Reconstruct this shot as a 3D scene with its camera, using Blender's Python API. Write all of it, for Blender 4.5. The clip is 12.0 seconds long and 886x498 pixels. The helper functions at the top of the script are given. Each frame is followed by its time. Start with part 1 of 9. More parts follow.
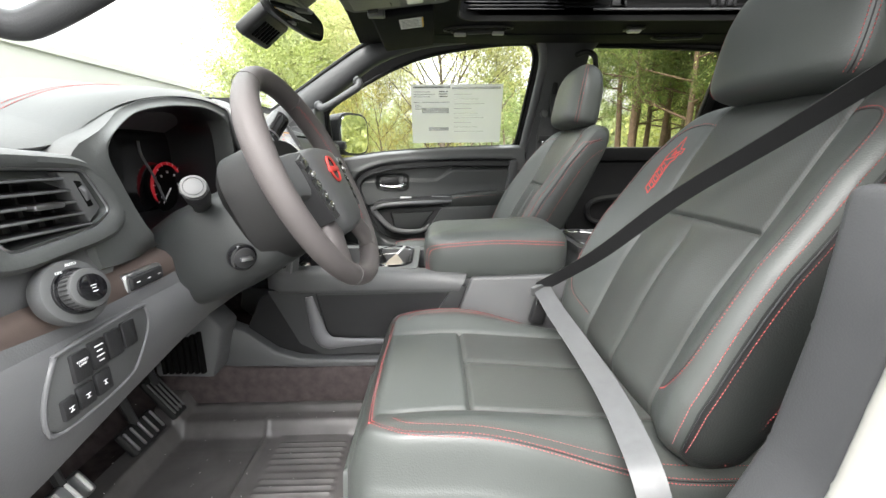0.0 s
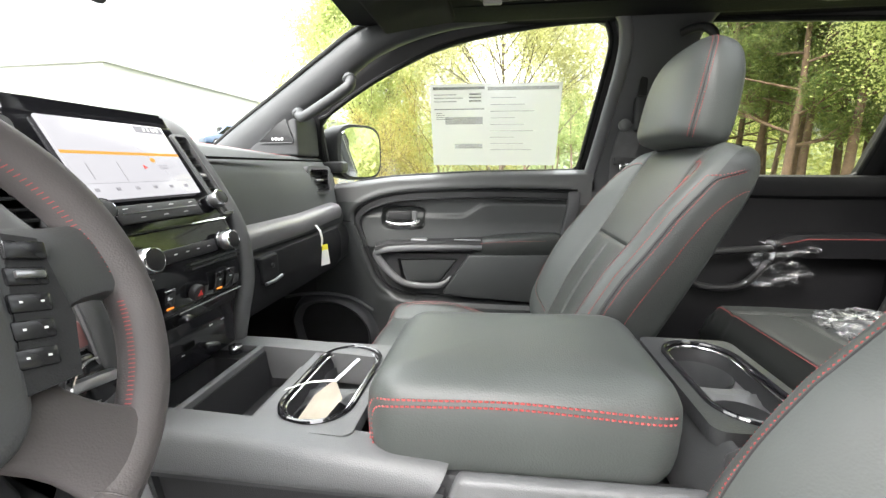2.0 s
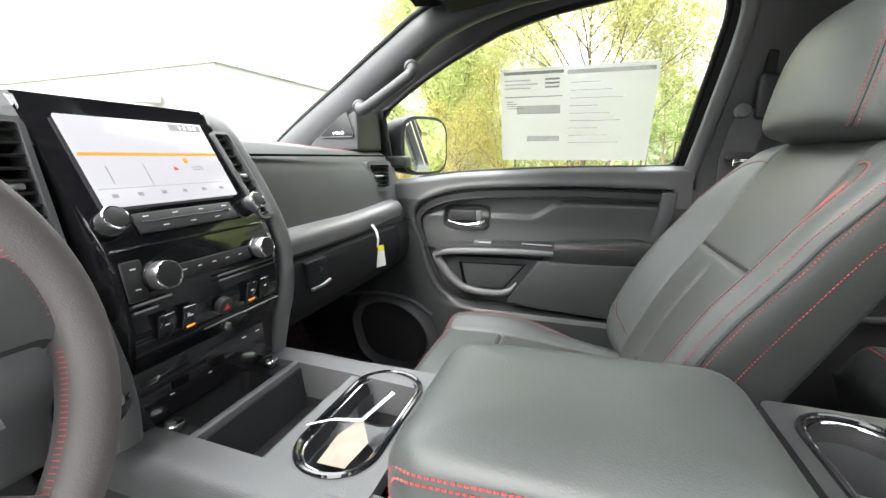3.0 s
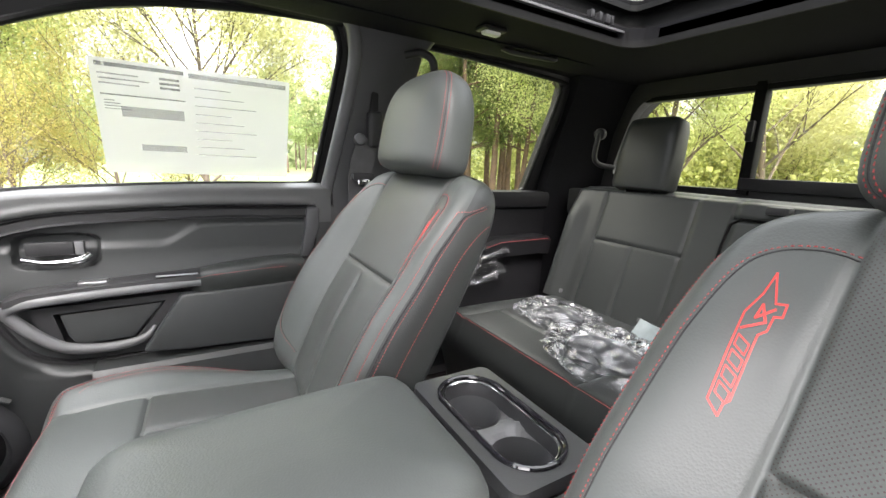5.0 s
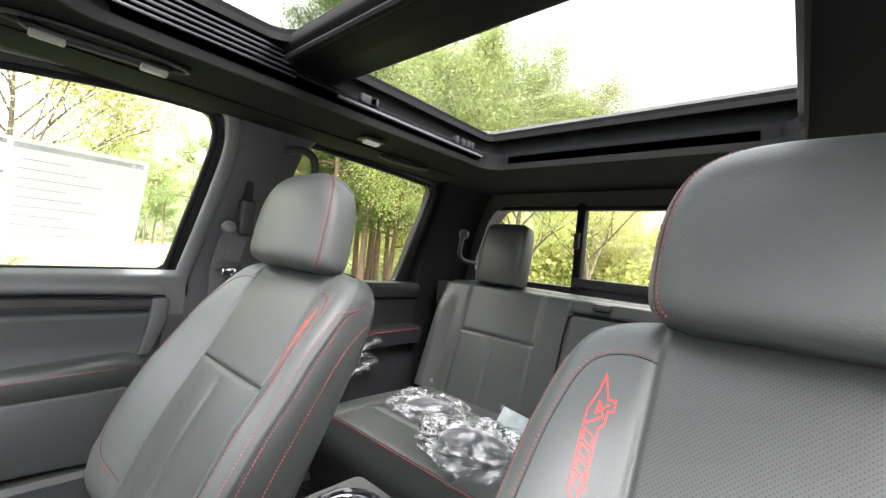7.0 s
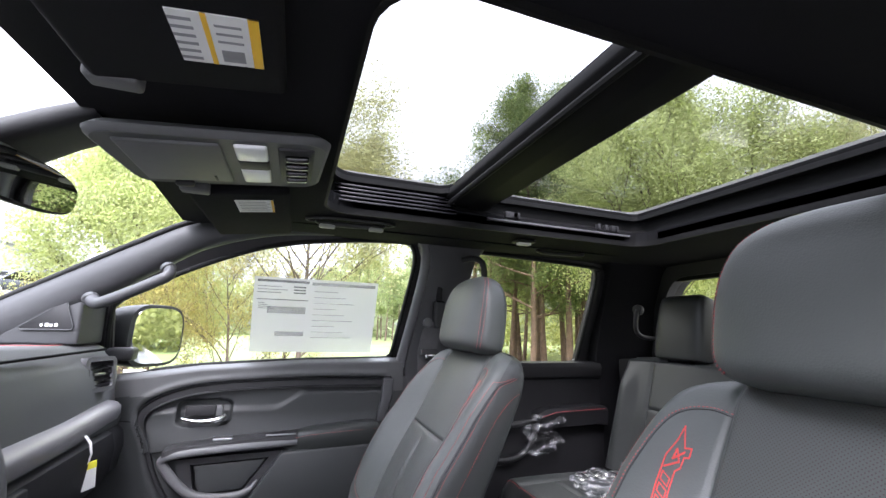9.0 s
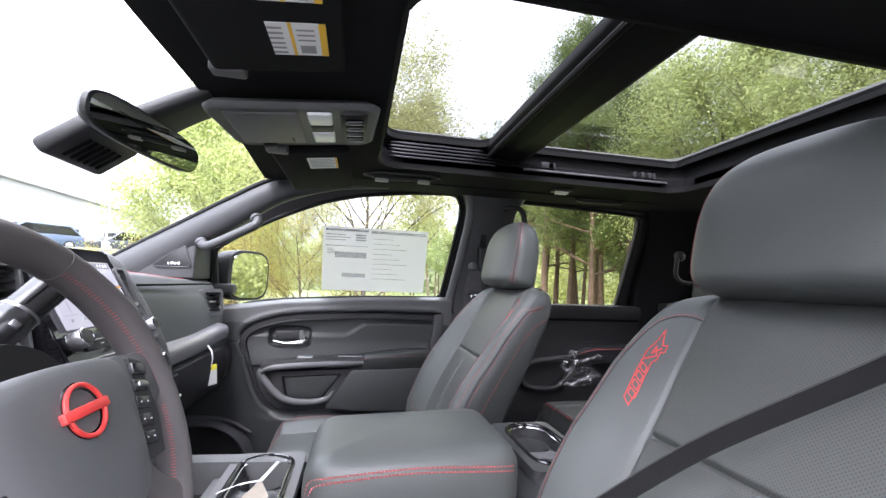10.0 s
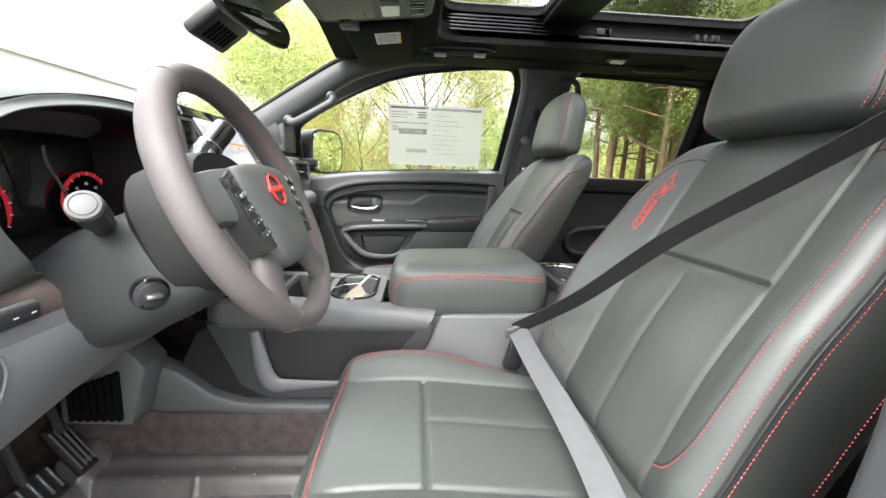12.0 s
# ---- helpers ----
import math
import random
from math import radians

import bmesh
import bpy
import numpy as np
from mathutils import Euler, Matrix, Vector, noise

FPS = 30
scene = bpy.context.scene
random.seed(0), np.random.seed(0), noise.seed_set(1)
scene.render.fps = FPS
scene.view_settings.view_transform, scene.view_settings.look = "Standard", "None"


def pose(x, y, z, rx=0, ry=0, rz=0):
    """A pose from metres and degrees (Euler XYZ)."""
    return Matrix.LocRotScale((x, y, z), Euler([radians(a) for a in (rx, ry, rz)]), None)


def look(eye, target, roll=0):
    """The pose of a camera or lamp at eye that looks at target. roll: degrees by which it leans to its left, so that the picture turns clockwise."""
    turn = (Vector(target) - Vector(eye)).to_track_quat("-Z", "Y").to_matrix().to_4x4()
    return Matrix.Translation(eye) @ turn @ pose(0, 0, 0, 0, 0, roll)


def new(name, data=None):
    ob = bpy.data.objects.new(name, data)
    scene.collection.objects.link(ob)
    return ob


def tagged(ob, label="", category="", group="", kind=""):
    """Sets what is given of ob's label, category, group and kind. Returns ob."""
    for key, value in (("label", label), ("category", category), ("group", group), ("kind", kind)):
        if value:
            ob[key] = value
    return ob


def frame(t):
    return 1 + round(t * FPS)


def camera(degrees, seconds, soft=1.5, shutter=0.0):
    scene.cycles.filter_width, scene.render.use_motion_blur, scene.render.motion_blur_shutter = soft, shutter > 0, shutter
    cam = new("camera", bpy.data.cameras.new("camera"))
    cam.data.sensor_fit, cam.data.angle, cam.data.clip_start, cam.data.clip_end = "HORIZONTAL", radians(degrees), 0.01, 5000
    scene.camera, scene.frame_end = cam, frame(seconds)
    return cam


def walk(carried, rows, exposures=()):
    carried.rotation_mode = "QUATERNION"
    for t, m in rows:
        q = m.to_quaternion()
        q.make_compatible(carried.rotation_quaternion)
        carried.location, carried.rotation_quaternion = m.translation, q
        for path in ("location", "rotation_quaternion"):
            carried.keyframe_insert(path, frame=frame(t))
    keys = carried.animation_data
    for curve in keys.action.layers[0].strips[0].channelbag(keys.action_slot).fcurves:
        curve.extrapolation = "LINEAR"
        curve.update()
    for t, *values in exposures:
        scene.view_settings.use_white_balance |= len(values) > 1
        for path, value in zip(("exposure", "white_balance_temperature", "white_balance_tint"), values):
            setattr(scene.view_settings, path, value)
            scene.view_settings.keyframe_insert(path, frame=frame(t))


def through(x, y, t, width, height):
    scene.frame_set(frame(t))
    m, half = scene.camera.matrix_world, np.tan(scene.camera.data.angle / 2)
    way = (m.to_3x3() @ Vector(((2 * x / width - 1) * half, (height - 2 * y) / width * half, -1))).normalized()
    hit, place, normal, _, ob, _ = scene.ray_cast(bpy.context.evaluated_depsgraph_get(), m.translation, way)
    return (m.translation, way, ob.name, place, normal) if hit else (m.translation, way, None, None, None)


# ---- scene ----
# camera: seconds, place in metres, turn in degrees
cam = camera(94.80, 12.0, soft=1.45)
ROWS = [
    (0.0, -0.0466, -1.1331, 0.7378, 76.824, 0.48, -1.244),
    (0.5, -0.0596, -1.1458, 0.7372, 77.134, 0.081, -2.799),
    (1.0, -0.0377, -1.0382, 0.7373, 77.217, -0.096, -2.648),
    (1.5, 0.0377, -0.7704, 0.7633, 78.143, -0.253, 0.652),
    (2.0, 0.0813, -0.5526, 0.7809, 78.666, -0.209, 7.601),
    (2.5, 0.0853, -0.4359, 0.7898, 77.559, -0.262, 13.465),
    (2.7, 0.0878, -0.429, 0.7928, 77.286, 0.123, 15.914),
    (3.1, 0.091, -0.424, 0.799, 77.3, -0.3, 18.4),
    (3.6, 0.092, -0.434, 0.809, 78.1, -1.3, 16.4),
    (4.3, 0.0888, -0.4538, 0.8253, 79.36, -2.487, 1.257),
    (4.5, 0.0839, -0.444, 0.8375, 79.079, -2.466, -6.473),
    (5.0, 0.053, -0.3945, 0.8483, 78.238, -2.807, -30.175),
    (5.5, 0.0161, -0.3541, 0.8488, 78.627, -3.554, -47.137),
    (6.0, -0.0111, -0.3545, 0.8619, 81.002, -4.272, -52.907),
    (6.5, 0.0011, -0.3691, 0.8667, 85.312, -5.395, -52.527),
    (7.0, 0.0152, -0.4023, 0.8808, 91.146, -5.64, -48.402),
    (7.5, 0.0122, -0.4707, 0.8955, 97.068, -5.463, -41.402),
    (7.7, 0.009, -0.4979, 0.8987, 98.749, -5.019, -37.82),
    (8.1, 0.004, -0.553, 0.901, 101.2, -4.0, -31.2),
    (8.7, -0.004, -0.636, 0.894, 101.9, -2.5, -23.3),
    (9.3, -0.0099, -0.721, 0.8715, 99.867, -1.186, -16.628),
    (9.5, -0.0109, -0.7588, 0.8596, 98.648, -1.474, -15.041),
    (10.0, -0.0044, -0.8283, 0.8272, 95.016, -2.114, -11.821),
    (10.5, 0.001, -0.8837, 0.7975, 90.932, -2.771, -9.224),
    (11.0, 0.0002, -0.9132, 0.7583, 86.727, -2.949, -6.6),
    (11.5, -0.0032, -0.9554, 0.7277, 82.907, -2.638, -4.941),
    (12.0, -0.0191, -1.0289, 0.741, 79.902, -2.102, -3.719),
]
EXPOSURES = [(0.0, 2.3, 6650, 11), (1.0, 2.45, 6650, 11), (1.5, 2.78, 6650, 12), (2.7, 2.78, 6600, 12), (4.3, 2.7, 6450, 14), (5.5, 3.02, 6650, 17), (6.0, 3.15, 6600, 17), (7.0, 3.22, 6500, 16), (7.7, 3.02, 6400, 16), (9.3, 2.42, 6000, 23), (10.0, 2.48, 6050, 22), (10.5, 2.56, 6250, 17), (12.0, 2.62, 6600, 12)]
walk(cam, [(t, pose(x, y, z, a, b, c)) for t, x, y, z, a, b, c in ROWS], EXPOSURES)

# ---- light ----
world = bpy.data.worlds.new("overcast_sky")
scene.world = world
world.use_nodes = True
wn = world.node_tree.nodes
wl = world.node_tree.links
sky = wn.new("ShaderNodeTexSky")
sky.sky_type = "NISHITA"
sky.sun_disc = False
sky.sun_elevation = radians(48)
sky.sun_rotation = radians(200)
sky.dust_density = 4.0
sky.ozone_density = 1.0
grey = wn.new("ShaderNodeHueSaturation")
grey.inputs["Saturation"].default_value = 0.18
wl.new(sky.outputs["Color"], grey.inputs["Color"])
# thin cloud cover: soft brighter and darker patches
wcoord = wn.new("ShaderNodeTexCoord")
cloud = wn.new("ShaderNodeTexNoise")
cloud.inputs["Scale"].default_value = 2.2
cloud.inputs["Detail"].default_value = 5.0
wl.new(wcoord.outputs["Generated"], cloud.inputs["Vector"])
cramp = wn.new("ShaderNodeValToRGB")
cramp.color_ramp.elements[0].position = 0.3
cramp.color_ramp.elements[0].color = (5.2, 5.6, 5.9, 1)
cramp.color_ramp.elements[1].position = 0.75
cramp.color_ramp.elements[1].color = (9.0, 9.2, 9.2, 1)
wl.new(cloud.outputs["Fac"], cramp.inputs["Fac"])
wmix = wn.new("ShaderNodeMixRGB")
wmix.inputs["Fac"].default_value = 0.7
wl.new(grey.outputs["Color"], wmix.inputs["Color1"])
wl.new(cramp.outputs["Color"], wmix.inputs["Color2"])
# an overcast sky is brighter overhead than at the horizon
wsep = wn.new("ShaderNodeSeparateXYZ")
wl.new(wcoord.outputs["Generated"], wsep.inputs["Vector"])
wgrad = wn.new("ShaderNodeMapRange")
wgrad.inputs["From Min"].default_value, wgrad.inputs["From Max"].default_value = 0.0, 1.0
wgrad.inputs["To Min"].default_value, wgrad.inputs["To Max"].default_value = 0.45, 3.4
wpow = wn.new("ShaderNodeMath")
wpow.operation = "POWER"
wpow.use_clamp = True
wpow.inputs[1].default_value = 1.3
wl.new(wsep.outputs["Z"], wpow.inputs[0])
wl.new(wpow.outputs[0], wgrad.inputs["Value"])
wmul = wn.new("ShaderNodeMixRGB")
wmul.blend_type = "MULTIPLY"
wmul.inputs["Fac"].default_value = 1.0
wl.new(wmix.outputs["Color"], wmul.inputs["Color1"])
wl.new(wgrad.outputs["Result"], wmul.inputs["Color2"])
wn["Background"].inputs["Strength"].default_value = 0.15
wl.new(wmul.outputs["Color"], wn["Background"].inputs["Color"])

sun = new("sun", bpy.data.lights.new("sun", "SUN"))
sun.data.energy = 0.7
sun.data.angle = radians(30)
sun.data.color = (1.0, 0.97, 0.92)
sun.matrix_world = look((-6, -12, 16), (0, 0, 0))


# ---- materials ----
def material(name, base, rough=0.5, metal=0.0, grain=None, bump=0.0, bump_scale=300.0, vary=0.0, vary_scale=4.0, spec=0.5, emit=None, coat=0.0, sheen=0.0):
    """A surface with a fine relief (bump_scale) and slow stains (vary_scale)."""
    m = bpy.data.materials.new(name)
    m.use_nodes = True
    n, l = m.node_tree.nodes, m.node_tree.links
    b = n["Principled BSDF"]
    b.inputs["Base Color"].default_value = (*base, 1)
    b.inputs["Roughness"].default_value = rough
    b.inputs["Metallic"].default_value = metal
    b.inputs["Specular IOR Level"].default_value = spec
    b.inputs["Coat Weight"].default_value = coat
    b.inputs["Coat Roughness"].default_value = 0.05
    b.inputs["Sheen Weight"].default_value = sheen
    tc = n.new("ShaderNodeTexCoord")
    if vary:
        t = n.new("ShaderNodeTexNoise")
        t.inputs["Scale"].default_value = vary_scale
        t.inputs["Detail"].default_value = 6
        l.new(tc.outputs["Object"], t.inputs["Vector"])
        r = n.new("ShaderNodeValToRGB")
        r.color_ramp.elements[0].position, r.color_ramp.elements[1].position = 0.3, 0.7
        r.color_ramp.elements[0].color = (*[c * (1 - vary) for c in base], 1)
        r.color_ramp.elements[1].color = (*[min(1, c * (1 + vary)) for c in base], 1)
        l.new(t.outputs["Fac"], r.inputs["Fac"])
        l.new(r.outputs["Color"], b.inputs["Base Color"])
        mr = n.new("ShaderNodeMapRange")
        mr.inputs["To Min"].default_value, mr.inputs["To Max"].default_value = max(0.02, rough - 0.06), min(1, rough + 0.06)
        l.new(t.outputs["Fac"], mr.inputs["Value"])
        l.new(mr.outputs["Result"], b.inputs["Roughness"])
    if bump:
        v = n.new("ShaderNodeTexVoronoi" if grain == "cell" else "ShaderNodeTexNoise")
        v.inputs["Scale"].default_value = bump_scale
        l.new(tc.outputs["Object"], v.inputs["Vector"])
        bp = n.new("ShaderNodeBump")
        bp.inputs["Strength"].default_value = bump
        bp.inputs["Distance"].default_value = 0.0006
        l.new(v.outputs["Distance" if grain == "cell" else "Fac"], bp.inputs["Height"])
        l.new(bp.outputs["Normal"], b.inputs["Normal"])
    if emit:
        b.inputs["Emission Color"].default_value = (*emit[0], 1)
        b.inputs["Emission Strength"].default_value = emit[1]
    return m


def perforated(name, base, pitch=0.0048, hole=0.00068):
    """Leather with rows of small punched holes that show a red backing."""
    m = material(name, base, 0.42, grain="cell", bump=0.25, bump_scale=420, vary=0.12, vary_scale=5)
    n, l = m.node_tree.nodes, m.node_tree.links
    b = n["Principled BSDF"]
    tc = n.new("ShaderNodeTexCoord")
    sp = n.new("ShaderNodeSeparateXYZ")
    l.new(tc.outputs["UV"], sp.inputs["Vector"])

    def op(kind, a, c, d=0.0):
        q = n.new("ShaderNodeMath")
        q.operation = kind
        for i, x in enumerate((a, c, d)):
            if isinstance(x, (int, float)):
                q.inputs[i].default_value = x
            else:
                l.new(x, q.inputs[i])
        return q.outputs[0]
    u = op("DIVIDE", sp.outputs["X"], pitch)
    v = op("DIVIDE", sp.outputs["Y"], pitch)
    a1 = op("ADD", u, v)
    a2 = op("SUBTRACT", u, v)
    f1 = op("SUBTRACT", op("FRACT", a1, 0), 0.5)
    f2 = op("SUBTRACT", op("FRACT", a2, 0), 0.5)
    d2 = op("ADD", op("MULTIPLY", f1, f1), op("MULTIPLY", f2, f2))
    inside = op("LESS_THAN", d2, (hole / pitch * 1.4) ** 2)
    mix = n.new("ShaderNodeMixRGB")
    l.new(inside, mix.inputs["Fac"])
    old = b.inputs["Base Color"].links[0].from_socket
    l.new(old, mix.inputs["Color1"])
    mix.inputs["Color2"].default_value = (0.026, 0.012, 0.012, 1)
    l.new(mix.outputs["Color"], b.inputs["Base Color"])
    return m


def glass(name, tint=(1, 1, 1), through=0.92):
    """Thin sheet glass: mostly clear, glossy by Fresnel."""
    m = bpy.data.materials.new(name)
    m.use_nodes = True
    n, l = m.node_tree.nodes, m.node_tree.links
    n.remove(n["Principled BSDF"])
    clear = n.new("ShaderNodeBsdfTransparent")
    clear.inputs["Color"].default_value = (*[c * through for c in tint], 1)
    gloss = n.new("ShaderNodeBsdfGlossy")
    gloss.inputs["Roughness"].default_value = 0.02
    edge = n.new("ShaderNodeLayerWeight")
    edge.inputs["Blend"].default_value = 0.5
    power = n.new("ShaderNodeMath")
    power.operation = "POWER"
    power.inputs[1].default_value = 5.0
    l.new(edge.outputs["Facing"], power.inputs[0])
    fres = n.new("ShaderNodeMapRange")
    fres.inputs["To Min"].default_value, fres.inputs["To Max"].default_value = 0.035, 0.75
    l.new(power.outputs[0], fres.inputs["Value"])
    mix = n.new("ShaderNodeMixShader")
    l.new(fres.outputs["Result"], mix.inputs["Fac"])
    l.new(clear.outputs["BSDF"], mix.inputs[1])
    l.new(gloss.outputs["BSDF"], mix.inputs[2])
    l.new(mix.outputs["Shader"], n["Material Output"].inputs["Surface"])
    return m


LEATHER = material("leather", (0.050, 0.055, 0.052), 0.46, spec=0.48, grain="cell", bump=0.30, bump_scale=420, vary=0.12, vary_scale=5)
# darker copy of the leather: shade on flanks and bench put into the colour
LEATHER_SHADED = material("leather_shaded", (0.021, 0.023, 0.022), 0.42, spec=0.38, grain="cell", bump=0.35, bump_scale=420, vary=0.12, vary_scale=5)
PERF = perforated("perforated_leather", (0.043, 0.048, 0.045))
WHEEL_LEATHER = material("wheel_leather", (0.074, 0.066, 0.065), 0.6, spec=0.35, grain="cell", bump=0.3, bump_scale=600, vary=0.1, vary_scale=9)
DASH = material("dash_plastic", (0.062, 0.063, 0.064), 0.52, grain="cell", bump=0.22, bump_scale=500, vary=0.1, vary_scale=6)
DASH_SOFT = material("dash_soft_pad", (0.064, 0.067, 0.066), 0.55, spec=0.4, grain="cell", bump=0.22, bump_scale=420, vary=0.1, vary_scale=6)
TRIM = material("satin_grey_trim", (0.17, 0.165, 0.17), 0.34, metal=0.35, bump=0.05, bump_scale=900, vary=0.06, vary_scale=10)
BROWN = material("bronze_trim", (0.108, 0.082, 0.073), 0.34, metal=0.35, bump=0.08, bump_scale=700, vary=0.1, vary_scale=20)
PLASTIC = material("black_plastic", (0.017, 0.017, 0.018), 0.48, spec=0.36, grain="cell", bump=0.4, bump_scale=600, vary=0.12, vary_scale=8)
PLASTIC_GREY = material("grey_plastic", (0.084, 0.085, 0.087), 0.48, grain="cell", bump=0.4, bump_scale=600, vary=0.1, vary_scale=8)
PILLAR = material("pillar_trim", (0.039, 0.040, 0.042), 0.5, grain="cell", bump=0.3, bump_scale=500, vary=0.1, vary_scale=5)
GLOSS = material("gloss_black", (0.006, 0.006, 0.007), 0.08, bump=0.02, bump_scale=60, vary=0.1, vary_scale=12, coat=0.5)
DOOR = material("door_plastic", (0.026, 0.028, 0.028), 0.48, spec=0.42, grain="cell", bump=0.25, bump_scale=500, vary=0.1, vary_scale=6)
# lit copy of the door plastic: window light put into a paler grey
SILL_LIT = material("door_sill_lit", (0.070, 0.071, 0.071), 0.5, grain="cell", bump=0.25, bump_scale=500, vary=0.1, vary_scale=6)
KNEE = material("knee_panel_plastic", (0.094, 0.094, 0.097), 0.45, grain="cell", bump=0.22, bump_scale=500, vary=0.1, vary_scale=6)
ROOF_BLACK = material("roof_rubber", (0.006, 0.006, 0.006), 0.6, bump=0.2, bump_scale=500, vary=0.15, spec=0.15)
# rear door's shade behind the privacy glass is put into this near-black base
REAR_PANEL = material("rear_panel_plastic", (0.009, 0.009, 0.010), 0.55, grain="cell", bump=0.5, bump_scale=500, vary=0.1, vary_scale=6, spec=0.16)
BODY_IN = material("body_inner_edge", (0.012, 0.012, 0.012), 0.6, bump=0.1, bump_scale=200, vary=0.1)
WELL = material("well_plastic", (0.012, 0.012, 0.013), 0.3, bump=0.05, bump_scale=400, vary=0.1, vary_scale=10)
RUBBER = material("rubber", (0.010, 0.010, 0.010), 0.65, spec=0.25, bump=0.2, bump_scale=400, vary=0.15)
KEY_BLACK = material("smooth_black", (0.016, 0.016, 0.017), 0.24, bump=0.03, bump_scale=200, vary=0.1, vary_scale=20)
CHROME = material("chrome", (0.75, 0.75, 0.76), 0.12, metal=1.0, bump=0.02, bump_scale=80, vary=0.05)
SATIN = material("satin_chrome", (0.45, 0.45, 0.46), 0.3, metal=1.0, bump=0.05, bump_scale=200, vary=0.06)
HEADLINER = material("headliner_cloth", (0.008, 0.008, 0.009), 0.95, bump=0.6, bump_scale=900, vary=0.12, vary_scale=7, spec=0.15)
CARPET = material("carpet", (0.058, 0.047, 0.047), 0.95, bump=1.0, bump_scale=700, vary=0.3, vary_scale=40, spec=0.1)
MAT_RUBBER = material("mat_rubber", (0.062, 0.058, 0.057), 0.42, bump=0.3, bump_scale=300, vary=0.25, vary_scale=18)
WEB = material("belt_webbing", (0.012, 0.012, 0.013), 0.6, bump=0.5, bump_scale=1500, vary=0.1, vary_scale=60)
RED = material("red_thread", (0.33, 0.045, 0.045), 0.5, bump=0.3, bump_scale=2000, vary=0.1, vary_scale=200)
RED_PAINT = material("red_emblem", (0.50, 0.036, 0.030), 0.45, metal=0.0, bump=0.03, bump_scale=300, vary=0.08, vary_scale=40)
DARK_GAP = material("dark_gap", (0.004, 0.004, 0.004), 0.8, bump=0.1, vary=0.1, spec=0.06)
TAN = material("tan_card", (0.27, 0.235, 0.19), 0.75, bump=0.1, bump_scale=200, vary=0.12, vary_scale=40)
PAPER = material("paper", (0.70, 0.70, 0.68), 0.7, bump=0.1, bump_scale=200, vary=0.03, vary_scale=30)
PRINT = material("print_grey", (0.25, 0.25, 0.26), 0.7, bump=0.05, vary=0.1, vary_scale=80)
YELLOW = material("label_yellow", (0.75, 0.45, 0.03), 0.55, bump=0.05, vary=0.05, vary_scale=50)
YELLOW2 = material("tag_yellow", (0.78, 0.72, 0.05), 0.55, bump=0.05, vary=0.05, vary_scale=50)
WHITE_MARK = material("white_marking", (0.75, 0.75, 0.75), 0.5, bump=0.02, vary=0.03)
BODY = material("white_body_paint", (0.30, 0.295, 0.27), 0.4, bump=0.02, bump_scale=80, vary=0.03, coat=0.6)
GLASS = glass("window_glass", (0.97, 1.0, 0.98), 0.80)
GLASS_DARK = glass("privacy_glass", (0.92, 0.92, 0.80), 0.60)
GLASS_ROOF = glass("roof_glass", (0.94, 0.97, 0.96), 0.25)
CONSOLE = material("console_plastic", (0.032, 0.033, 0.034), 0.36, grain="cell", bump=0.3, bump_scale=600, vary=0.12, vary_scale=8)
FRAME_GREY = material("satin_frame_grey", (0.13, 0.13, 0.135), 0.38, grain="cell", bump=0.1, bump_scale=700, vary=0.08, vary_scale=8)
MIRROR = material("mirror_silver", (0.85, 0.87, 0.87), 0.02, metal=1.0)


# ---- building helpers ----
def part(name, bm, mat, parent=None, label="", smooth=40):
    """Links a bmesh as one mesh object, under parent if one is given."""
    me = bpy.data.meshes.new(name)
    bmesh.ops.recalc_face_normals(bm, faces=bm.faces)
    bm.to_mesh(me)
    bm.free()
    for m in mat if isinstance(mat, (list, tuple)) else [mat]:
        me.materials.append(m)
    if smooth:
        me.polygons.foreach_set("use_smooth", [True] * len(me.polygons))
        me.set_sharp_from_angle(angle=radians(smooth))
    ob = new(name, me)
    if parent:
        ob.parent = parent
    if label:
        tagged(ob, label)
    if "stitching" in name:
        tagged(ob, kind="stuff")
    return ob


def thing(name, label, category, at=(0, 0, 0), group="", kind=""):
    """An Empty at a thing's base that parents its parts."""
    return tagged(place(new(name), at), label, category, group, kind)


def place(ob, at):
    ob.location = at
    return ob


AX = {"x": lambda a, b, c: (c, a, b), "y": lambda a, b, c: (a, c, b), "z": lambda a, b, c: (a, b, c)}


def prism(pts, axis, lo, hi, bevel=0.0, seg=2, bm=None):
    """A polygon pushed out along an axis: axis x takes (y, z), y takes (x, z), z takes (x, y)."""
    own = bmesh.new()
    a = [own.verts.new(AX[axis](p[0], p[1], lo)) for p in pts]
    b = [own.verts.new(AX[axis](p[0], p[1], hi)) for p in pts]
    own.faces.new(a)
    own.faces.new(b[::-1])
    k = len(pts)
    for i in range(k):
        own.faces.new((a[i], b[i], b[(i + 1) % k], a[(i + 1) % k]))
    if bevel:
        bmesh.ops.recalc_face_normals(own, faces=own.faces)
        bmesh.ops.bevel(own, geom=own.edges[:], offset=bevel, segments=seg, profile=0.5, affect="EDGES", clamp_overlap=True)
    return merge(bm, own)


def merge(bm, own):
    if bm is None:
        return own
    me = bpy.data.meshes.new("tmp")
    own.to_mesh(me)
    own.free()
    bm.from_mesh(me)
    bpy.data.meshes.remove(me)
    return bm


def box(lo, hi, bevel=0.0, seg=2, bm=None, m=None):
    own = prism([(lo[0], lo[1]), (hi[0], lo[1]), (hi[0], hi[1]), (lo[0], hi[1])], "z", lo[2], hi[2], bevel, seg)
    if m is not None:
        bmesh.ops.transform(own, matrix=m, verts=own.verts)
    return merge(bm, own)


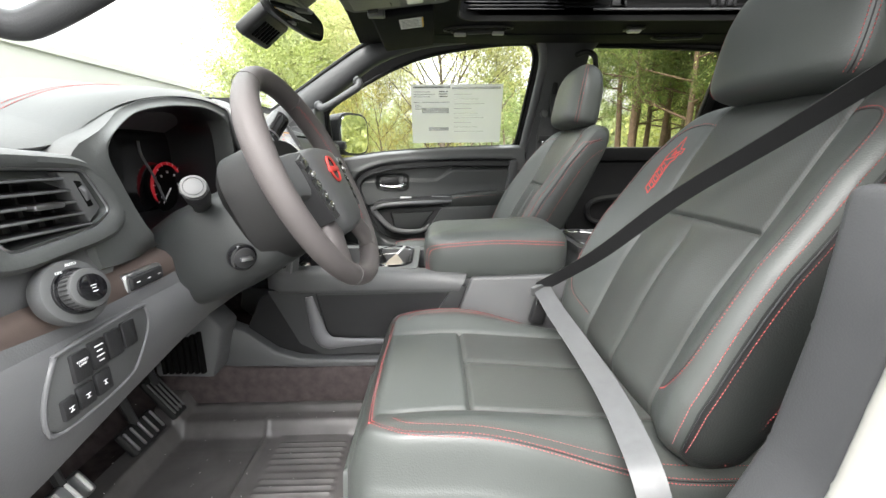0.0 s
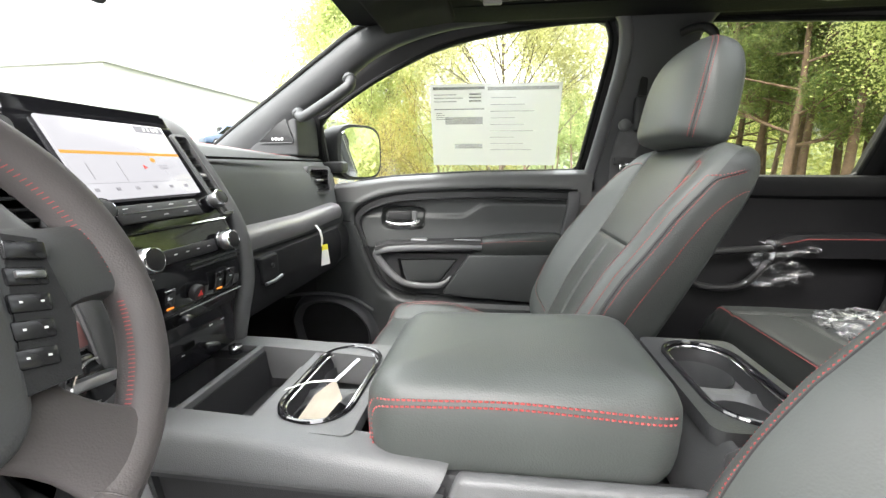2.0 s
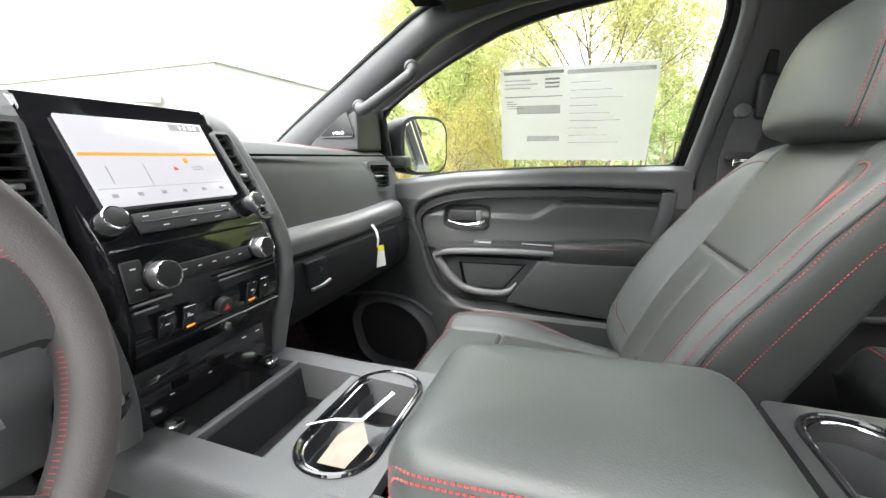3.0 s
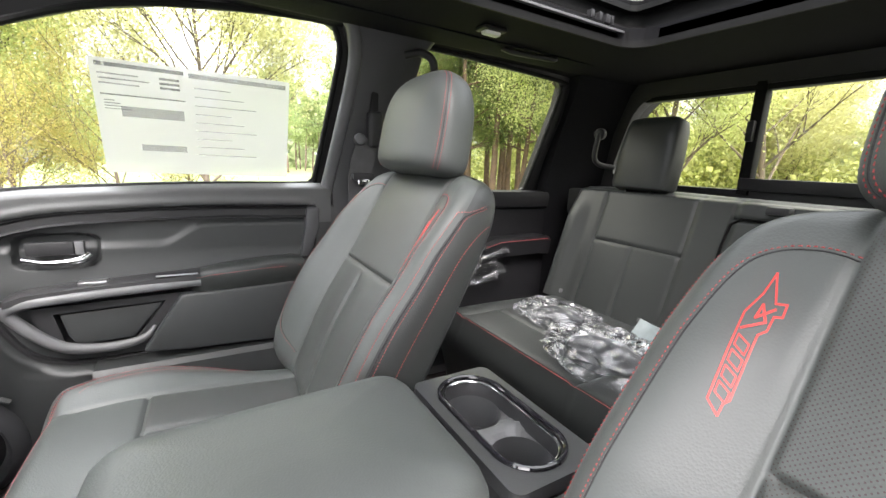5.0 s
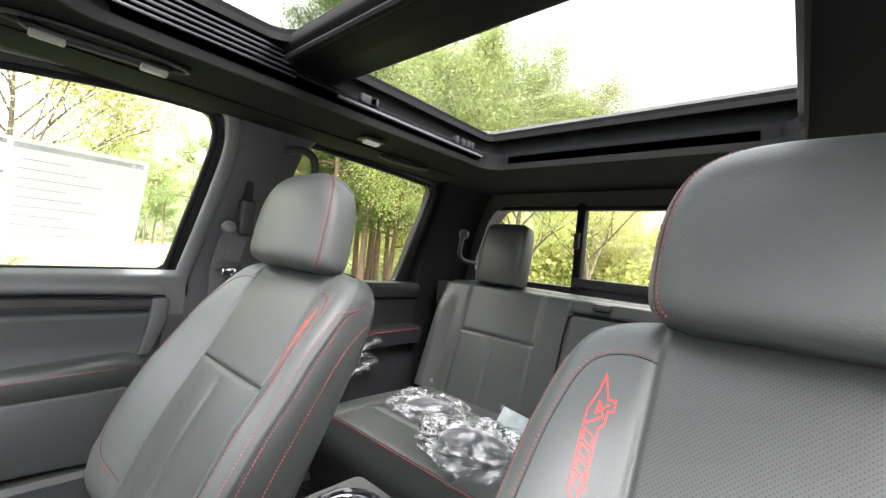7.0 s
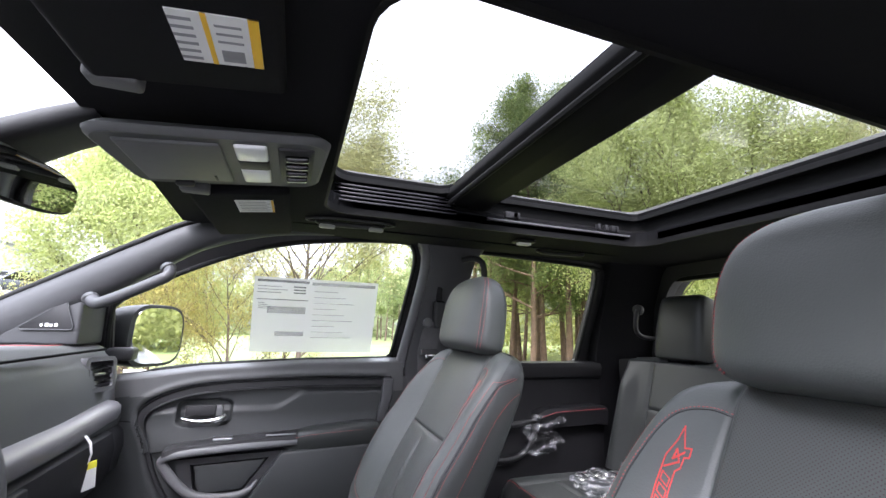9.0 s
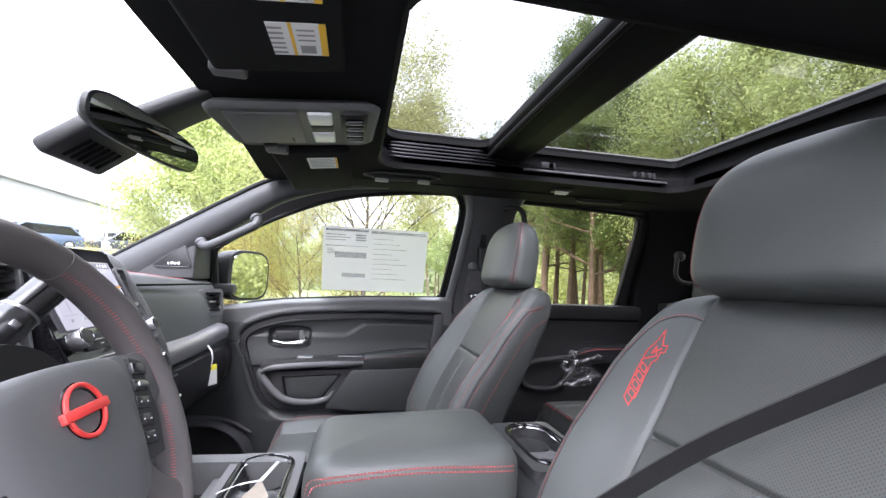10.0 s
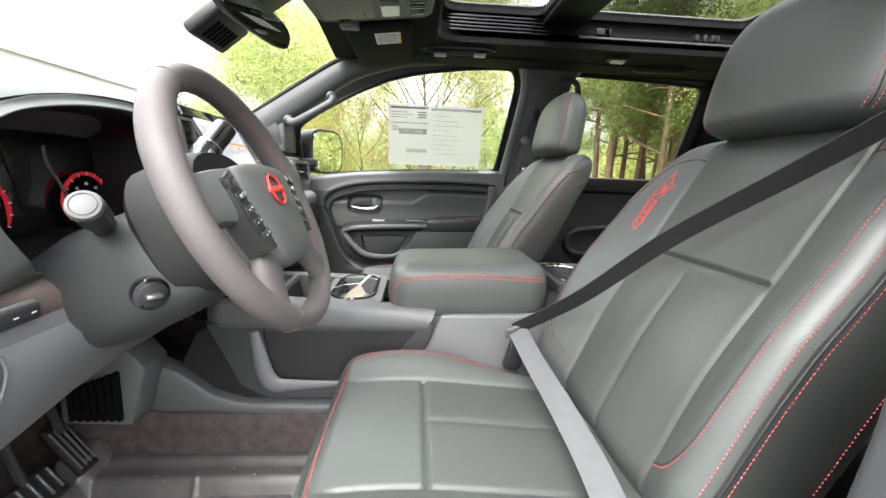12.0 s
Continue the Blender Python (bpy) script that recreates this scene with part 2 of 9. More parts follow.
def loft(rings, closed=True, caps=True, bm=None):
    """A skin over rings of equally many points."""
    own = bmesh.new()
    vs = [[own.verts.new(p) for p in r] for r in rings]
    k = len(rings[0])
    for r0, r1 in zip(vs, vs[1:]):
        for i in range(k if closed else k - 1):
            j = (i + 1) % k
            own.faces.new((r0[i], r0[j], r1[j], r1[i]))
    if caps and closed:
        own.faces.new(vs[0][::-1])
        own.faces.new(vs[-1])
    return merge(bm, own)


def smooth_path(pts, n=8, closed=False):
    """Catmull-Rom through points."""
    P = [Vector(p) for p in pts]
    out = []
    k = len(P)
    for i in range(k if closed else k - 1):
        p1, p2 = P[i], P[(i + 1) % k]
        p0 = P[i - 1] if (closed or i > 0) else p1 * 2 - p2
        p3 = P[(i + 2) % k] if (closed or i + 2 < k) else p2 * 2 - p1
        for q in range(n):
            t = q / n
            out.append(0.5 * (2 * p1 + (p2 - p0) * t + (2 * p0 - 5 * p1 + 4 * p2 - p3) * t * t + (3 * p1 - p0 - 3 * p2 + p3) * t ** 3))
    if not closed:
        out.append(P[-1])
    return out


def tube(pts, r, n=10, closed=False, flat=1.0, up=None, bm=None):
    """A round (or flattened) bar along a path; r may be a list."""
    P = [Vector(p) for p in pts]
    k = len(P)
    rings = []
    prev = Vector(up) if up else None
    for i in range(k):
        d = (P[(i + 1) % k] - P[i - 1]) if closed else (P[min(i + 1, k - 1)] - P[max(i - 1, 0)])
        d.normalize()
        if prev is None:
            prev = d.orthogonal()
        a = (prev - d * prev.dot(d)).normalized()
        if not up:
            prev = a
        b = d.cross(a)
        q = r[i] if isinstance(r, (list, tuple)) else r
        rings.append([P[i] + a * math.cos(2 * math.pi * j / n) * q * flat + b * math.sin(2 * math.pi * j / n) * q for j in range(n)])
    if closed:
        rings.append(rings[0])
    own = loft(rings, True, not closed)
    if closed:
        bmesh.ops.remove_doubles(own, verts=own.verts, dist=1e-6)
    return merge(bm, own)


def disc(centre, normal, r, depth, n=32, bevel=0.0, bm=None, seg=2):
    """A short round piece on its axis."""
    own = bmesh.new()
    bmesh.ops.create_cone(own, cap_ends=True, segments=n, radius1=r, radius2=r, depth=depth)
    if bevel:
        es = [e for e in own.edges if abs(e.verts[0].co.z - e.verts[1].co.z) < 1e-6]
        bmesh.ops.bevel(own, geom=es, offset=bevel, segments=seg, profile=0.5, affect="EDGES")
    q = Vector(normal).to_track_quat("Z", "Y").to_matrix().to_4x4()
    bmesh.ops.transform(own, matrix=Matrix.Translation(centre) @ q, verts=own.verts)
    return merge(bm, own)


def polar(poly, c, angles):
    """Where rays from c at the angles meet a polygon."""
    out = []
    for a in angles:
        d = (math.cos(a), math.sin(a))
        best = None
        for i in range(len(poly)):
            p, q = poly[i], poly[(i + 1) % len(poly)]
            ex, ey = q[0] - p[0], q[1] - p[1]
            det = d[0] * ey - d[1] * ex
            if abs(det) < 1e-12:
                continue
            wx, wy = p[0] - c[0], p[1] - c[1]
            t = (wx * ey - wy * ex) / det
            s = (wx * d[1] - wy * d[0]) / det
            if t > 0 and -1e-6 <= s <= 1 + 1e-6 and (best is None or t > best):
                best = t
        out.append((c[0] + d[0] * best, c[1] + d[1] * best))
    return out


def ring_sheet(outer, inner, c, fn_front, fn_back, n=64, bm=None):
    """A sheet with one hole and a thickness; fn maps (a, b) to space on either face."""
    ang = {round(2 * math.pi * i / n - math.pi, 5) for i in range(n)}
    for p in list(outer) + list(inner):
        ang.add(round(math.atan2(p[1] - c[1], p[0] - c[0]), 5))
    ang = sorted(ang)
    o, i = polar(outer, c, ang), polar(inner, c, ang)
    mid = [((p[0] + q[0]) / 2, (p[1] + q[1]) / 2) for p, q in zip(o, i)]
    rings = [[fn_back(*p) for p in o], [fn_front(*p) for p in o], [fn_front(*p) for p in mid], [fn_front(*p) for p in i], [fn_back(*p) for p in i], [fn_back(*p) for p in mid]]
    rings.append(rings[0])
    own = loft(rings, True, False)
    bmesh.ops.remove_doubles(own, verts=own.verts, dist=1e-6)
    return merge(bm, own)


def rounded(x0, y0, x1, y1, r, n=6):
    """Corners of a rounded rectangle."""
    out = []
    for cx, cy, a0 in ((x1 - r, y1 - r, 0), (x0 + r, y1 - r, 90), (x0 + r, y0 + r, 180), (x1 - r, y0 + r, 270)):
        for i in range(n + 1):
            a = radians(a0 + 90 * i / n)
            out.append((cx + r * math.cos(a), cy + r * math.sin(a)))
    return out


def stitches(path, normals, length=0.0033, gap=0.0011, w=0.00048, lift=0.0005, bm=None):
    """Single thread stitches along a path on a surface."""
    own = bm or bmesh.new()
    P = [Vector(p) for p in path]
    acc, need = 0.0, 0.0
    dense, dn = [], []
    for i in range(len(P) - 1):
        seg = (P[i + 1] - P[i]).length
        steps = max(1, int(seg / 0.0008))
        for q in range(steps):
            dense.append(P[i].lerp(P[i + 1], q / steps))
            dn.append(Vector(normals[i]).lerp(Vector(normals[i + 1]), q / steps))
    i = 0
    while i < len(dense):
        j, run = i, 0.0
        while j + 1 < len(dense) and run < length:
            run += (dense[j + 1] - dense[j]).length
            j += 1
        if run < length * 0.6:
            break
        a, b, nn = dense[i], dense[j], dn[i].normalized()
        d = (b - a).normalized()
        s = d.cross(nn).normalized() * w
        up = nn * lift
        lo = nn * -0.0006
        m = (a + b) / 2 + nn * lift * 1.8
        v = [own.verts.new(p) for p in (a - s + lo, a + s + lo, b + s + lo, b - s + lo, m - s * 0.8 + up * 0.2, m + s * 0.8 + up * 0.2)]
        for f in ((0, 1, 5, 4), (3, 4, 5, 2), (0, 4, 3), (1, 2, 5)):
            own.faces.new([v[k] for k in f])
        run = 0.0
        while j + 1 < len(dense) and run < gap:
            run += (dense[j + 1] - dense[j]).length
            j += 1
        i = j
        if j + 1 >= len(dense):
            break
    return own


def bump1(x, c, w):
    return math.exp(-((x - c) / w) ** 2)


def step(x, a, b):
    t = min(1, max(0, (x - a) / (b - a)))
    return t * t * (3 - 2 * t)


def interp(x, table):
    """Linear look-up in a table of (x, value)."""
    for (x0, y0), (x1, y1) in zip(table, table[1:]):
        if x <= x1:
            t = max(0, (x - x0) / (x1 - x0))
            return y0 + (y1 - y0) * t
    return table[-1][1]


def curve(x, table):
    """Smooth look-up in a table of (x, value)."""
    if x <= table[0][0]:
        return table[0][1]
    if x >= table[-1][0]:
        return table[-1][1]
    i = next(k for k in range(len(table) - 1) if x <= table[k + 1][0])

    def slope(k):
        a, b = table[max(k - 1, 0)], table[min(k + 1, len(table) - 1)]
        return (b[1] - a[1]) / (b[0] - a[0])
    (x0, y0), (x1, y1) = table[i], table[i + 1]
    d = x1 - x0
    t = (x - x0) / d
    return (2 * t ** 3 - 3 * t * t + 1) * y0 + (t ** 3 - 2 * t * t + t) * d * slope(i) + (3 * t * t - 2 * t ** 3) * y1 + (t ** 3 - t * t) * d * slope(i + 1)


def side_y(z, off=0.0):
    """The inner face of the passenger-side glass: it leans in towards the roof."""
    return 0.873 - 0.34 * (z - 0.79) + off


# ---- the cab's shell ----
FRONT_WINDOW = [(-0.53, 0.715), (-0.41, 0.730), (-0.28, 0.747), (0.02, 0.765), (0.325, 0.772), (0.345, 0.79), (0.362, 0.90), (0.39, 1.10), (0.388, 1.15), (0.375, 1.178), (0.35, 1.189), (0.20, 1.183), (0.0, 1.158), (-0.14, 1.125), (-0.29, 1.065), (-0.40, 1.01), (-0.50, 0.95), (-0.53, 0.92)]
REAR_WINDOW = [(0.60, 0.757), (1.17, 0.757), (1.19, 0.77), (1.216, 1.08), (1.212, 1.14), (1.19, 1.163), (0.66, 1.18), (0.62, 1.165), (0.605, 1.13)]


def grow(poly, c, d):
    out = []
    for x, z in poly:
        v = Vector((x - c[0], z - c[1]))
        v *= 1 + d / v.length
        out.append((c[0] + v.x, c[1] + v.y))
    return out


def body_side(sgn):
    def skin(off):
        return lambda x, z: (x, sgn * side_y(max(z, 0.74), off), z)
    bm = ring_sheet([(0.47, -0.30), (1.60, -0.30), (1.60, 1.32), (0.47, 1.32)], grow(REAR_WINDOW, (0.9, 0.97), 0.03), (0.9, 0.97), skin(0.035), skin(0.075))
    if sgn > 0:
        ring_sheet([(-1.05, -0.30), (0.47, -0.30), (0.47, 1.31), (0.0, 1.25), (-0.24, 1.18), (-0.62, 0.965), (-1.05, 0.68)], grow(FRONT_WINDOW, (0.0, 0.96), 0.03), (0.0, 0.96), skin(0.035), skin(0.075), bm=bm)
    else:
        prism([(-0.10, -0.30), (0.47, -0.30), (0.47, 1.30), (0.40, 1.25), (0.33, 0.95), (0.27, 0.72), (0.259, 0.62), (0.248, 0.56), (0.237, 0.50), (0.21, 0.40), (0.15, 0.25), (0.02, 0.08), (-0.10, 0.02)], "y", -0.93, -0.885, 0.012, 3, bm=bm)
        prism([(-1.05, -0.30), (0.36, -0.30), (0.36, 0.02), (-1.05, 0.02)], "y", -0.93, -0.86, bm=bm)
        prism([(-1.05, 0.02), (-0.62, 0.02), (-0.62, 0.78), (-1.05, 0.78)], "y", -0.93, -0.86, bm=bm)
    return bm


side_bm = body_side(1)
side_bm.normal_update()
for f in side_bm.faces:
    f.material_index = 0 if f.normal.y > 0.6 else 1
tagged(part("wall_right", side_bm, [BODY, BODY_IN]), "white painted steel body side with two window openings", "body side", kind="structure")
tagged(part("wall_left", body_side(-1), BODY), "white painted steel body side with the front door open", "body side", kind="structure")

# floor, firewall, rear wall
bm = box((-1.05, -0.86, 0.0), (1.60, 0.86, 0.05))
tagged(part("floor", bm, CARPET), "dark carpeted cab floor with sand grains", "floor", kind="structure")
bm = prism([(-1.10, 0.0), (-0.86, 0.05), (-1.0, 0.30), (-1.0, 0.80), (-1.10, 0.80)], "y", -0.86, 0.86)
tagged(part("wall_front", bm, CARPET), "dark carpeted firewall under the dashboard", "firewall", kind="structure")
REAR_GLASS = rounded(-0.74, 0.815, 0.74, 1.125, 0.08)
REAR_GLASS = [(y * (0.86 + 0.14 * (1.125 - z) / 0.31) if abs(y) > 0.6 else y, z) for y, z in REAR_GLASS]
bm = ring_sheet([(-0.90, -0.3), (0.90, -0.3), (0.90, 1.0), (0.74, 1.32), (-0.74, 1.32), (-0.90, 1.0)], REAR_GLASS, (0, 0.97), lambda y, z: (1.50 - 0.03 * (z - 0.8), y, z), lambda y, z: (1.58, y, z))
tagged(part("wall_rear", bm, PLASTIC), "black trimmed rear cab wall round the back window", "cab wall", kind="structure")

# roof: headliner with the long sunroof opening, outer roof skin above
OPEN = rounded(0.04, -0.385, 1.085, 0.385, 0.07)


def liner_z(x, y):
    return 1.192 - 0.05 * max(0, -x) - 0.03 * max(0, -x - 0.15) - 0.05 * max(0, abs(y) - 0.62) - 0.04 * max(0, x - 1.1)


EDGE = [(-0.335, -0.64), (-0.315, -0.3), (-0.312, 0.0), (-0.315, 0.3), (-0.335, 0.64), (-0.2, 0.70), (0.2, 0.755), (1.45, 0.755), (1.53, 0.65), (1.53, -0.65), (1.45, -0.755), (0.2, -0.755), (-0.2, -0.70)]
bm = ring_sheet(EDGE, OPEN, (0.55, 0), lambda x, y: (x, y, liner_z(x, y)), lambda x, y: (x, y, liner_z(x, y) + 0.03), n=96)
tagged(part("ceiling", bm, HEADLINER), "black cloth headliner round the sunroof opening", "headliner", kind="structure")
HOLE = rounded(0.02, -0.425, 1.10, 0.425, 0.05)
bm = ring_sheet([(-0.36, -0.80), (1.60, -0.80), (1.60, 0.80), (-0.36, 0.80)], HOLE, (0.55, 0), lambda x, y: (x, y, 1.292 - 0.08 * max(0, abs(y) - 0.6)), lambda x, y: (x, y, 1.31 - 0.08 * max(0, abs(y) - 0.6)))
tagged(part("roof", bm, BODY), "white painted steel roof skin", "roof", kind="structure")


def sunroof():
    t = thing("panoramic_sunroof", "long black framed two-pane glass sunroof in the roof", "sunroof", (0.55, 0, 1.2))
    inv = Matrix.Translation((-0.55, 0, -1.2))

    def sub(name, bm, mat, label="", par=t):
        bmesh.ops.transform(bm, matrix=inv, verts=bm.verts)
        return part(name, bm, mat, par, label)
    # upright sides of the opening
    own = bmesh.new()
    lo, hi = rounded(0.04, -0.385, 1.085, 0.385, 0.07), rounded(0.03, -0.405, 1.095, 0.405, 0.05)
    sub("shaft", loft([[(*p, 1.175) for p in rounded(0.034, -0.391, 1.091, 0.391, 0.07)], [(*p, 1.175) for p in lo], [(*p, 1.215) for p in lo], [(*p, 1.235) for p in hi], [(*p, 1.275) for p in hi]], True, False), ROOF_BLACK)
    # frames and panes
    for name, x0, x1 in (("front_pane", 0.055, 0.385), ("rear_pane", 0.520, 1.070)):
        o, i = rounded(x0 - 0.07, -0.45, x1 + 0.07, 0.45, 0.04), rounded(x0, -0.385, x1, 0.385, 0.05 if x0 < 0.1 else 0.025)
        fr = sub(name + "_frame", ring_sheet(o, i, ((x0 + x1) / 2, 0), lambda x, y: (x, y, 1.266), lambda x, y: (x, y, 1.29)), ROOF_BLACK)
        own = bmesh.new()
        own.faces.new([own.verts.new((*q, 1.280)) for q in rounded(x0 - 0.01, -0.395, x1 + 0.01, 0.395, 0.04)])
        p = sub(name, own, GLASS_ROOF, "lightly tinted roof glass")
        p.visible_shadow = False
    # cross bar with its rounded rubber lip
    own = prism([(0.375, 1.285), (0.375, 1.262), (0.395, 1.245), (0.44, 1.235), (0.50, 1.235), (0.53, 1.255), (0.535, 1.285)], "y", -0.40, 0.40, 0.004)
    sub("crossbar", own, ROOF_BLACK)
    sub("bar_seal", tube([(0.385, y, 1.243) for y in (-0.40, -0.2, 0, 0.2, 0.40)], 0.008, 8), ROOF_BLACK)
    # side rails
    for s in (-1, 1):
        sub("rail", prism([(s * 0.375, 1.205), (s * 0.398, 1.205), (s * 0.398, 1.214), (s * 0.375, 1.211)], "x", 0.50, 1.03, 0.001), PLASTIC_GREY, "thin grey guide rail")
        for k in range(5):
            sub("groove", box((0.06, min(s * (0.372 + k * 0.004), s * (0.39 + k * 0.003)), 1.205 + k * 0.012), (0.40, max(s * (0.372 + k * 0.004), s * (0.39 + k * 0.003)), 1.210 + k * 0.012), 0.001), GLOSS)
        for x, w in ((0.56, 0.05), (0.585, 0.02), (0.90, 0.012), (0.93, 0.012), (0.955, 0.016), (0.975, 0.01)):
            sub("clip", box((x, min(s * 0.376, s * 0.392), 1.218), (x + w, max(s * 0.376, s * 0.392), 1.238), 0.002), PLASTIC)
    return t


sunroof()

# window panes
def pane(name, poly, off, mat, label):
    c = (sum(p[0] for p in poly) / len(poly), sum(p[1] for p in poly) / len(poly))
    g = grow(poly, c, 0.045)
    own = bmesh.new()
    a = [own.verts.new((x, side_y(z, off), z)) for x, z in g]
    own.faces.new(a)
    p = tagged(part(name, own, mat, smooth=0), label, "window", kind="structure")
    p.visible_shadow = False
    return p


pane("window_1", FRONT_WINDOW, 0.045, GLASS, "clear front passenger door glass")
pane("window_2", REAR_WINDOW, 0.045, GLASS_DARK, "tinted rear passenger door glass")
own = bmesh.new()
vs = [own.verts.new((x, -side_y(z, 0.05), z)) for x, z in grow(REAR_WINDOW, (0.9, 0.97), 0.02)]
own.faces.new(vs)
ob = tagged(part("window_3", own, GLASS_DARK, smooth=0), "tinted rear driver-side door glass", "window", kind="structure")
ob.visible_shadow = False

# windshield: a curved sheet
rings = []
for i in range(15):
    y = -0.80 + 1.60 * i / 14
    b = 0.10 * (1 - (y / 0.8) ** 2)
    ring = []
    for k in range(8):
        t = k / 7
        x = -1.16 + t * 0.90 - b * (1 - 0.7 * t)
        z = 0.655 + t * 0.575 + 0.02 * math.sin(t * math.pi)
        ring.append((x, y * (1 - 0.17 * t), z))
    rings.append(ring)
ob = tagged(part("windshield", loft(rings, False, False), GLASS), "clear curved windshield glass", "windshield", kind="structure")
ob.visible_shadow = False

# rear window: fixed side panes and a slider between black bars
win = thing("back_window", "black framed back window with a sliding middle pane", "window", (1.5, 0, 0.82), kind="structure")


def sub_at(name, bm, mat, par, at, label=""):
    bmesh.ops.transform(bm, matrix=Matrix.Translation(-Vector(at)), verts=bm.verts)
    return part(name, bm, mat, par, label)


AT = (1.5, 0, 0.82)
own = bmesh.new()
own.faces.new([own.verts.new((1.537, y, z)) for y, z in grow(REAR_GLASS, (0, 0.97), 0.02)])
ob = sub_at("pane", own, GLASS_DARK, win, AT)
ob.visible_shadow = False
for y in (-0.133, 0.238):
    sub_at("mullion", box((1.49, y - 0.016, 0.80), (1.53, y + 0.016, 1.14), 0.004), ROOF_BLACK, win, AT)
sub_at("slider_rail", box((1.485, -0.15, 0.815), (1.53, 0.25, 0.852), 0.004), PLASTIC, win, AT)
sub_at("slider_top_rail", box((1.495, -0.74, 1.108), (1.53, 0.74, 1.14), 0.004), ROOF_BLACK, win, AT)
sub_at("latch", box((1.475, 0.232, 0.96), (1.495, 0.252, 1.02), 0.004), PLASTIC, win, AT)


# ---- passenger side trim ----
def upper_frame(name, poly, c, sgn, label):
    """Padded trim round a window opening."""
    own = ring_sheet(grow(poly, c, 0.055), grow(poly, c, -0.002), c, lambda x, z: (x, sgn * side_y(z, 0.012), z), lambda x, z: (x, sgn * side_y(z, 0.026), z), n=80)
    ob = tagged(part(name, own, PLASTIC), label, "trim", kind="structure")
    own = bmesh.new()
    loop = [(x, sgn * side_y(z, 0.012), z) for x, z in grow(poly, c, 0.002)]
    tagged(part("trim", tube(smooth_path(loop, 3, True), 0.008, 8, True), RUBBER), "black rubber window seal", "seal", kind="structure")


upper_frame("trim_front_window", FRONT_WINDOW, (0.0, 0.96), 1, "dark grey window surround on the passenger door")
upper_frame("trim_rear_window", REAR_WINDOW, (0.9, 0.97), 1, "black window surround on the rear door")
upper_frame("trim_rear_window_driver", REAR_WINDOW, (0.9, 0.97), -1, "black window surround on the rear door")


def lens_ring(c, a, b, along, across, n=20, p=2.4):
    """A superellipse ring round c, half sizes a and b."""
    out = []
    for i in range(n):
        t = 2 * math.pi * i / n
        ct, st = math.cos(t), math.sin(t)
        out.append(Vector(c) + Vector(along) * a * abs(ct) ** (2 / p) * (1 if ct >= 0 else -1) + Vector(across) * b * abs(st) ** (2 / p) * (1 if st >= 0 else -1))
    return out


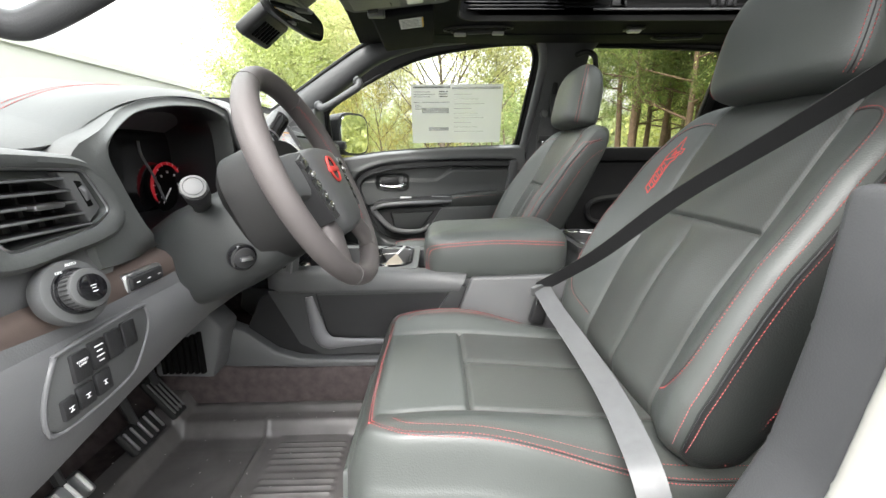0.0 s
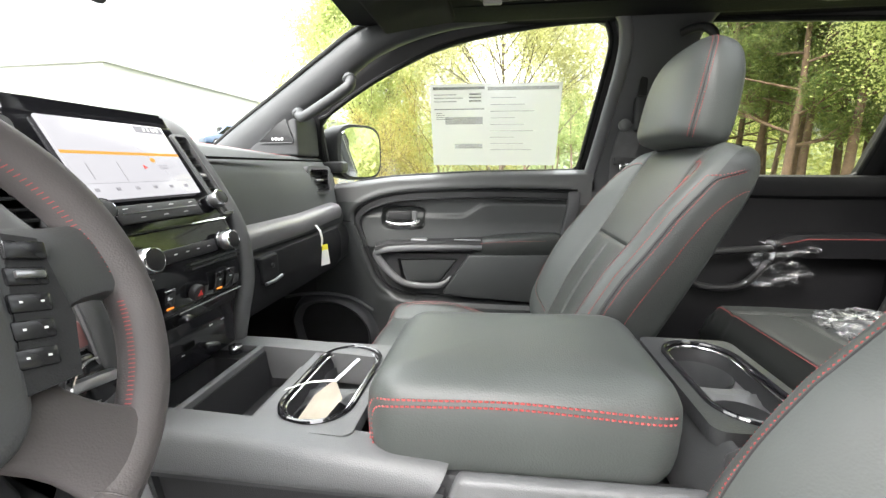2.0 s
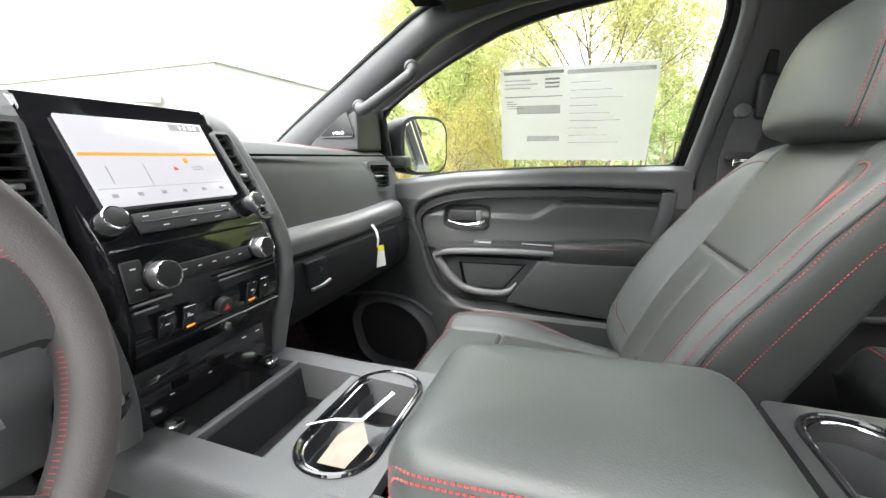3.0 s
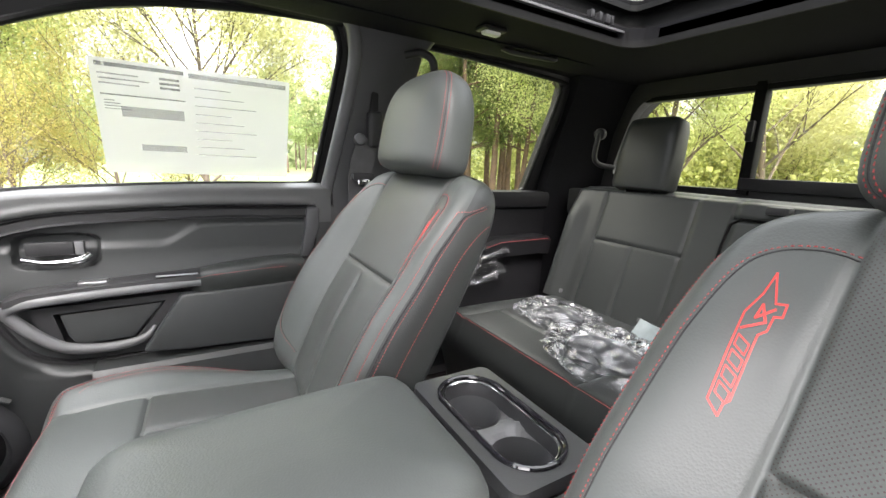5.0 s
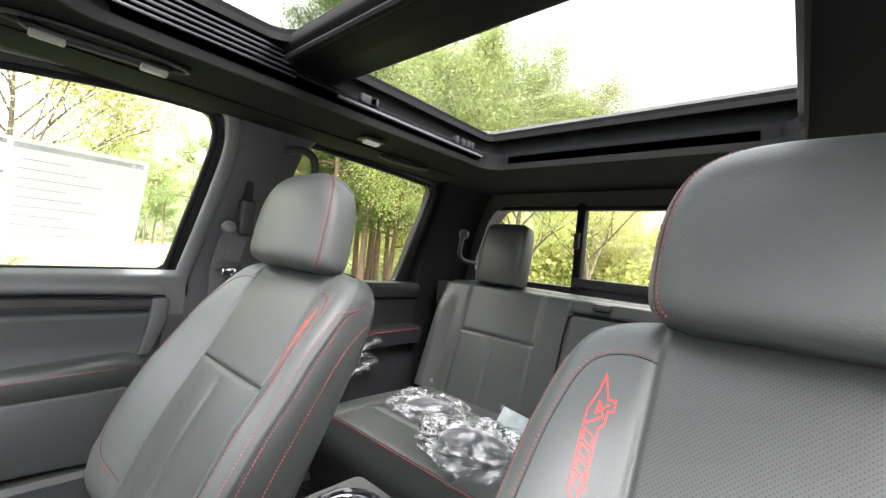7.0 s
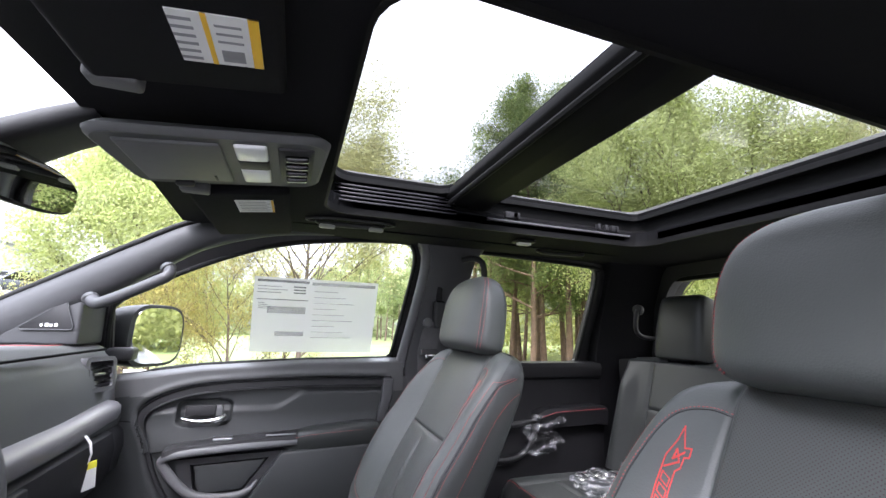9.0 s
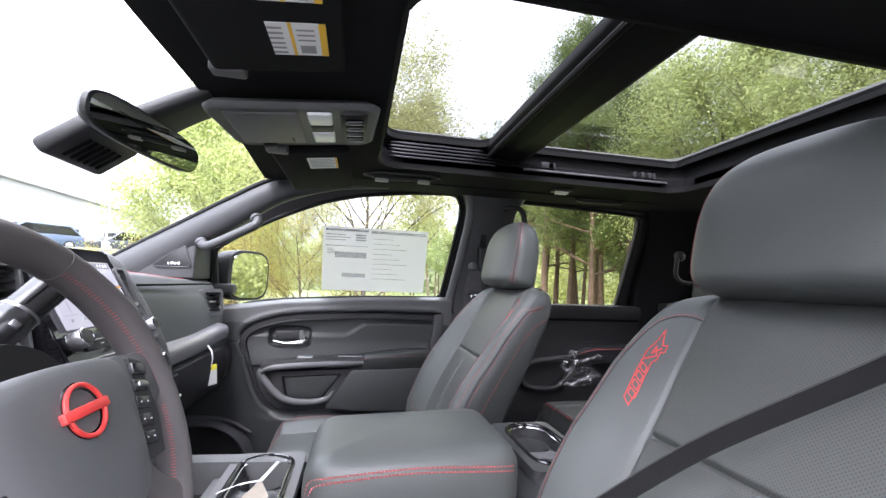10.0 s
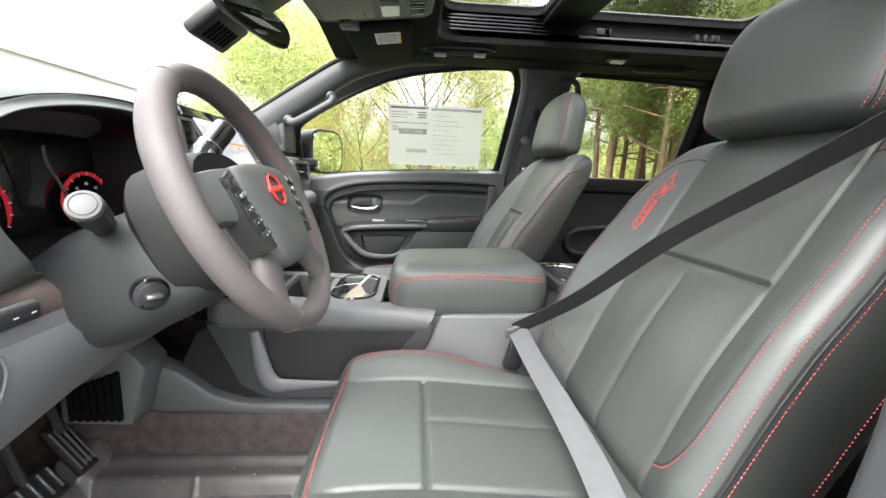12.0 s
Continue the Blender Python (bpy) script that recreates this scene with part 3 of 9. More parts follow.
for s in (1, -1):
    # A pillar with its grab handle
    pts = [(-1.02, s * 0.80, 0.66), (-0.80, s * 0.745, 0.815), (-0.60, s * 0.725, 0.95), (-0.42, s * 0.70, 1.065), (-0.28, s * 0.685, 1.145), (-0.10, s * 0.70, 1.19), (0.10, s * 0.725, 1.205)]
    P = smooth_path(pts, 6)
    r = [interp(i / (len(P) - 1), [(0, 0.075), (0.4, 0.055), (0.7, 0.045), (0.85, 0.03), (1, 0.018)]) for i in range(len(P))]
    ob = tagged(part("pillar_front_" + ("right" if s > 0 else "left"), tube(P, r, 14, flat=0.72, up=(0, 1, 0)), PILLAR), "dark grey windshield pillar trim", "pillar", kind="structure")
    edge = [p + Vector((-0.55, 0, 0.83)) * q * 0.86 + Vector((0, -s * 0.02, 0)) for p, q in zip(P, r) if -0.84 < p.x < -0.24]
    tagged(part("trim_glass_edge_" + ("right" if s > 0 else "left"), tube(edge, 0.009, 10), RUBBER), "black band along the windshield glass edge", "trim", kind="structure")
    gh = thing("grab_handle", "dark grey plastic grab handle bolted to the windshield pillar", "handle", (-0.51, s * 0.655, 0.94), "pillar grab handles")
    low = 0.0 if s > 0 else -0.05
    A, B = Vector((-0.525, s * 0.672, 0.938 + low)), Vector((-0.355, s * 0.655, 1.03 + low))
    d = (B - A).normalized()
    off = Vector((0.02, -s * 0.035, -0.022))
    path = smooth_path([A, A + off * 0.8 + d * 0.012, A + off + d * 0.05, B + off - d * 0.05, B + off * 0.85 - d * 0.008, B + Vector((0, s * 0.01, 0.005))], 6)
    sub_at("bar", tube(path, 0.0155, 14), PILLAR, gh, gh.location)
    for q in (A, B):
        sub_at("boot", disc(q, off, 0.019, 0.02, 18, 0.006), PILLAR, gh, gh.location)
    # B pillar
    rings = []
    for z, x0, x1, y in ((0.05, 0.40, 0.60, 0.845), (0.45, 0.40, 0.60, 0.845), (0.70, 0.395, 0.60, 0.845), (0.78, 0.39, 0.595, 0.835), (0.90, 0.405, 0.60, 0.80), (1.05, 0.42, 0.605, 0.752), (1.14, 0.415, 0.62, 0.722), (1.185, 0.395, 0.65, 0.70), (1.205, 0.36, 0.68, 0.68)):
        rings.append([(x0, s * (y + 0.08), z), (x0, s * (y + 0.008), z), (x0 + 0.012, s * y, z), ((x0 + x1) / 2, s * (y - 0.006), z), (x1 - 0.012, s * y, z), (x1, s * (y + 0.008), z), (x1, s * (y + 0.08), z)])
    tagged(part("pillar_middle_" + ("right" if s > 0 else "left"), loft(rings, True, True), PILLAR), "dark grey door pillar trim", "pillar", kind="structure")
    # lower sweep of the door pillar
    tagged(part("trim_pillar_foot_" + ("right" if s > 0 else "left"), prism([(a - (0.024 if s < 0 and a < 0.5 else 0), b) for a, b in ((0.31, 0.712), (0.302, 0.59), (0.283, 0.478), (0.248, 0.40), (0.19, 0.30), (0.12, 0.20), (0.05, 0.12), (-0.05, 0.05), (0.62, 0.05), (0.62, 0.712))], "y", min(s * 0.805, s * 0.875) if s < 0 else 0.848, max(s * 0.805, s * 0.875) if s < 0 else 0.875, 0.012, 3), PILLAR), "dark grey plastic lower door pillar trim", "trim", kind="structure")
    # light edge trim on the front of the pillar, window light put into its colour
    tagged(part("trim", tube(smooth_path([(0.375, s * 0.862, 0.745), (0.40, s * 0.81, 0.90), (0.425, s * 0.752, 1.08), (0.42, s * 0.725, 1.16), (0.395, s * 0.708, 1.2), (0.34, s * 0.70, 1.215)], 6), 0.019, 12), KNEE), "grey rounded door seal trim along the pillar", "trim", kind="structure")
    # rear corner
    rings = []
    for z, x0, y0 in ((0.05, 1.26, 0.85), (0.70, 1.26, 0.85), (0.80, 1.25, 0.83), (1.0, 1.265, 0.79), (1.14, 1.26, 0.73), (1.20, 1.22, 0.68)):
        rings.append([(x0, s * (y0 + 0.05), z), (x0, s * y0, z), (x0 + 0.05, s * (y0 - 0.015), z), (1.40, s * (y0 - 0.025), z), (1.47, s * (y0 - 0.045), z), (1.505, s * (y0 - 0.065), z), (1.56, s * (y0 + 0.05), z)])
    tagged(part("pillar_rear_" + ("right" if s > 0 else "left"), loft(rings, True, True), HEADLINER), "black rear corner pillar trim", "pillar", kind="structure")
    # roof side rail
    rings = []
    for x in (-0.2, 0.0, 0.3, 0.7, 1.1, 1.5):
        rings.append([(x, s * 0.60, 1.187), (x, s * 0.68, 1.178), (x, s * 0.735, 1.19), (x, s * 0.80, 1.24), (x, s * 0.60, 1.24)])
    tagged(part("trim_roof_side", loft(rings, True, True), HEADLINER), "black cloth roof side lining", "headliner", kind="structure")


# ---- seats ----
REC = radians(27)


def front_seat(group, inner):
    """A leather bucket seat round its own origin: x back from the seam on the backrest, z up from the floor."""
    t = thing("bucket_seat", "black leather front seat with red contrast stitching", "seat", group=group)
    V0, VT = -0.335, 0.258
    up, fwd = Vector((math.sin(REC), 0, math.cos(REC))), Vector((-math.cos(REC), 0, math.sin(REC)))
    origin = Vector((0.0, 0, 0.618))

    def half(v):
        return curve(v, [(-0.335, 0.212), (-0.315, 0.236), (-0.28, 0.250), (-0.20, 0.257), (-0.08, 0.257), (0.04, 0.253), (0.12, 0.247), (0.17, 0.240), (0.205, 0.228), (0.228, 0.210), (0.245, 0.180), (0.258, 0.13)])

    def front(u, v):
        w = half(v)
        a = abs(u)
        high = interp(v, [(-0.335, 0.030), (-0.25, 0.050), (-0.05, 0.052), (0.08, 0.040), (0.17, 0.020), (0.24, 0.004), (0.26, 0.0)])
        bol = high * step(a, 0.125, 0.232)
        e = max(0.0, min(1.0, (a - (w - 0.030)) / 0.030))
        rnd = -0.026 * (1 - math.sqrt(max(0.0, 1 - e * e * 0.98)))
        lumbar = 0.012 * bump1(v, -0.13, 0.13) - 0.006 * step(v, 0.1, 0.26)
        h = bol + rnd + lumbar
        h -= 0.005 * bump1(a, 0.14, 0.0046) * (1 - step(v, 0.225, 0.25))
        if a < 0.14:
            h += 0.006 * (1 - (a / 0.14) ** 2)
            h -= 0.007 * bump1(v, 0.0, 0.0042) * (1 - step(a, 0.13, 0.14))
            if v < 0:
                h -= 0.004 * bump1(a, 0.0, 0.006) * step(-v, 0.012, 0.04)
                h += 0.003 * bump1(a, 0.07, 0.05) * step(-v, 0.0, 0.03)
        q = max(0.0, min(1.0, (v - 0.205) / 0.053))
        h -= 0.048 * (1 - math.sqrt(max(0.0, 1 - q * q * 0.97)))
        q = max(0.0, min(1.0, (-v - 0.28) / 0.055))
        return h - 0.045 * (1 - math.sqrt(max(0.0, 1 - q * q * 0.97)))

    def at(u, v, n=None):
        return origin + up * v + Vector((0, u, 0)) + fwd * (front(u, v) if n is None else n)

    # columns keep to the seams of the insert
    cols = [0.0, 0.003, 0.006, 0.012] + [0.020 + 0.0096 * k for k in range(12)] + [0.1295, 0.1325, 0.1355, 0.1378, 0.140, 0.1422, 0.1445, 0.1475]
    outer = [0.03 + 0.97 * (k / 34) ** 0.8 for k in range(1, 35)]

    def columns(v):
        w = half(v)
        pos = [c * min(1.0, w / 0.16) for c in cols]
        pos += [pos[-1] + (w - pos[-1]) * f for f in outer]
        return [-p for p in reversed(pos[1:])] + pos

    vs = [V0 + (VT - V0) * (0.5 - 0.5 * math.cos(math.pi * j / 150)) * 1.0 for j in range(151)]
    vs = sorted([v for v in vs if abs(v) > 0.009] + [-0.008, -0.005, -0.0025, 0.0, 0.0025, 0.005, 0.008])
    own = bmesh.new()
    uvl = own.loops.layers.uv.new("UVMap")
    rows = [[(own.verts.new(at(u, v)), u, v) for u in columns(v)] for v in vs]
    NU, NV = len(rows[0]) - 1, len(rows) - 1
    for j in range(NV):
        for i in range(NU):
            q = (rows[j][i], rows[j][i + 1], rows[j + 1][i + 1], rows[j + 1][i])
            f = own.faces.new([p[0] for p in q])
            um, vm = sum(abs(p[1]) for p in q) / 4, sum(p[2] for p in q) / 4
            f.material_index = 1 if um < 0.138 and vm < 0.235 else 0
            for lp, p in zip(f.loops, q):
                lp[uvl].uv = (p[1], p[2])

    # flat flanks and the back
    def depth(v):
        return -0.070 + 0.006 * step(v, 0.18, 0.258) + 0.03 * step(-v, 0.28, 0.335)
    border = [rows[0][i] for i in range(NU + 1)] + [rows[j][NU] for j in range(1, NV + 1)] + [rows[NV][i] for i in range(NU - 1, -1, -1)] + [rows[j][0] for j in range(NV - 1, 0, -1)]
    prev = [b[0] for b in border]

    def flank(v):
        return half(v) + 0.011 - 0.004 * step(v, 0.1, 0.25)
    spread = [(0, 0), (0.12, 0.55), (0.3, 0.9), (0.6, 1.0), (0.88, 0.9), (0.97, 0.4), (1.0, -0.4)]
    # flanks take the darker leather copy, side shade painted in
    for fr, mixw in spread[1:]:
        ring = []
        for b in border:
            w0 = half(b[2])
            w1 = w0 + (flank(b[2]) - w0) * mixw
            ring.append(own.verts.new(at(b[1] / w0 * w1, b[2] + (0.004 * mixw if b[2] > 0.2 else 0), front(b[1], b[2]) * (1 - fr) + depth(b[2]) * fr)))
        for i in range(len(ring)):
            j = (i + 1) % len(ring)
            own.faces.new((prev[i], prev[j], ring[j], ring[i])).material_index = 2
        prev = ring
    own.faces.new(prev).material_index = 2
    part("backrest", own, [LEATHER, PERF, LEATHER_SHADED], t, smooth=60)

    # seams: a dark welt with red thread beside it
    th = bmesh.new()

    def nrm(u, v):
        a = at(u + 0.002, v) - at(u - 0.002, v)
        b = at(u, v + 0.002) - at(u, v - 0.002)
        n = b.cross(a).normalized()
        return n * (1 if n.dot(fwd) > 0 else -1)

    def run(pts, off=0.0, line=False, **k):
        P = smooth_path([(p[0], p[1], 0) for p in pts], 12)
        N = [nrm(p.x, p.y) for p in P]
        if line:
            part("welt", tube([at(p.x, p.y) for p in P], 0.0010, 6), PLASTIC, t, "black seam welt")
            return
        Q = []
        for i, p in enumerate(P):
            d = (P[min(i + 1, len(P) - 1)] - P[max(i - 1, 0)]).normalized()
            Q.append((p.x + d.y * off, p.y - d.x * off))
        stitches([at(*q) + n * 0.0003 for q, n in zip(Q, N)], N, bm=th, **k)

    def on_flank(s, v, f, lift=0.0):
        w0 = half(v)
        return at(s * (w0 + (flank(v) - w0) * interp(f, spread) + lift), v, front(s * w0, v) * (1 - f) + depth(v) * f)
    for s in (-1, 1):
        loop = [(s * 0.139, 0.192), (s * 0.165, 0.193), (s * 0.190, 0.184), (s * 0.207, 0.163), (s * 0.217, 0.12), (s * 0.225, 0.04), (s * 0.229, -0.06), (s * 0.229, -0.14), (s * 0.222, -0.205), (s * 0.198, -0.245), (s * 0.146, -0.268)]
        run(loop, line=True)
        run(loop, 0.0035 * -s)
        # double row along the outer edge, over the shoulder and back
        lines = [[], [], []]
        for v in [-0.31 + 0.53 * k / 50 for k in range(51)]:
            over = step(v, 0.16, 0.225)
            for L, f in zip(lines, (-0.03, 0.035, 0.085)):
                f = f + over * 0.72
                if f < 0.0:
                    L.append(at(s * (half(v) - 0.004), v) + Vector((0, s, 0)) * 0.0002 + fwd * 0.0006)
                else:
                    L.append(on_flank(s, v, f, 0.0006))
        part("welt", tube(lines[1], 0.0016, 6), PLASTIC, t, "black seam welt")
        for L in (lines[0], lines[2]):
            stitches(L, [(Vector((0, s, 0)) + fwd).normalized()] * len(L), bm=th)
        # seam across the flank
        fl = smooth_path([on_flank(s, v, min(0.96, f + (0 if s == inner else 0.34)), 0.0010) for v, f in ((-0.30, 0.45), (-0.2, 0.42), (-0.1, 0.42), (0.0, 0.43), (0.09, 0.46), (0.135, 0.55), (0.165, 0.74), (0.175, 0.92))], 8)
        stitches(fl, [Vector((0, s, 0))] * len(fl), bm=th)
    part("stitching", th, RED, t, "red contrast thread", smooth=0)
    return t, at, nrm


def headrest(t, w, d, h, c, tilt, mat, dome=True):
    """A padded headrest: wide and flat below, domed above."""
    rings = []
    N = 48
    for j in range(N + 1):
        q = -1 + 2 * j / N
        if dome:
            wide = curve(q, [(-1.0, 0.70), (-0.97, 0.84), (-0.88, 0.95), (-0.7, 1.0), (-0.2, 1.0), (0.2, 0.965), (0.5, 0.895), (0.72, 0.79), (0.88, 0.62), (0.96, 0.44), (1.0, 0.18)])
            deep = curve(q, [(-1.0, 0.55), (-0.95, 0.80), (-0.8, 0.97), (-0.5, 1.0), (0.2, 0.95), (0.6, 0.80), (0.85, 0.55), (0.96, 0.32), (1.0, 0.12)])
        else:
            wide = curve(q, [(-1.0, 0.80), (-0.95, 0.92), (-0.8, 1.0), (0.0, 0.98), (0.75, 0.93), (0.9, 0.86), (0.97, 0.72), (1.0, 0.5)])
            deep = curve(q, [(-1.0, 0.6), (-0.93, 0.9), (-0.7, 1.0), (0.3, 0.9), (0.8, 0.75), (0.95, 0.5), (1.0, 0.2)])
        ring = []
        for i in range(72):
            a = 2 * math.pi * i / 72
            ca, sa = math.cos(a), math.sin(a)
            px = abs(ca) ** 0.7 * (1 if ca >= 0 else -1)
            py = abs(sa) ** 0.62 * (1 if sa >= 0 else -1)
            y = w * wide * py
            x = d * px * deep * (0.85 if px > 0 else 1.0) - 0.010 * q
            ring.append(Matrix.Rotation(tilt, 3, "Y") @ Vector((x, y, h * q)) + Vector(c))
        rings.append(ring)
    hr = part("headrest", loft(rings), mat, t, smooth=70)
    return hr, rings


def add_headrest(t, tilt=0.25, c=(0.125, 0, 0.928)):
    hr, rings = headrest(t, 0.157, 0.062, 0.106, c, tilt, LEATHER)
    th = bmesh.new()
    turn = Matrix.Rotation(-tilt, 3, "Y")
    for s in (-1, 1):
        for off in (-0.0045, 0.0, 0.0045):
            pts, ns = [], []
            for ring in rings[2:-2]:
                wide = max(p.y for p in ring)
                y0 = s * (0.925 * wide + off * 0.8)
                if abs(y0) > wide:
                    continue
                face = sorted((p for p in ring if (turn @ (p - Vector(c))).x + 0.01 * (turn @ (p - Vector(c))).z / 0.106 < 0.0), key=lambda p: p.y)
                for a, b in zip(face, face[1:]):
                    if a.y <= y0 <= b.y:
                        p = a.lerp(b, (y0 - a.y) / max(1e-6, b.y - a.y))
                        pts.append(p)
                        ns.append((p - Vector((c[0] + 0.05, y0 * 0.8, c[2]))).normalized())
                        break
            if len(pts) > 3:
                if off:
                    stitches([p + n * 0.0006 for p, n in zip(pts, ns)], ns, bm=th)
                else:
                    part("welt", tube(pts, 0.0011, 6), PLASTIC, hr, "black seam welt")
    part("stitching", th, RED, hr, "red contrast thread", smooth=0)
    for s in (-1, 1):
        part("post", tube([(c[0] + 0.01, s * 0.06, c[2] - 0.15), (c[0] + 0.02, s * 0.06, c[2] - 0.08)], 0.006, 10), PLASTIC, t)


def cushion(t):
    """The seat's cushion with its bolsters and seams."""
    X0, X1 = -0.622, 0.02

    def half(x):
        return curve(x, [(-0.622, 0.165), (-0.608, 0.203), (-0.58, 0.230), (-0.52, 0.252), (-0.2, 0.262), (0.02, 0.255)])

    def top(x, y):
        w = half(x)
        a = abs(y)
        h = 0.335 + 0.022 * step(a, 0.135, 0.20) - 0.075 * step(a, w - 0.034, w) ** 2
        h += 0.012 * bump1(x, -0.46, 0.13) - 0.02 * step(x, -0.35, 0.0)
        h -= 0.085 * step(-x, 0.555, 0.622) ** 2
        h -= 0.055 * step(x, -0.44, -0.12) * step(a, 0.15, 0.24)
        h -= 0.005 * bump1(a, 0.142, 0.0046) * (1 - step(-x, 0.54, 0.57))
        if a < 0.142:
            h -= 0.007 * bump1(x, -0.425, 0.0045)
            h += 0.006 * (1 - (a / 0.142) ** 2)
            if x > -0.425:
                h -= 0.004 * bump1(a, 0.0, 0.006)
        return h
    own = bmesh.new()
    uvl = own.loops.layers.uv.new("UVMap")
    cols = [0.0, 0.003, 0.006, 0.012] + [0.020 + 0.0096 * k for k in range(12)] + [0.1315, 0.1345, 0.1375, 0.140, 0.142, 0.144, 0.1465, 0.1495]

    def columns(x):
        pos = cols + [cols[-1] + (half(x) - cols[-1]) * ((k / 28) ** 0.85) for k in range(1, 29)]
        return [-p for p in reversed(pos[1:])] + pos
    xs = [X0 + (X1 - X0) * (0.5 - 0.5 * math.cos(math.pi * (0.12 + 0.88 * j / 120) )) for j in range(121)]
    xs = [X0 + (x - xs[0]) * (X1 - X0) / (xs[-1] - xs[0]) for x in xs]
    xs = sorted([x for x in xs if abs(x + 0.425) > 0.010] + [-0.425 + d for d in (-0.009, -0.006, -0.003, 0.0, 0.003, 0.006, 0.009)])
    rows = [[(own.verts.new((x, y, top(x, y))), x, y) for y in columns(x)] for x in xs]
    NX, NY = len(rows) - 1, len(rows[0]) - 1
    for j in range(NX):
        for i in range(NY):
            q = (rows[j][i], rows[j][i + 1], rows[j + 1][i + 1], rows[j + 1][i])
            f = own.faces.new([p[0] for p in q])
            f.material_index = 1 if sum(abs(p[2]) for p in q) / 4 < 0.14 and sum(p[1] for p in q) / 4 > -0.425 else 0
            for lp, p in zip(f.loops, q):
                lp[uvl].uv = (p[1], p[2])
    border = [rows[0][i] for i in range(NY + 1)] + [rows[j][NY] for j in range(1, NX + 1)] + [rows[NX][i] for i in range(NY - 1, -1, -1)] + [rows[j][0] for j in range(NX - 1, 0, -1)]
    prev = [b[0] for b in border]
    for g, z in ((1.012, 0.24), (1.012, 0.20), (0.99, 0.165), (0.95, 0.15)):
        ring = [own.verts.new((b[1] * (g if b[1] < -0.5 else 1), b[2] * g, min(z, top(b[1], b[2])))) for b in border]
        for i in range(len(ring)):
            k = (i + 1) % len(ring)
            own.faces.new((prev[i], prev[k], ring[k], ring[i])).material_index = 0
        prev = ring
    own.faces.new(prev).material_index = 0
    part("cushion", own, [LEATHER, PERF], t, smooth=60)
    th = bmesh.new()

    def run(pts):
        P = smooth_path([(p[0], p[1], 0) for p in pts], 12)
        stitches([Vector((p.x, p.y, top(p.x, p.y) + 0.0003)) for p in P], [Vector((-0.3 if p.x < -0.54 else 0, 0.6 * (1 if p.y > 0 else -1) if abs(p.y) > 0.2 else 0, 1)).normalized() for p in P], bm=th)
    for d in (0.0, 0.0055):
        run([(0.0, -0.233 + d), (-0.2, -0.238 + d), (-0.47, -0.231 + d), (-0.545, -0.212 + d), (-0.578 + d, -0.178), (-0.588 + d, -0.1), (-0.589 + d, 0.0), (-0.588 + d, 0.1), (-0.578 + d, 0.178), (-0.545, 0.212 - d), (-0.47, 0.231 - d), (-0.2, 0.238 - d), (0.0, 0.233 - d)])
    for s in (-1, 1):
        run([(-0.02, s * 0.214), (-0.3, s * 0.217), (-0.50, s * 0.205), (-0.545, s * 0.180)])
    edge = smooth_path([(0.0, -0.2303, 0), (-0.2, -0.2353, 0), (-0.47, -0.2283, 0), (-0.543, -0.2093, 0), (-0.5755, -0.177, 0), (-0.5855, -0.1, 0), (-0.5865, 0.0, 0), (-0.5855, 0.1, 0), (-0.5755, 0.177, 0), (-0.543, 0.2093, 0), (-0.47, 0.2283, 0), (-0.2, 0.2353, 0), (0.0, 0.2303, 0)], 10)
    part("welt", tube([(p.x, p.y, top(p.x, p.y)) for p in edge], 0.0012, 6), PLASTIC, t, "black seam welt")
    part("stitching", th, RED, t, "red contrast thread", smooth=0)
    # base: plastic shields and frame
    for s in (-1, 1):
        own = prism([(-0.46, 0.07), (0.10, 0.07), (0.16, 0.30), (0.10, 0.34), (0.02, 0.25), (-0.40, 0.20), (-0.50, 0.16)], "y", min(s * 0.238, s * 0.275), max(s * 0.238, s * 0.275), 0.012, 3)
        part("side_shield", own, PLASTIC, t)
    for s in (-1, 1):
        part("slide_rail", box((-0.50, s * 0.19 - 0.02, 0.05), (0.10, s * 0.19 + 0.02, 0.09), 0.004), RUBBER, t)
    part("frame", box((-0.46, -0.21, 0.09), (0.08, 0.21, 0.17), 0.01), PLASTIC, t)


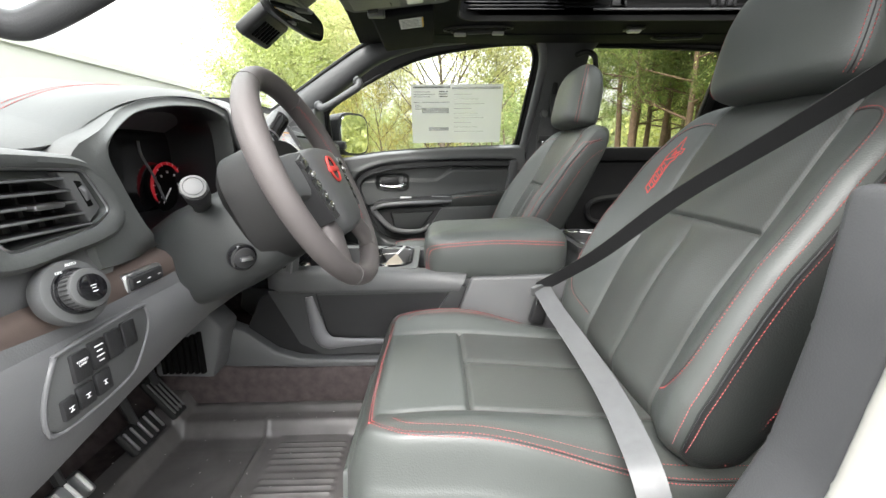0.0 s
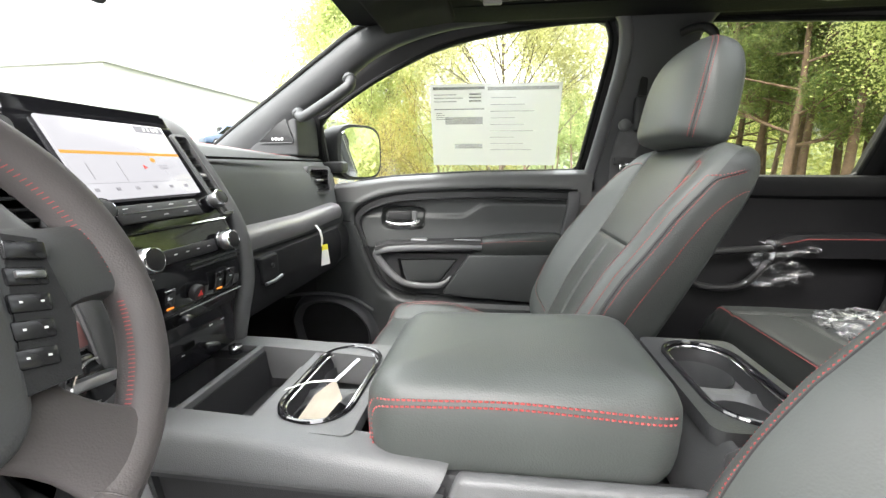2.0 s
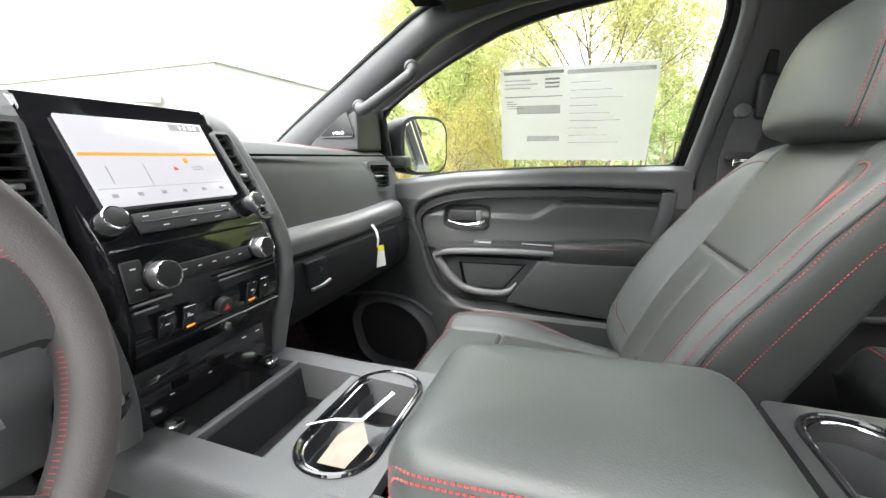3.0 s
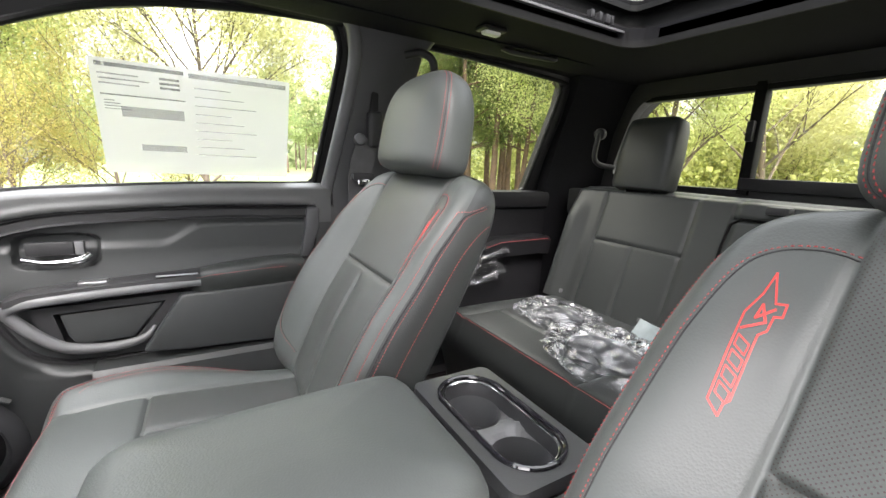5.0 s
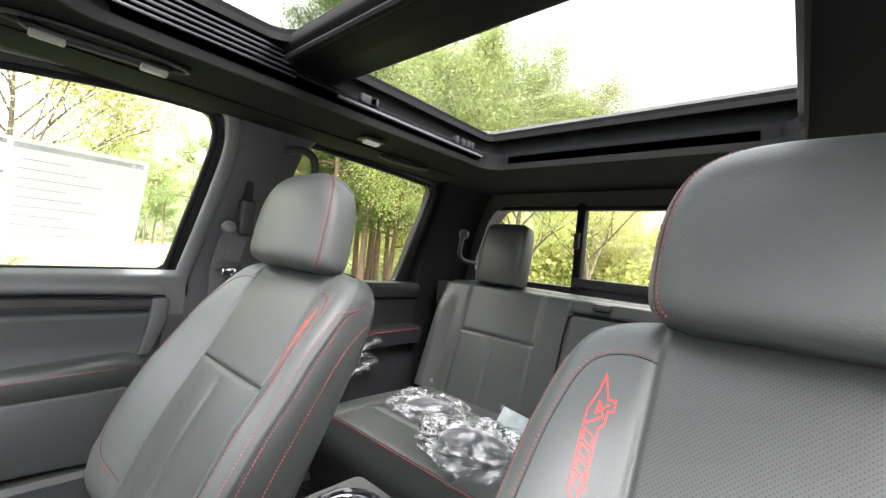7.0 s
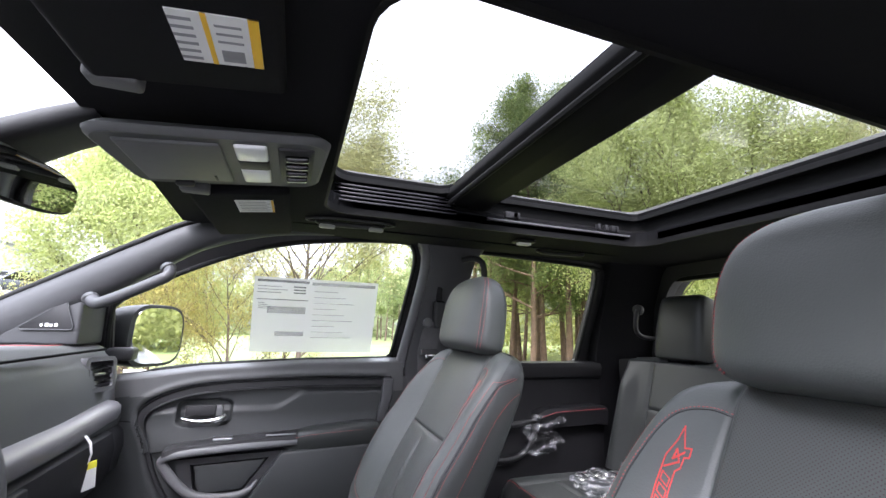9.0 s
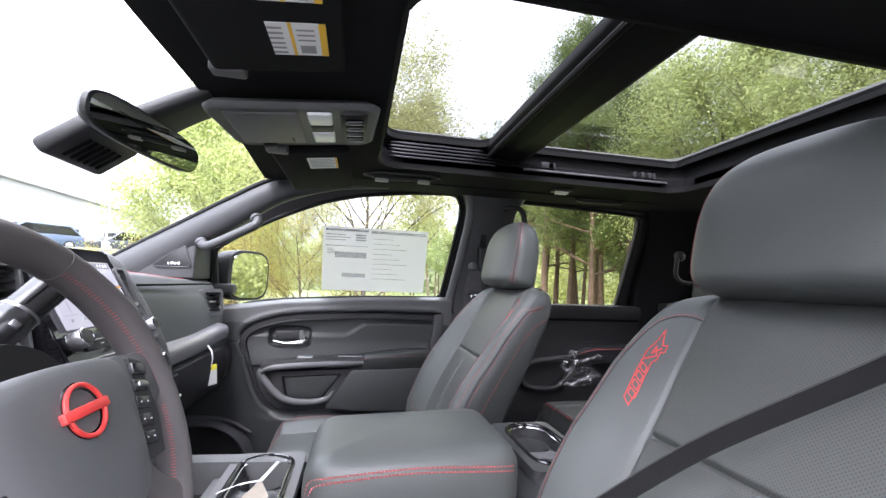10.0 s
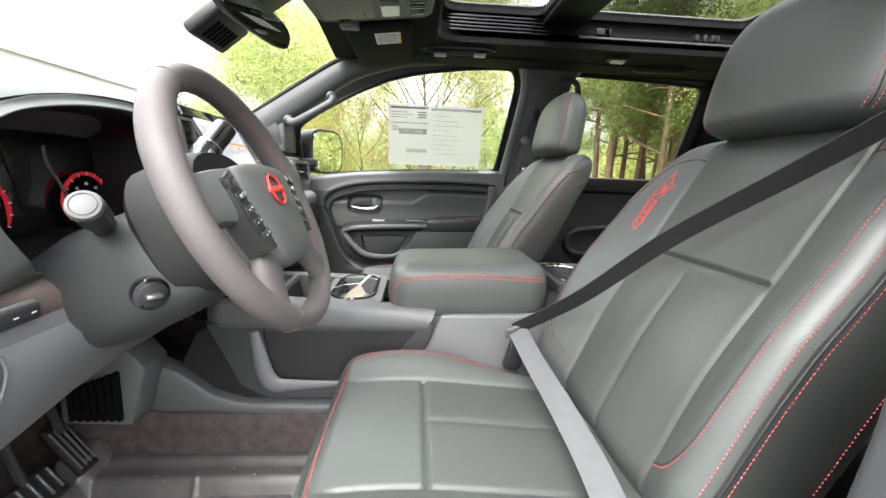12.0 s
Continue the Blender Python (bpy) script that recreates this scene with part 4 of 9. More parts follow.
def emblem(t, at, nrm, s):
    """The red outlined badge sewn on the inner bolster: slanted blocks in an outline."""
    own = bmesh.new()

    def place_on(a, b):
        # a across the badge, b along it; the badge leans with the bolster
        return s * (0.180 + 0.045 * b - a * 0.72), 0.030 + b

    def band(pts, w):
        fine = []
        for p, q in zip(pts, pts[1:]):
            n = max(1, int(math.hypot(q[0] - p[0], q[1] - p[1]) / 0.004))
            fine += [(p[0] + (q[0] - p[0]) * k / n, p[1] + (q[1] - p[1]) * k / n) for k in range(n)]
        fine.append(pts[-1])
        for (a0, b0), (a1, b1) in zip(fine, fine[1:]):
            d = Vector((a1 - a0, b1 - b0))
            if d.length < 1e-6:
                continue
            e = d.normalized() * w * 0.6
            d = d.normalized() * w
            q = []
            for a, b in ((a0 - d.y - e.x, b0 + d.x - e.y), (a0 + d.y - e.x, b0 - d.x - e.y), (a1 + d.y + e.x, b1 - d.x + e.y), (a1 - d.y + e.x, b1 + d.x + e.y)):
                u, v = place_on(a, b)
                q.append((at(u, v), nrm(u, v)))
            lo = [own.verts.new(p - n * 0.001) for p, n in q]
            hi = [own.verts.new(p + n * 0.0008) for p, n in q]
            own.faces.new(hi)
            for i in range(4):
                j = (i + 1) % 4
                own.faces.new((lo[i], lo[j], hi[j], hi[i]))
    outline = [(-0.009, 0.004), (0.004, -0.006), (0.005, 0.006), (0.009, 0.010), (0.010, 0.072), (0.016, 0.078), (0.017, 0.092), (0.024, 0.094), (0.024, 0.106), (0.014, 0.104), (0.004, 0.132), (0.000, 0.110), (-0.009, 0.088), (-0.009, 0.004)]
    band(outline, 0.0010)
    for b in (0.012, 0.027, 0.042, 0.057):
        band([(-0.0055, b), (0.0060, b - 0.006), (0.0065, b + 0.004), (-0.0055, b + 0.010), (-0.0055, b)], 0.0008)
    band([(-0.006, 0.073), (0.012, 0.085), (0.004, 0.100), (0.002, 0.086), (0.016, 0.099)], 0.0012)
    part("emblem", own, RED_PAINT, t, "red embroidered badge outline", smooth=0)


def full_seat(x, y, inner, label):
    t, at, nrm = front_seat("front seats", inner)
    add_headrest(t)
    cushion(t)
    emblem(t, at, nrm, inner)
    t.location = (x, y, 0)
    tagged(t, label)
    return t


driver_seat = full_seat(0.430, -0.425, 1, "black leather driver seat with red stitching and red badge")
passenger_seat = full_seat(0.355, 0.425, -1, "black leather passenger seat with red stitching and red badge")


# ---- dashboard ----
LIP = [(-0.86, 0.715), (-0.75, 0.744), (-0.66, 0.750), (-0.62, 0.760), (-0.576, 0.785), (-0.508, 0.815), (-0.413, 0.836), (-0.31, 0.844), (-0.23, 0.838), (-0.17, 0.824), (-0.12, 0.808), (0.0, 0.800)]
CREST = [(-0.86, 0.775), (-0.75, 0.800), (-0.6, 0.824), (-0.5, 0.846), (-0.4, 0.864), (-0.3, 0.872), (-0.2, 0.860), (-0.12, 0.842), (0.0, 0.836), (0.2, 0.835)]


def dash_section(y):
    """Points of the dashboard's outline at one place across the cab."""
    if y < 0.0:
        lip, crest = curve(y, LIP), curve(y, CREST)
        pts = [(-1.06, 0.73), (-0.93, 0.790), (-0.82, crest - 0.006), (-0.70, crest), (-0.605, lip + (crest - lip) * 0.62), (-0.545, lip + (crest - lip) * 0.30 + 0.006), (-0.502, lip + 0.010), (-0.487, lip - 0.002)]
    else:
        top = 0.835 - 0.02 * step(y, 0.2, 0.75)
        pts = [(-1.06, 0.73), (-0.93, 0.79), (-0.80, top - 0.006), (-0.66, top), (-0.585, top - 0.001), (-0.560, top - 0.003), (-0.543, top - 0.012), (-0.535, top - 0.03)]
    if -0.615 < y < -0.165:
        pts += [(-0.520, curve(y, LIP) - 0.016), (-0.66, 0.77), (-0.66, 0.66), (-0.62, 0.600), (-0.50, 0.600)]
    else:
        z = pts[-1][1]
        pts += [(-0.512, z - 0.022), (-0.505, min(0.76, z - 0.03)), (-0.492, 0.70), (-0.485, 0.655), (-0.482, 0.640)]
    pts += [(-0.468, 0.632), (-0.462, 0.605), (-0.468, 0.585), (-0.452, 0.57), (-0.445, 0.53), (-0.455, 0.47), (-0.50, 0.43), (-0.80, 0.42)]
    if -0.615 < y < -0.165:
        pts[13] = (-0.50, 0.598)
        pts[14] = (-0.475, 0.590)
    return pts


ys = sorted({-0.86 + 1.72 * i / 86 for i in range(87)} | {-0.6155, -0.6145, -0.1655, -0.1645})
dash = thing("dashboard", "dark grey soft dashboard with satin trim strip", "dashboard", (-0.6, 0, 0.43))
D = dash.location
own = loft([[(x, y, z) for x, z in dash_section(y)] for y in ys], True, True)
for f in own.faces:
    c = f.calc_center_median()
    f.material_index = (2 if c.y < -0.16 else 1) if (c.z < 0.585 or (c.y < 0.0 and c.z < curve(c.y, LIP) - 0.006)) else 0
sub_at("body", own, [DASH_SOFT, PLASTIC, KNEE], dash, D)
# binnacle: smooth surround with a rolled edge, and the dark well behind it
ARCH = [(-0.602, 0.738), (-0.594, 0.760), (-0.565, 0.777), (-0.50, 0.800), (-0.42, 0.816), (-0.335, 0.823), (-0.28, 0.818), (-0.242, 0.803), (-0.228, 0.76), (-0.235, 0.68), (-0.265, 0.625), (-0.36, 0.606), (-0.47, 0.606), (-0.525, 0.614), (-0.560, 0.655), (-0.585, 0.70)]
ARCH = [(p.x, p.y) for p in smooth_path([(a, b, 0) for a, b in ARCH], 5, True)]
ARCH_O = [(-0.645, 0.600), (-0.658, 0.735), (-0.640, 0.752), (-0.590, 0.774), (-0.545, 0.797), (-0.48, 0.820), (-0.413, 0.834), (-0.31, 0.841), (-0.25, 0.836), (-0.205, 0.828), (-0.196, 0.79), (-0.190, 0.596), (-0.40, 0.588)]
AC = (-0.385, 0.72)
ang = sorted({round(2 * math.pi * i / 144 - math.pi, 5) for i in range(144)})
o_, i_ = polar(ARCH_O, AC, ang), polar(ARCH, AC, ang)


def arch_x(y, z):
    return -0.485 + 0.026 * step(-y, 0.50, 0.62)


rings = []
for f, dx in ((0.0, -0.035), (0.0, -0.006), (0.06, 0.0), (0.35, 0.001), (0.62, 0.005), (0.80, 0.009), (0.92, 0.009), (0.985, 0.003), (1.0, -0.008), (1.0, -0.030)):
    rings.append([(arch_x(*p) + dx, p[0] + (q[0] - p[0]) * f, p[1] + (q[1] - p[1]) * f) for p, q in zip(o_, i_)])
sub_at("binnacle", loft(rings, True, False), DASH_SOFT, dash, D)
own = loft([[(-0.500, *q) for q in i_], [(-0.56, AC[0] + 0.02 + (a - AC[0]) * 0.93, AC[1] + (b - AC[1]) * 0.92) for a, b in i_], [(-0.640, AC[0] + 0.05 + (a - AC[0]) * 0.78, AC[1] + (b - AC[1]) * 0.80) for a, b in i_]], True, False)
sub_at("instrument_well", own, WELL, dash, D, "dark smooth instrument well")


# soft shelf that closes the pad over the driver vent
rings = []
for y in (-0.87, -0.80, -0.74, -0.70, -0.67, -0.652):
    z = curve(y, LIP) - 0.02 * step(y, -0.70, -0.652)
    rings.append([(-0.54, y, z + 0.004), (-0.500, y, z + 0.006), (-0.478, y, z - 0.002), (-0.464, y, z - 0.014), (-0.458, y, z - 0.032), (-0.54, y, z - 0.04)])
sub_at("pad_shelf", loft(rings), DASH_SOFT, dash, D)


def dash_top(y, s):
    """A place on the upper pad; s runs from the rear edge towards the glass."""
    pts = dash_section(y)
    a, b = (Vector((pts[4][0], y, pts[4][1])), Vector((pts[5][0], y, pts[5][1])))
    return a.lerp(b, s)


# red stitched seam along the upper pad
th = bmesh.new()
for lo, hi in ((-0.80, -0.17), (0.20, 0.78)):
    for off in (0.10, 0.26):
        P = [dash_top(y, off + 0.75 * step(-y, 0.35, 0.86)) + Vector((0, 0, 0.001)) for y in [lo + (hi - lo) * i / 60 for i in range(61)]]
        stitches(P, [Vector((0.2, 0, 1))] * 61, bm=th)
sub_at("stitching", th, RED, dash, D, "red contrast thread")

# satin strip on the passenger side, bronze strip on the driver side
for name, y0, y1, mat, lab in (("trim_strip", 0.165, 0.79, TRIM, "satin grey trim strip"), ("trim_strip", -0.80, -0.50, BROWN, "bronze brown trim strip")):
    z0 = 0.0 if y0 > 0 else -0.060
    rings = []
    for i in range(24):
        y = y0 + (y1 - y0) * i / 23
        dz = z0 + (0.012 * step(y, 0.5, 0.79) if y0 > 0 else 0.012 * (y + 0.8) / 0.3)
        rings.append([(-0.485, y, 0.650 + dz), (-0.462, y, 0.644 + dz), (-0.452, y, 0.634 + dz), (-0.450, y, 0.615 + dz), (-0.456, y, 0.598 + dz), (-0.485, y, 0.590 + dz)])
    sub_at(name, loft(rings), mat, dash, D, lab)

# dark shadow gap above the passenger pad edge
sub_at("gap", box((-0.523, 0.17, 0.797), (-0.512, 0.80, 0.802)), DARK_GAP, dash, D)


def round_vent(name, c, n, w, h, slats, label, vanes=0, edge=None):
    """A louvred air outlet: bezel, blades, upright vanes and a thumb tab."""
    v = thing(name, label, "air vent", c)
    m = Vector(n).to_track_quat("X", "Z").to_matrix().to_4x4()

    def put(nm, bm, mat, par=v, lab=""):
        bmesh.ops.transform(bm, matrix=m, verts=bm.verts)
        return part(nm, bm, mat, par, lab)
    rim = min(0.012, w * 0.22)
    put("bezel", ring_sheet(rounded(-w, -h, w, h, rim * 1.6), rounded(-w + rim, -h + rim, w - rim, h - rim, rim * 0.8), (0, 0), lambda a, b: (0.008, a, b), lambda a, b: (-0.03, a, b)), edge or PLASTIC)
    put("bezel_line", tube([(0.0085, a, b) for a, b in rounded(-w + rim, -h + rim, w - rim, h - rim, rim * 0.8)], 0.0011, 6, True), PLASTIC_GREY)
    put("throat", box((-0.040, -w + rim * 0.6, -h + rim * 0.6), (-0.034, w - rim * 0.6, h - rim * 0.6)), DARK_GAP)
    for k in range(slats):
        z = -h + rim + 2 * (h - rim) * (k + 0.5) / slats
        put("blade", box((-0.016, -w + rim * 0.8, -0.0016), (0.002, w - rim * 0.8, 0.0016), 0.0007, m=Matrix.Translation((0, 0, z)) @ pose(0, 0, 0, 0, 16, 0)), PLASTIC)
    for k in range(vanes):
        y = -w + rim + 2 * (w - rim) * (k + 0.5) / vanes
        put("vane", box((-0.034, y - 0.0012, -h + rim), (-0.016, y + 0.0012, h - rim)), PLASTIC)
    put("tab", box((0.0, -min(0.016, w * 0.4), -0.0035), (0.007, min(0.016, w * 0.4), 0.0035), 0.002), SATIN)
    return v


# wide driver vent: a tapering pod with deep blades and a thumbwheel block
vt = thing("air_vent", "wide black louvred air vent at the driver end of the dashboard", "air vent", (-0.46, -0.74, 0.69))
VT_ = vt.location
POD = [(p.x, p.y) for p in smooth_path([(a, b, 0) for a, b in ((-0.855, 0.748), (-0.78, 0.748), (-0.700, 0.744), (-0.656, 0.738), (-0.632, 0.722), (-0.612, 0.696), (-0.598, 0.668), (-0.606, 0.648), (-0.640, 0.636), (-0.70, 0.630), (-0.755, 0.627), (-0.80, 0.640), (-0.84, 0.69))], 6, True)]
HOLE = [(-0.805, 0.7275), (-0.73, 0.7265), (-0.660, 0.7235), (-0.653, 0.7215), (-0.649, 0.7165), (-0.629, 0.681), (-0.6275, 0.676), (-0.630, 0.671), (-0.648, 0.6615), (-0.654, 0.6595), (-0.70, 0.6545), (-0.742, 0.6505), (-0.750, 0.6515), (-0.755, 0.656), (-0.800, 0.720)]
VC = (-0.72, 0.690)
va = [2 * math.pi * i / 120 - math.pi + 0.001 for i in range(120)]
po, pi_ = polar(POD, VC, va), polar(HOLE, VC, va)
rings = [[(x, p[0] + (q[0] - p[0]) * f, p[1] + (q[1] - p[1]) * f) for p, q in zip(po, pi_)] for f, x in ((-0.35, -0.52), (-0.2, -0.49), (-0.06, -0.462), (0.06, -0.448), (0.3, -0.441), (0.6, -0.441), (0.85, -0.445), (0.97, -0.449), (1.0, -0.456), (1.0, -0.505))]
sub_at("bezel", loft(rings, True, False), DASH_SOFT, vt, VT_)
sub_at("bezel_line", tube([(-0.4475, p[0] + (q[0] - p[0]) * 0.95, p[1] + (q[1] - p[1]) * 0.95) for p, q in zip(po, pi_)], 0.0017, 6, True), SATIN, vt, VT_)
sub_at("throat", prism(HOLE, "x", -0.504, -0.500), DARK_GAP, vt, VT_)


for k in range(5):
    z = 0.6620 + 0.0133 * k
    left, end = -0.752 - (z - 0.652) * 0.66, -0.654 - (z - 0.662) * 0.43
    sub_at("blade", box((-0.474, left, z - 0.0018), (-0.4480, end, z + 0.0018), 0.0010), PLASTIC, vt, VT_)
    # highlight along each blade edge is a paler strip put on
    sub_at("blade_highlight", box((-0.4490, left, z - 0.0012), (-0.4470, end, z + 0.0014), 0.0006), PLASTIC_GREY, vt, VT_, "paler strip painting the highlight on the blade edge")
for k in range(7):
    y = -0.785 + 0.0195 * k
    sub_at("vane", box((-0.496, y - 0.0013, 0.653), (-0.477, y + 0.0013, 0.724)), PLASTIC, vt, VT_)
sub_at("tab", box((-0.452, -0.726, 0.6855), (-0.438, -0.692, 0.6915), 0.0025), SATIN, vt, VT_)
own = prism([(-0.680, 0.7225), (-0.655, 0.7205), (-0.6335, 0.6785), (-0.653, 0.6625)], "x", -0.470, -0.450, 0.002, 3)
sub_at("wheel_block", own, PLASTIC_GREY, vt, VT_)
own = prism([(-0.664, 0.712), (-0.656, 0.711), (-0.644, 0.682), (-0.651, 0.681)], "x", -0.451, -0.4485, 0.001)
sub_at("wheel_slot", own, DARK_GAP, vt, VT_)
sub_at("thumbwheel", disc((-0.457, -0.654, 0.697), (0, 1, 0.45), 0.0125, 0.006, 24, 0.001), PLASTIC_GREY, vt, VT_, "ribbed grey thumbwheel")
round_vent("air_vent", (-0.495, 0.722, 0.738), (0.9, -0.35, 0.1), 0.05, 0.046, 5, "small black louvred air vent at the passenger end of the dashboard", 6, PLASTIC_GREY)
def facing(c, n, up=(0, 0, 1), base=(0, 0, 0)):
    """A pose at c whose z points along n and whose y points up."""
    n = Vector(n).normalized()
    y = (Vector(up) - n * Vector(up).dot(n)).normalized()
    x = y.cross(n)
    m = Matrix((x, y, n)).transposed().to_4x4()
    m.translation = Vector(c) - Vector(base)
    return m


# light switch knob, buttons and lower driver panel
knob = thing("light_switch", "round dark grey headlight switch with white markings", "switch", (-0.434, -0.711, 0.597))
K = knob.location
kn = Vector((0.95, -0.15, 0.25)).normalized()
sub_at("collar", disc(K - kn * 0.004, kn, 0.0350, 0.020, 48, 0.004), DASH, knob, K)
sub_at("collar_step", disc(K + kn * 0.007, kn, 0.0255, 0.005, 48, 0.002), GLOSS, knob, K)
sub_at("dial", disc(K + kn * 0.016, kn, 0.0215, 0.018, 48, 0.003), DASH, knob, K)
for i in range(28):
    a = 2 * math.pi * i / 28
    q = facing(K + kn * 0.016, kn)
    sub_at("rib", box((0.0210, -0.0011, -0.006), (0.0222, 0.0011, 0.006), 0.0003, m=q @ Matrix.Rotation(a, 4, "Z")), PLASTIC, knob, K)
sub_at("cap", disc(K + kn * 0.0255, kn, 0.0150, 0.004, 32, 0.0015), GLOSS, knob, K)
for w, dz in ((0.0028, 0.002), (0.0022, -0.0008), (0.003, -0.0045)):
    sub_at("marking", box((-w, dz - 0.00035, 0), (w, dz + 0.00035, 0.0004), m=facing(K + kn * 0.0276, kn)), WHITE_MARK, knob, K)


def words(name, text, size, m, mat, par, ext=0.0003):
    cu = bpy.data.curves.new(name, "FONT")
    cu.body, cu.size, cu.extrude, cu.align_x, cu.align_y = text, size, ext, "CENTER", "CENTER"
    ob = bpy.data.objects.new(name, cu)
    scene.collection.objects.link(ob)
    dg = bpy.context.evaluated_depsgraph_get()
    me = bpy.data.meshes.new_from_object(ob.evaluated_get(dg))
    bpy.data.objects.remove(ob)
    bpy.data.curves.remove(cu)
    me.materials.clear()
    me.materials.append(mat)
    me.transform(m)
    o = new(name, me)
    o.parent = par
    return o


words("marking", "AUTO", 0.0042, facing(K + kn * 0.0063 + Vector((0, -0.002, 0.0300)), kn, base=K), WHITE_MARK, knob)
words("marking", "OFF", 0.0040, facing(K + kn * 0.0063 + Vector((0, -0.017, 0.0245)), kn, base=K), WHITE_MARK, knob)

panel = sub_at("knee_panel", loft([[(-0.48, y, 0.552), (-0.448, y, 0.546), (-0.437, y, 0.53), (-0.44, y, 0.47 + d), (-0.465, y, 0.425 + d), (-0.55, y, 0.40 + d), (-0.60, y, 0.5)] for y, d in ((-0.84, -0.035), (-0.76, -0.025), (-0.62, 0.0), (-0.50, 0.02), (-0.40, 0.03), (-0.22, 0.03))]), KNEE, dash, D)
sw = thing("switch_panel", "black push buttons with white markings below the bronze strip", "switches", (-0.437, -0.66, 0.50))
S = sw.location
LIPLINE = [(-0.770, 0.470), (-0.766, 0.500), (-0.748, 0.534), (-0.735, 0.540), (-0.625, 0.546), (-0.612, 0.540), (-0.610, 0.522), (-0.622, 0.498), (-0.648, 0.470), (-0.690, 0.460), (-0.755, 0.458)]
sub_at("recess", prism(LIPLINE, "x", -0.452, -0.4356, 0.002), DASH, sw, S, "dark grey recessed switch plate")
sub_at("recess_lip", tube(smooth_path([(-0.4365, a, b) for a, b in LIPLINE], 4, True), 0.0026, 8, True), KNEE, sw, S)
for i, (y, z, w, h) in enumerate(((-0.722, 0.5165, 0.0112, 0.0165), (-0.698, 0.5185, 0.0108, 0.0165), (-0.674, 0.520, 0.0108, 0.0165), (-0.6495, 0.5215, 0.0108, 0.0165), (-0.745, 0.480, 0.0085, 0.0115), (-0.7235, 0.482, 0.0105, 0.013), (-0.699, 0.484, 0.011, 0.0135))):
    b = sub_at("button", box((-0.012, -w, -h), (0.005, w, h), 0.002, m=Matrix.Translation((-0.4362, y, z)) @ pose(0, 0, 0, 0, -2, 0)), PLASTIC, sw, S)
    if i == 0:
        words("marking", "CARGO\nLAMP", 0.0040, facing((-0.4305, y, z + 0.004), (1, 0, -0.07), base=S), WHITE_MARK, sw)
    elif i == 1:
        for k in range(4):
            sub_at("marking", box((-0.432, y - 0.0055 + 0.002 * (k % 2), z + 0.010 - k * 0.006), (-0.4300, y + 0.005 - 0.002 * (k % 2), z + 0.0110 - k * 0.006)), WHITE_MARK, sw, S)
    elif i in (4, 5, 6):
        sub_at("marking", box((-0.432, y - 0.003, z + 0.0012), (-0.4303, y + 0.003, z + 0.0018)), WHITE_MARK, sw, S)
        sub_at("marking", box((-0.432, y - 0.0003, z - 0.0025), (-0.4303, y + 0.0003, z + 0.0012)), WHITE_MARK, sw, S)
        sub_at("marking", box((-0.432, y - 0.0022, z - 0.0031), (-0.4303, y + 0.0022, z - 0.0025)), WHITE_MARK, sw, S)
sw2 = thing("trim_switch", "slim black three-way switch set in the bronze strip", "switch", (-0.45, -0.57, 0.574))
S2 = sw2.location
sub_at("bezel", box((-0.462, -0.620, 0.560), (-0.448, -0.545, 0.587), 0.006, 3), SATIN, sw2, S2)
sub_at("plate", box((-0.462, -0.615, 0.564), (-0.4445, -0.550, 0.583), 0.004, 3), PLASTIC, sw2, S2)
for y in (-0.603, -0.582, -0.561):
    sub_at("marking", box((-0.4455, y - 0.003, 0.573), (-0.4440, y + 0.003, 0.5745)), WHITE_MARK, sw2, S2)

# instrument cluster
cl = thing("instrument_cluster", "black instrument cluster with red-ringed dials and white figures", "gauges", (-0.615, -0.345, 0.70))
C = cl.location
sub_at("panel", box((-0.632, -0.50, 0.63), (-0.618, -0.19, 0.80), 0.004), GLOSS, cl, C)
for y in (-0.45, -0.255):
    n = (0.97, 0, 0.2)
    c = Vector((-0.612, y, 0.672))
    g = sub_at("dial", disc(c, n, 0.056, 0.008, 40, 0.002), DARK_GAP, cl, C)
    ring = [c + Vector((0.006, 0.051 * math.sin(a), 0.051 * math.cos(a))) for a in [radians(-120 + 240 * i / 40) for i in range(41)]]
    sub_at("dial_ring", tube(ring, 0.0034, 6), material("dial_red", (0.35, 0.015, 0.02), 0.4, emit=((0.8, 0.03, 0.05), 0.04)), cl, C)
    for i in range(13):
        a = radians(-120 + 20 * i)
        p = c + Vector((0.010, 0.048 * math.sin(a), 0.048 * math.cos(a)))
        q = c + Vector((0.010, 0.053 * math.sin(a), 0.053 * math.cos(a)))
        sub_at("tick", tube([p, q], 0.0008, 4), WHITE_MARK, cl, C)
        if i % 2 == 0:
            words("figure", str(i * 10), 0.0075, facing(c + Vector((0.0075, 0.033 * math.sin(a), 0.033 * math.cos(a))), (1, 0, 0.1), base=C), WHITE_MARK, cl)
    sub_at("needle", tube([c + Vector((0.010, 0, 0)), c + Vector((0.010, -0.03, -0.028))], 0.0014, 5), WHITE_MARK, cl, C)
arc = smooth_path([(-0.585, -0.355, 0.765), (-0.585, -0.352, 0.74), (-0.58, -0.335, 0.70), (-0.575, -0.32, 0.65)], 6)
sub_at("bezel_arc", tube(arc, 0.0022, 8), PLASTIC_GREY, cl, C)

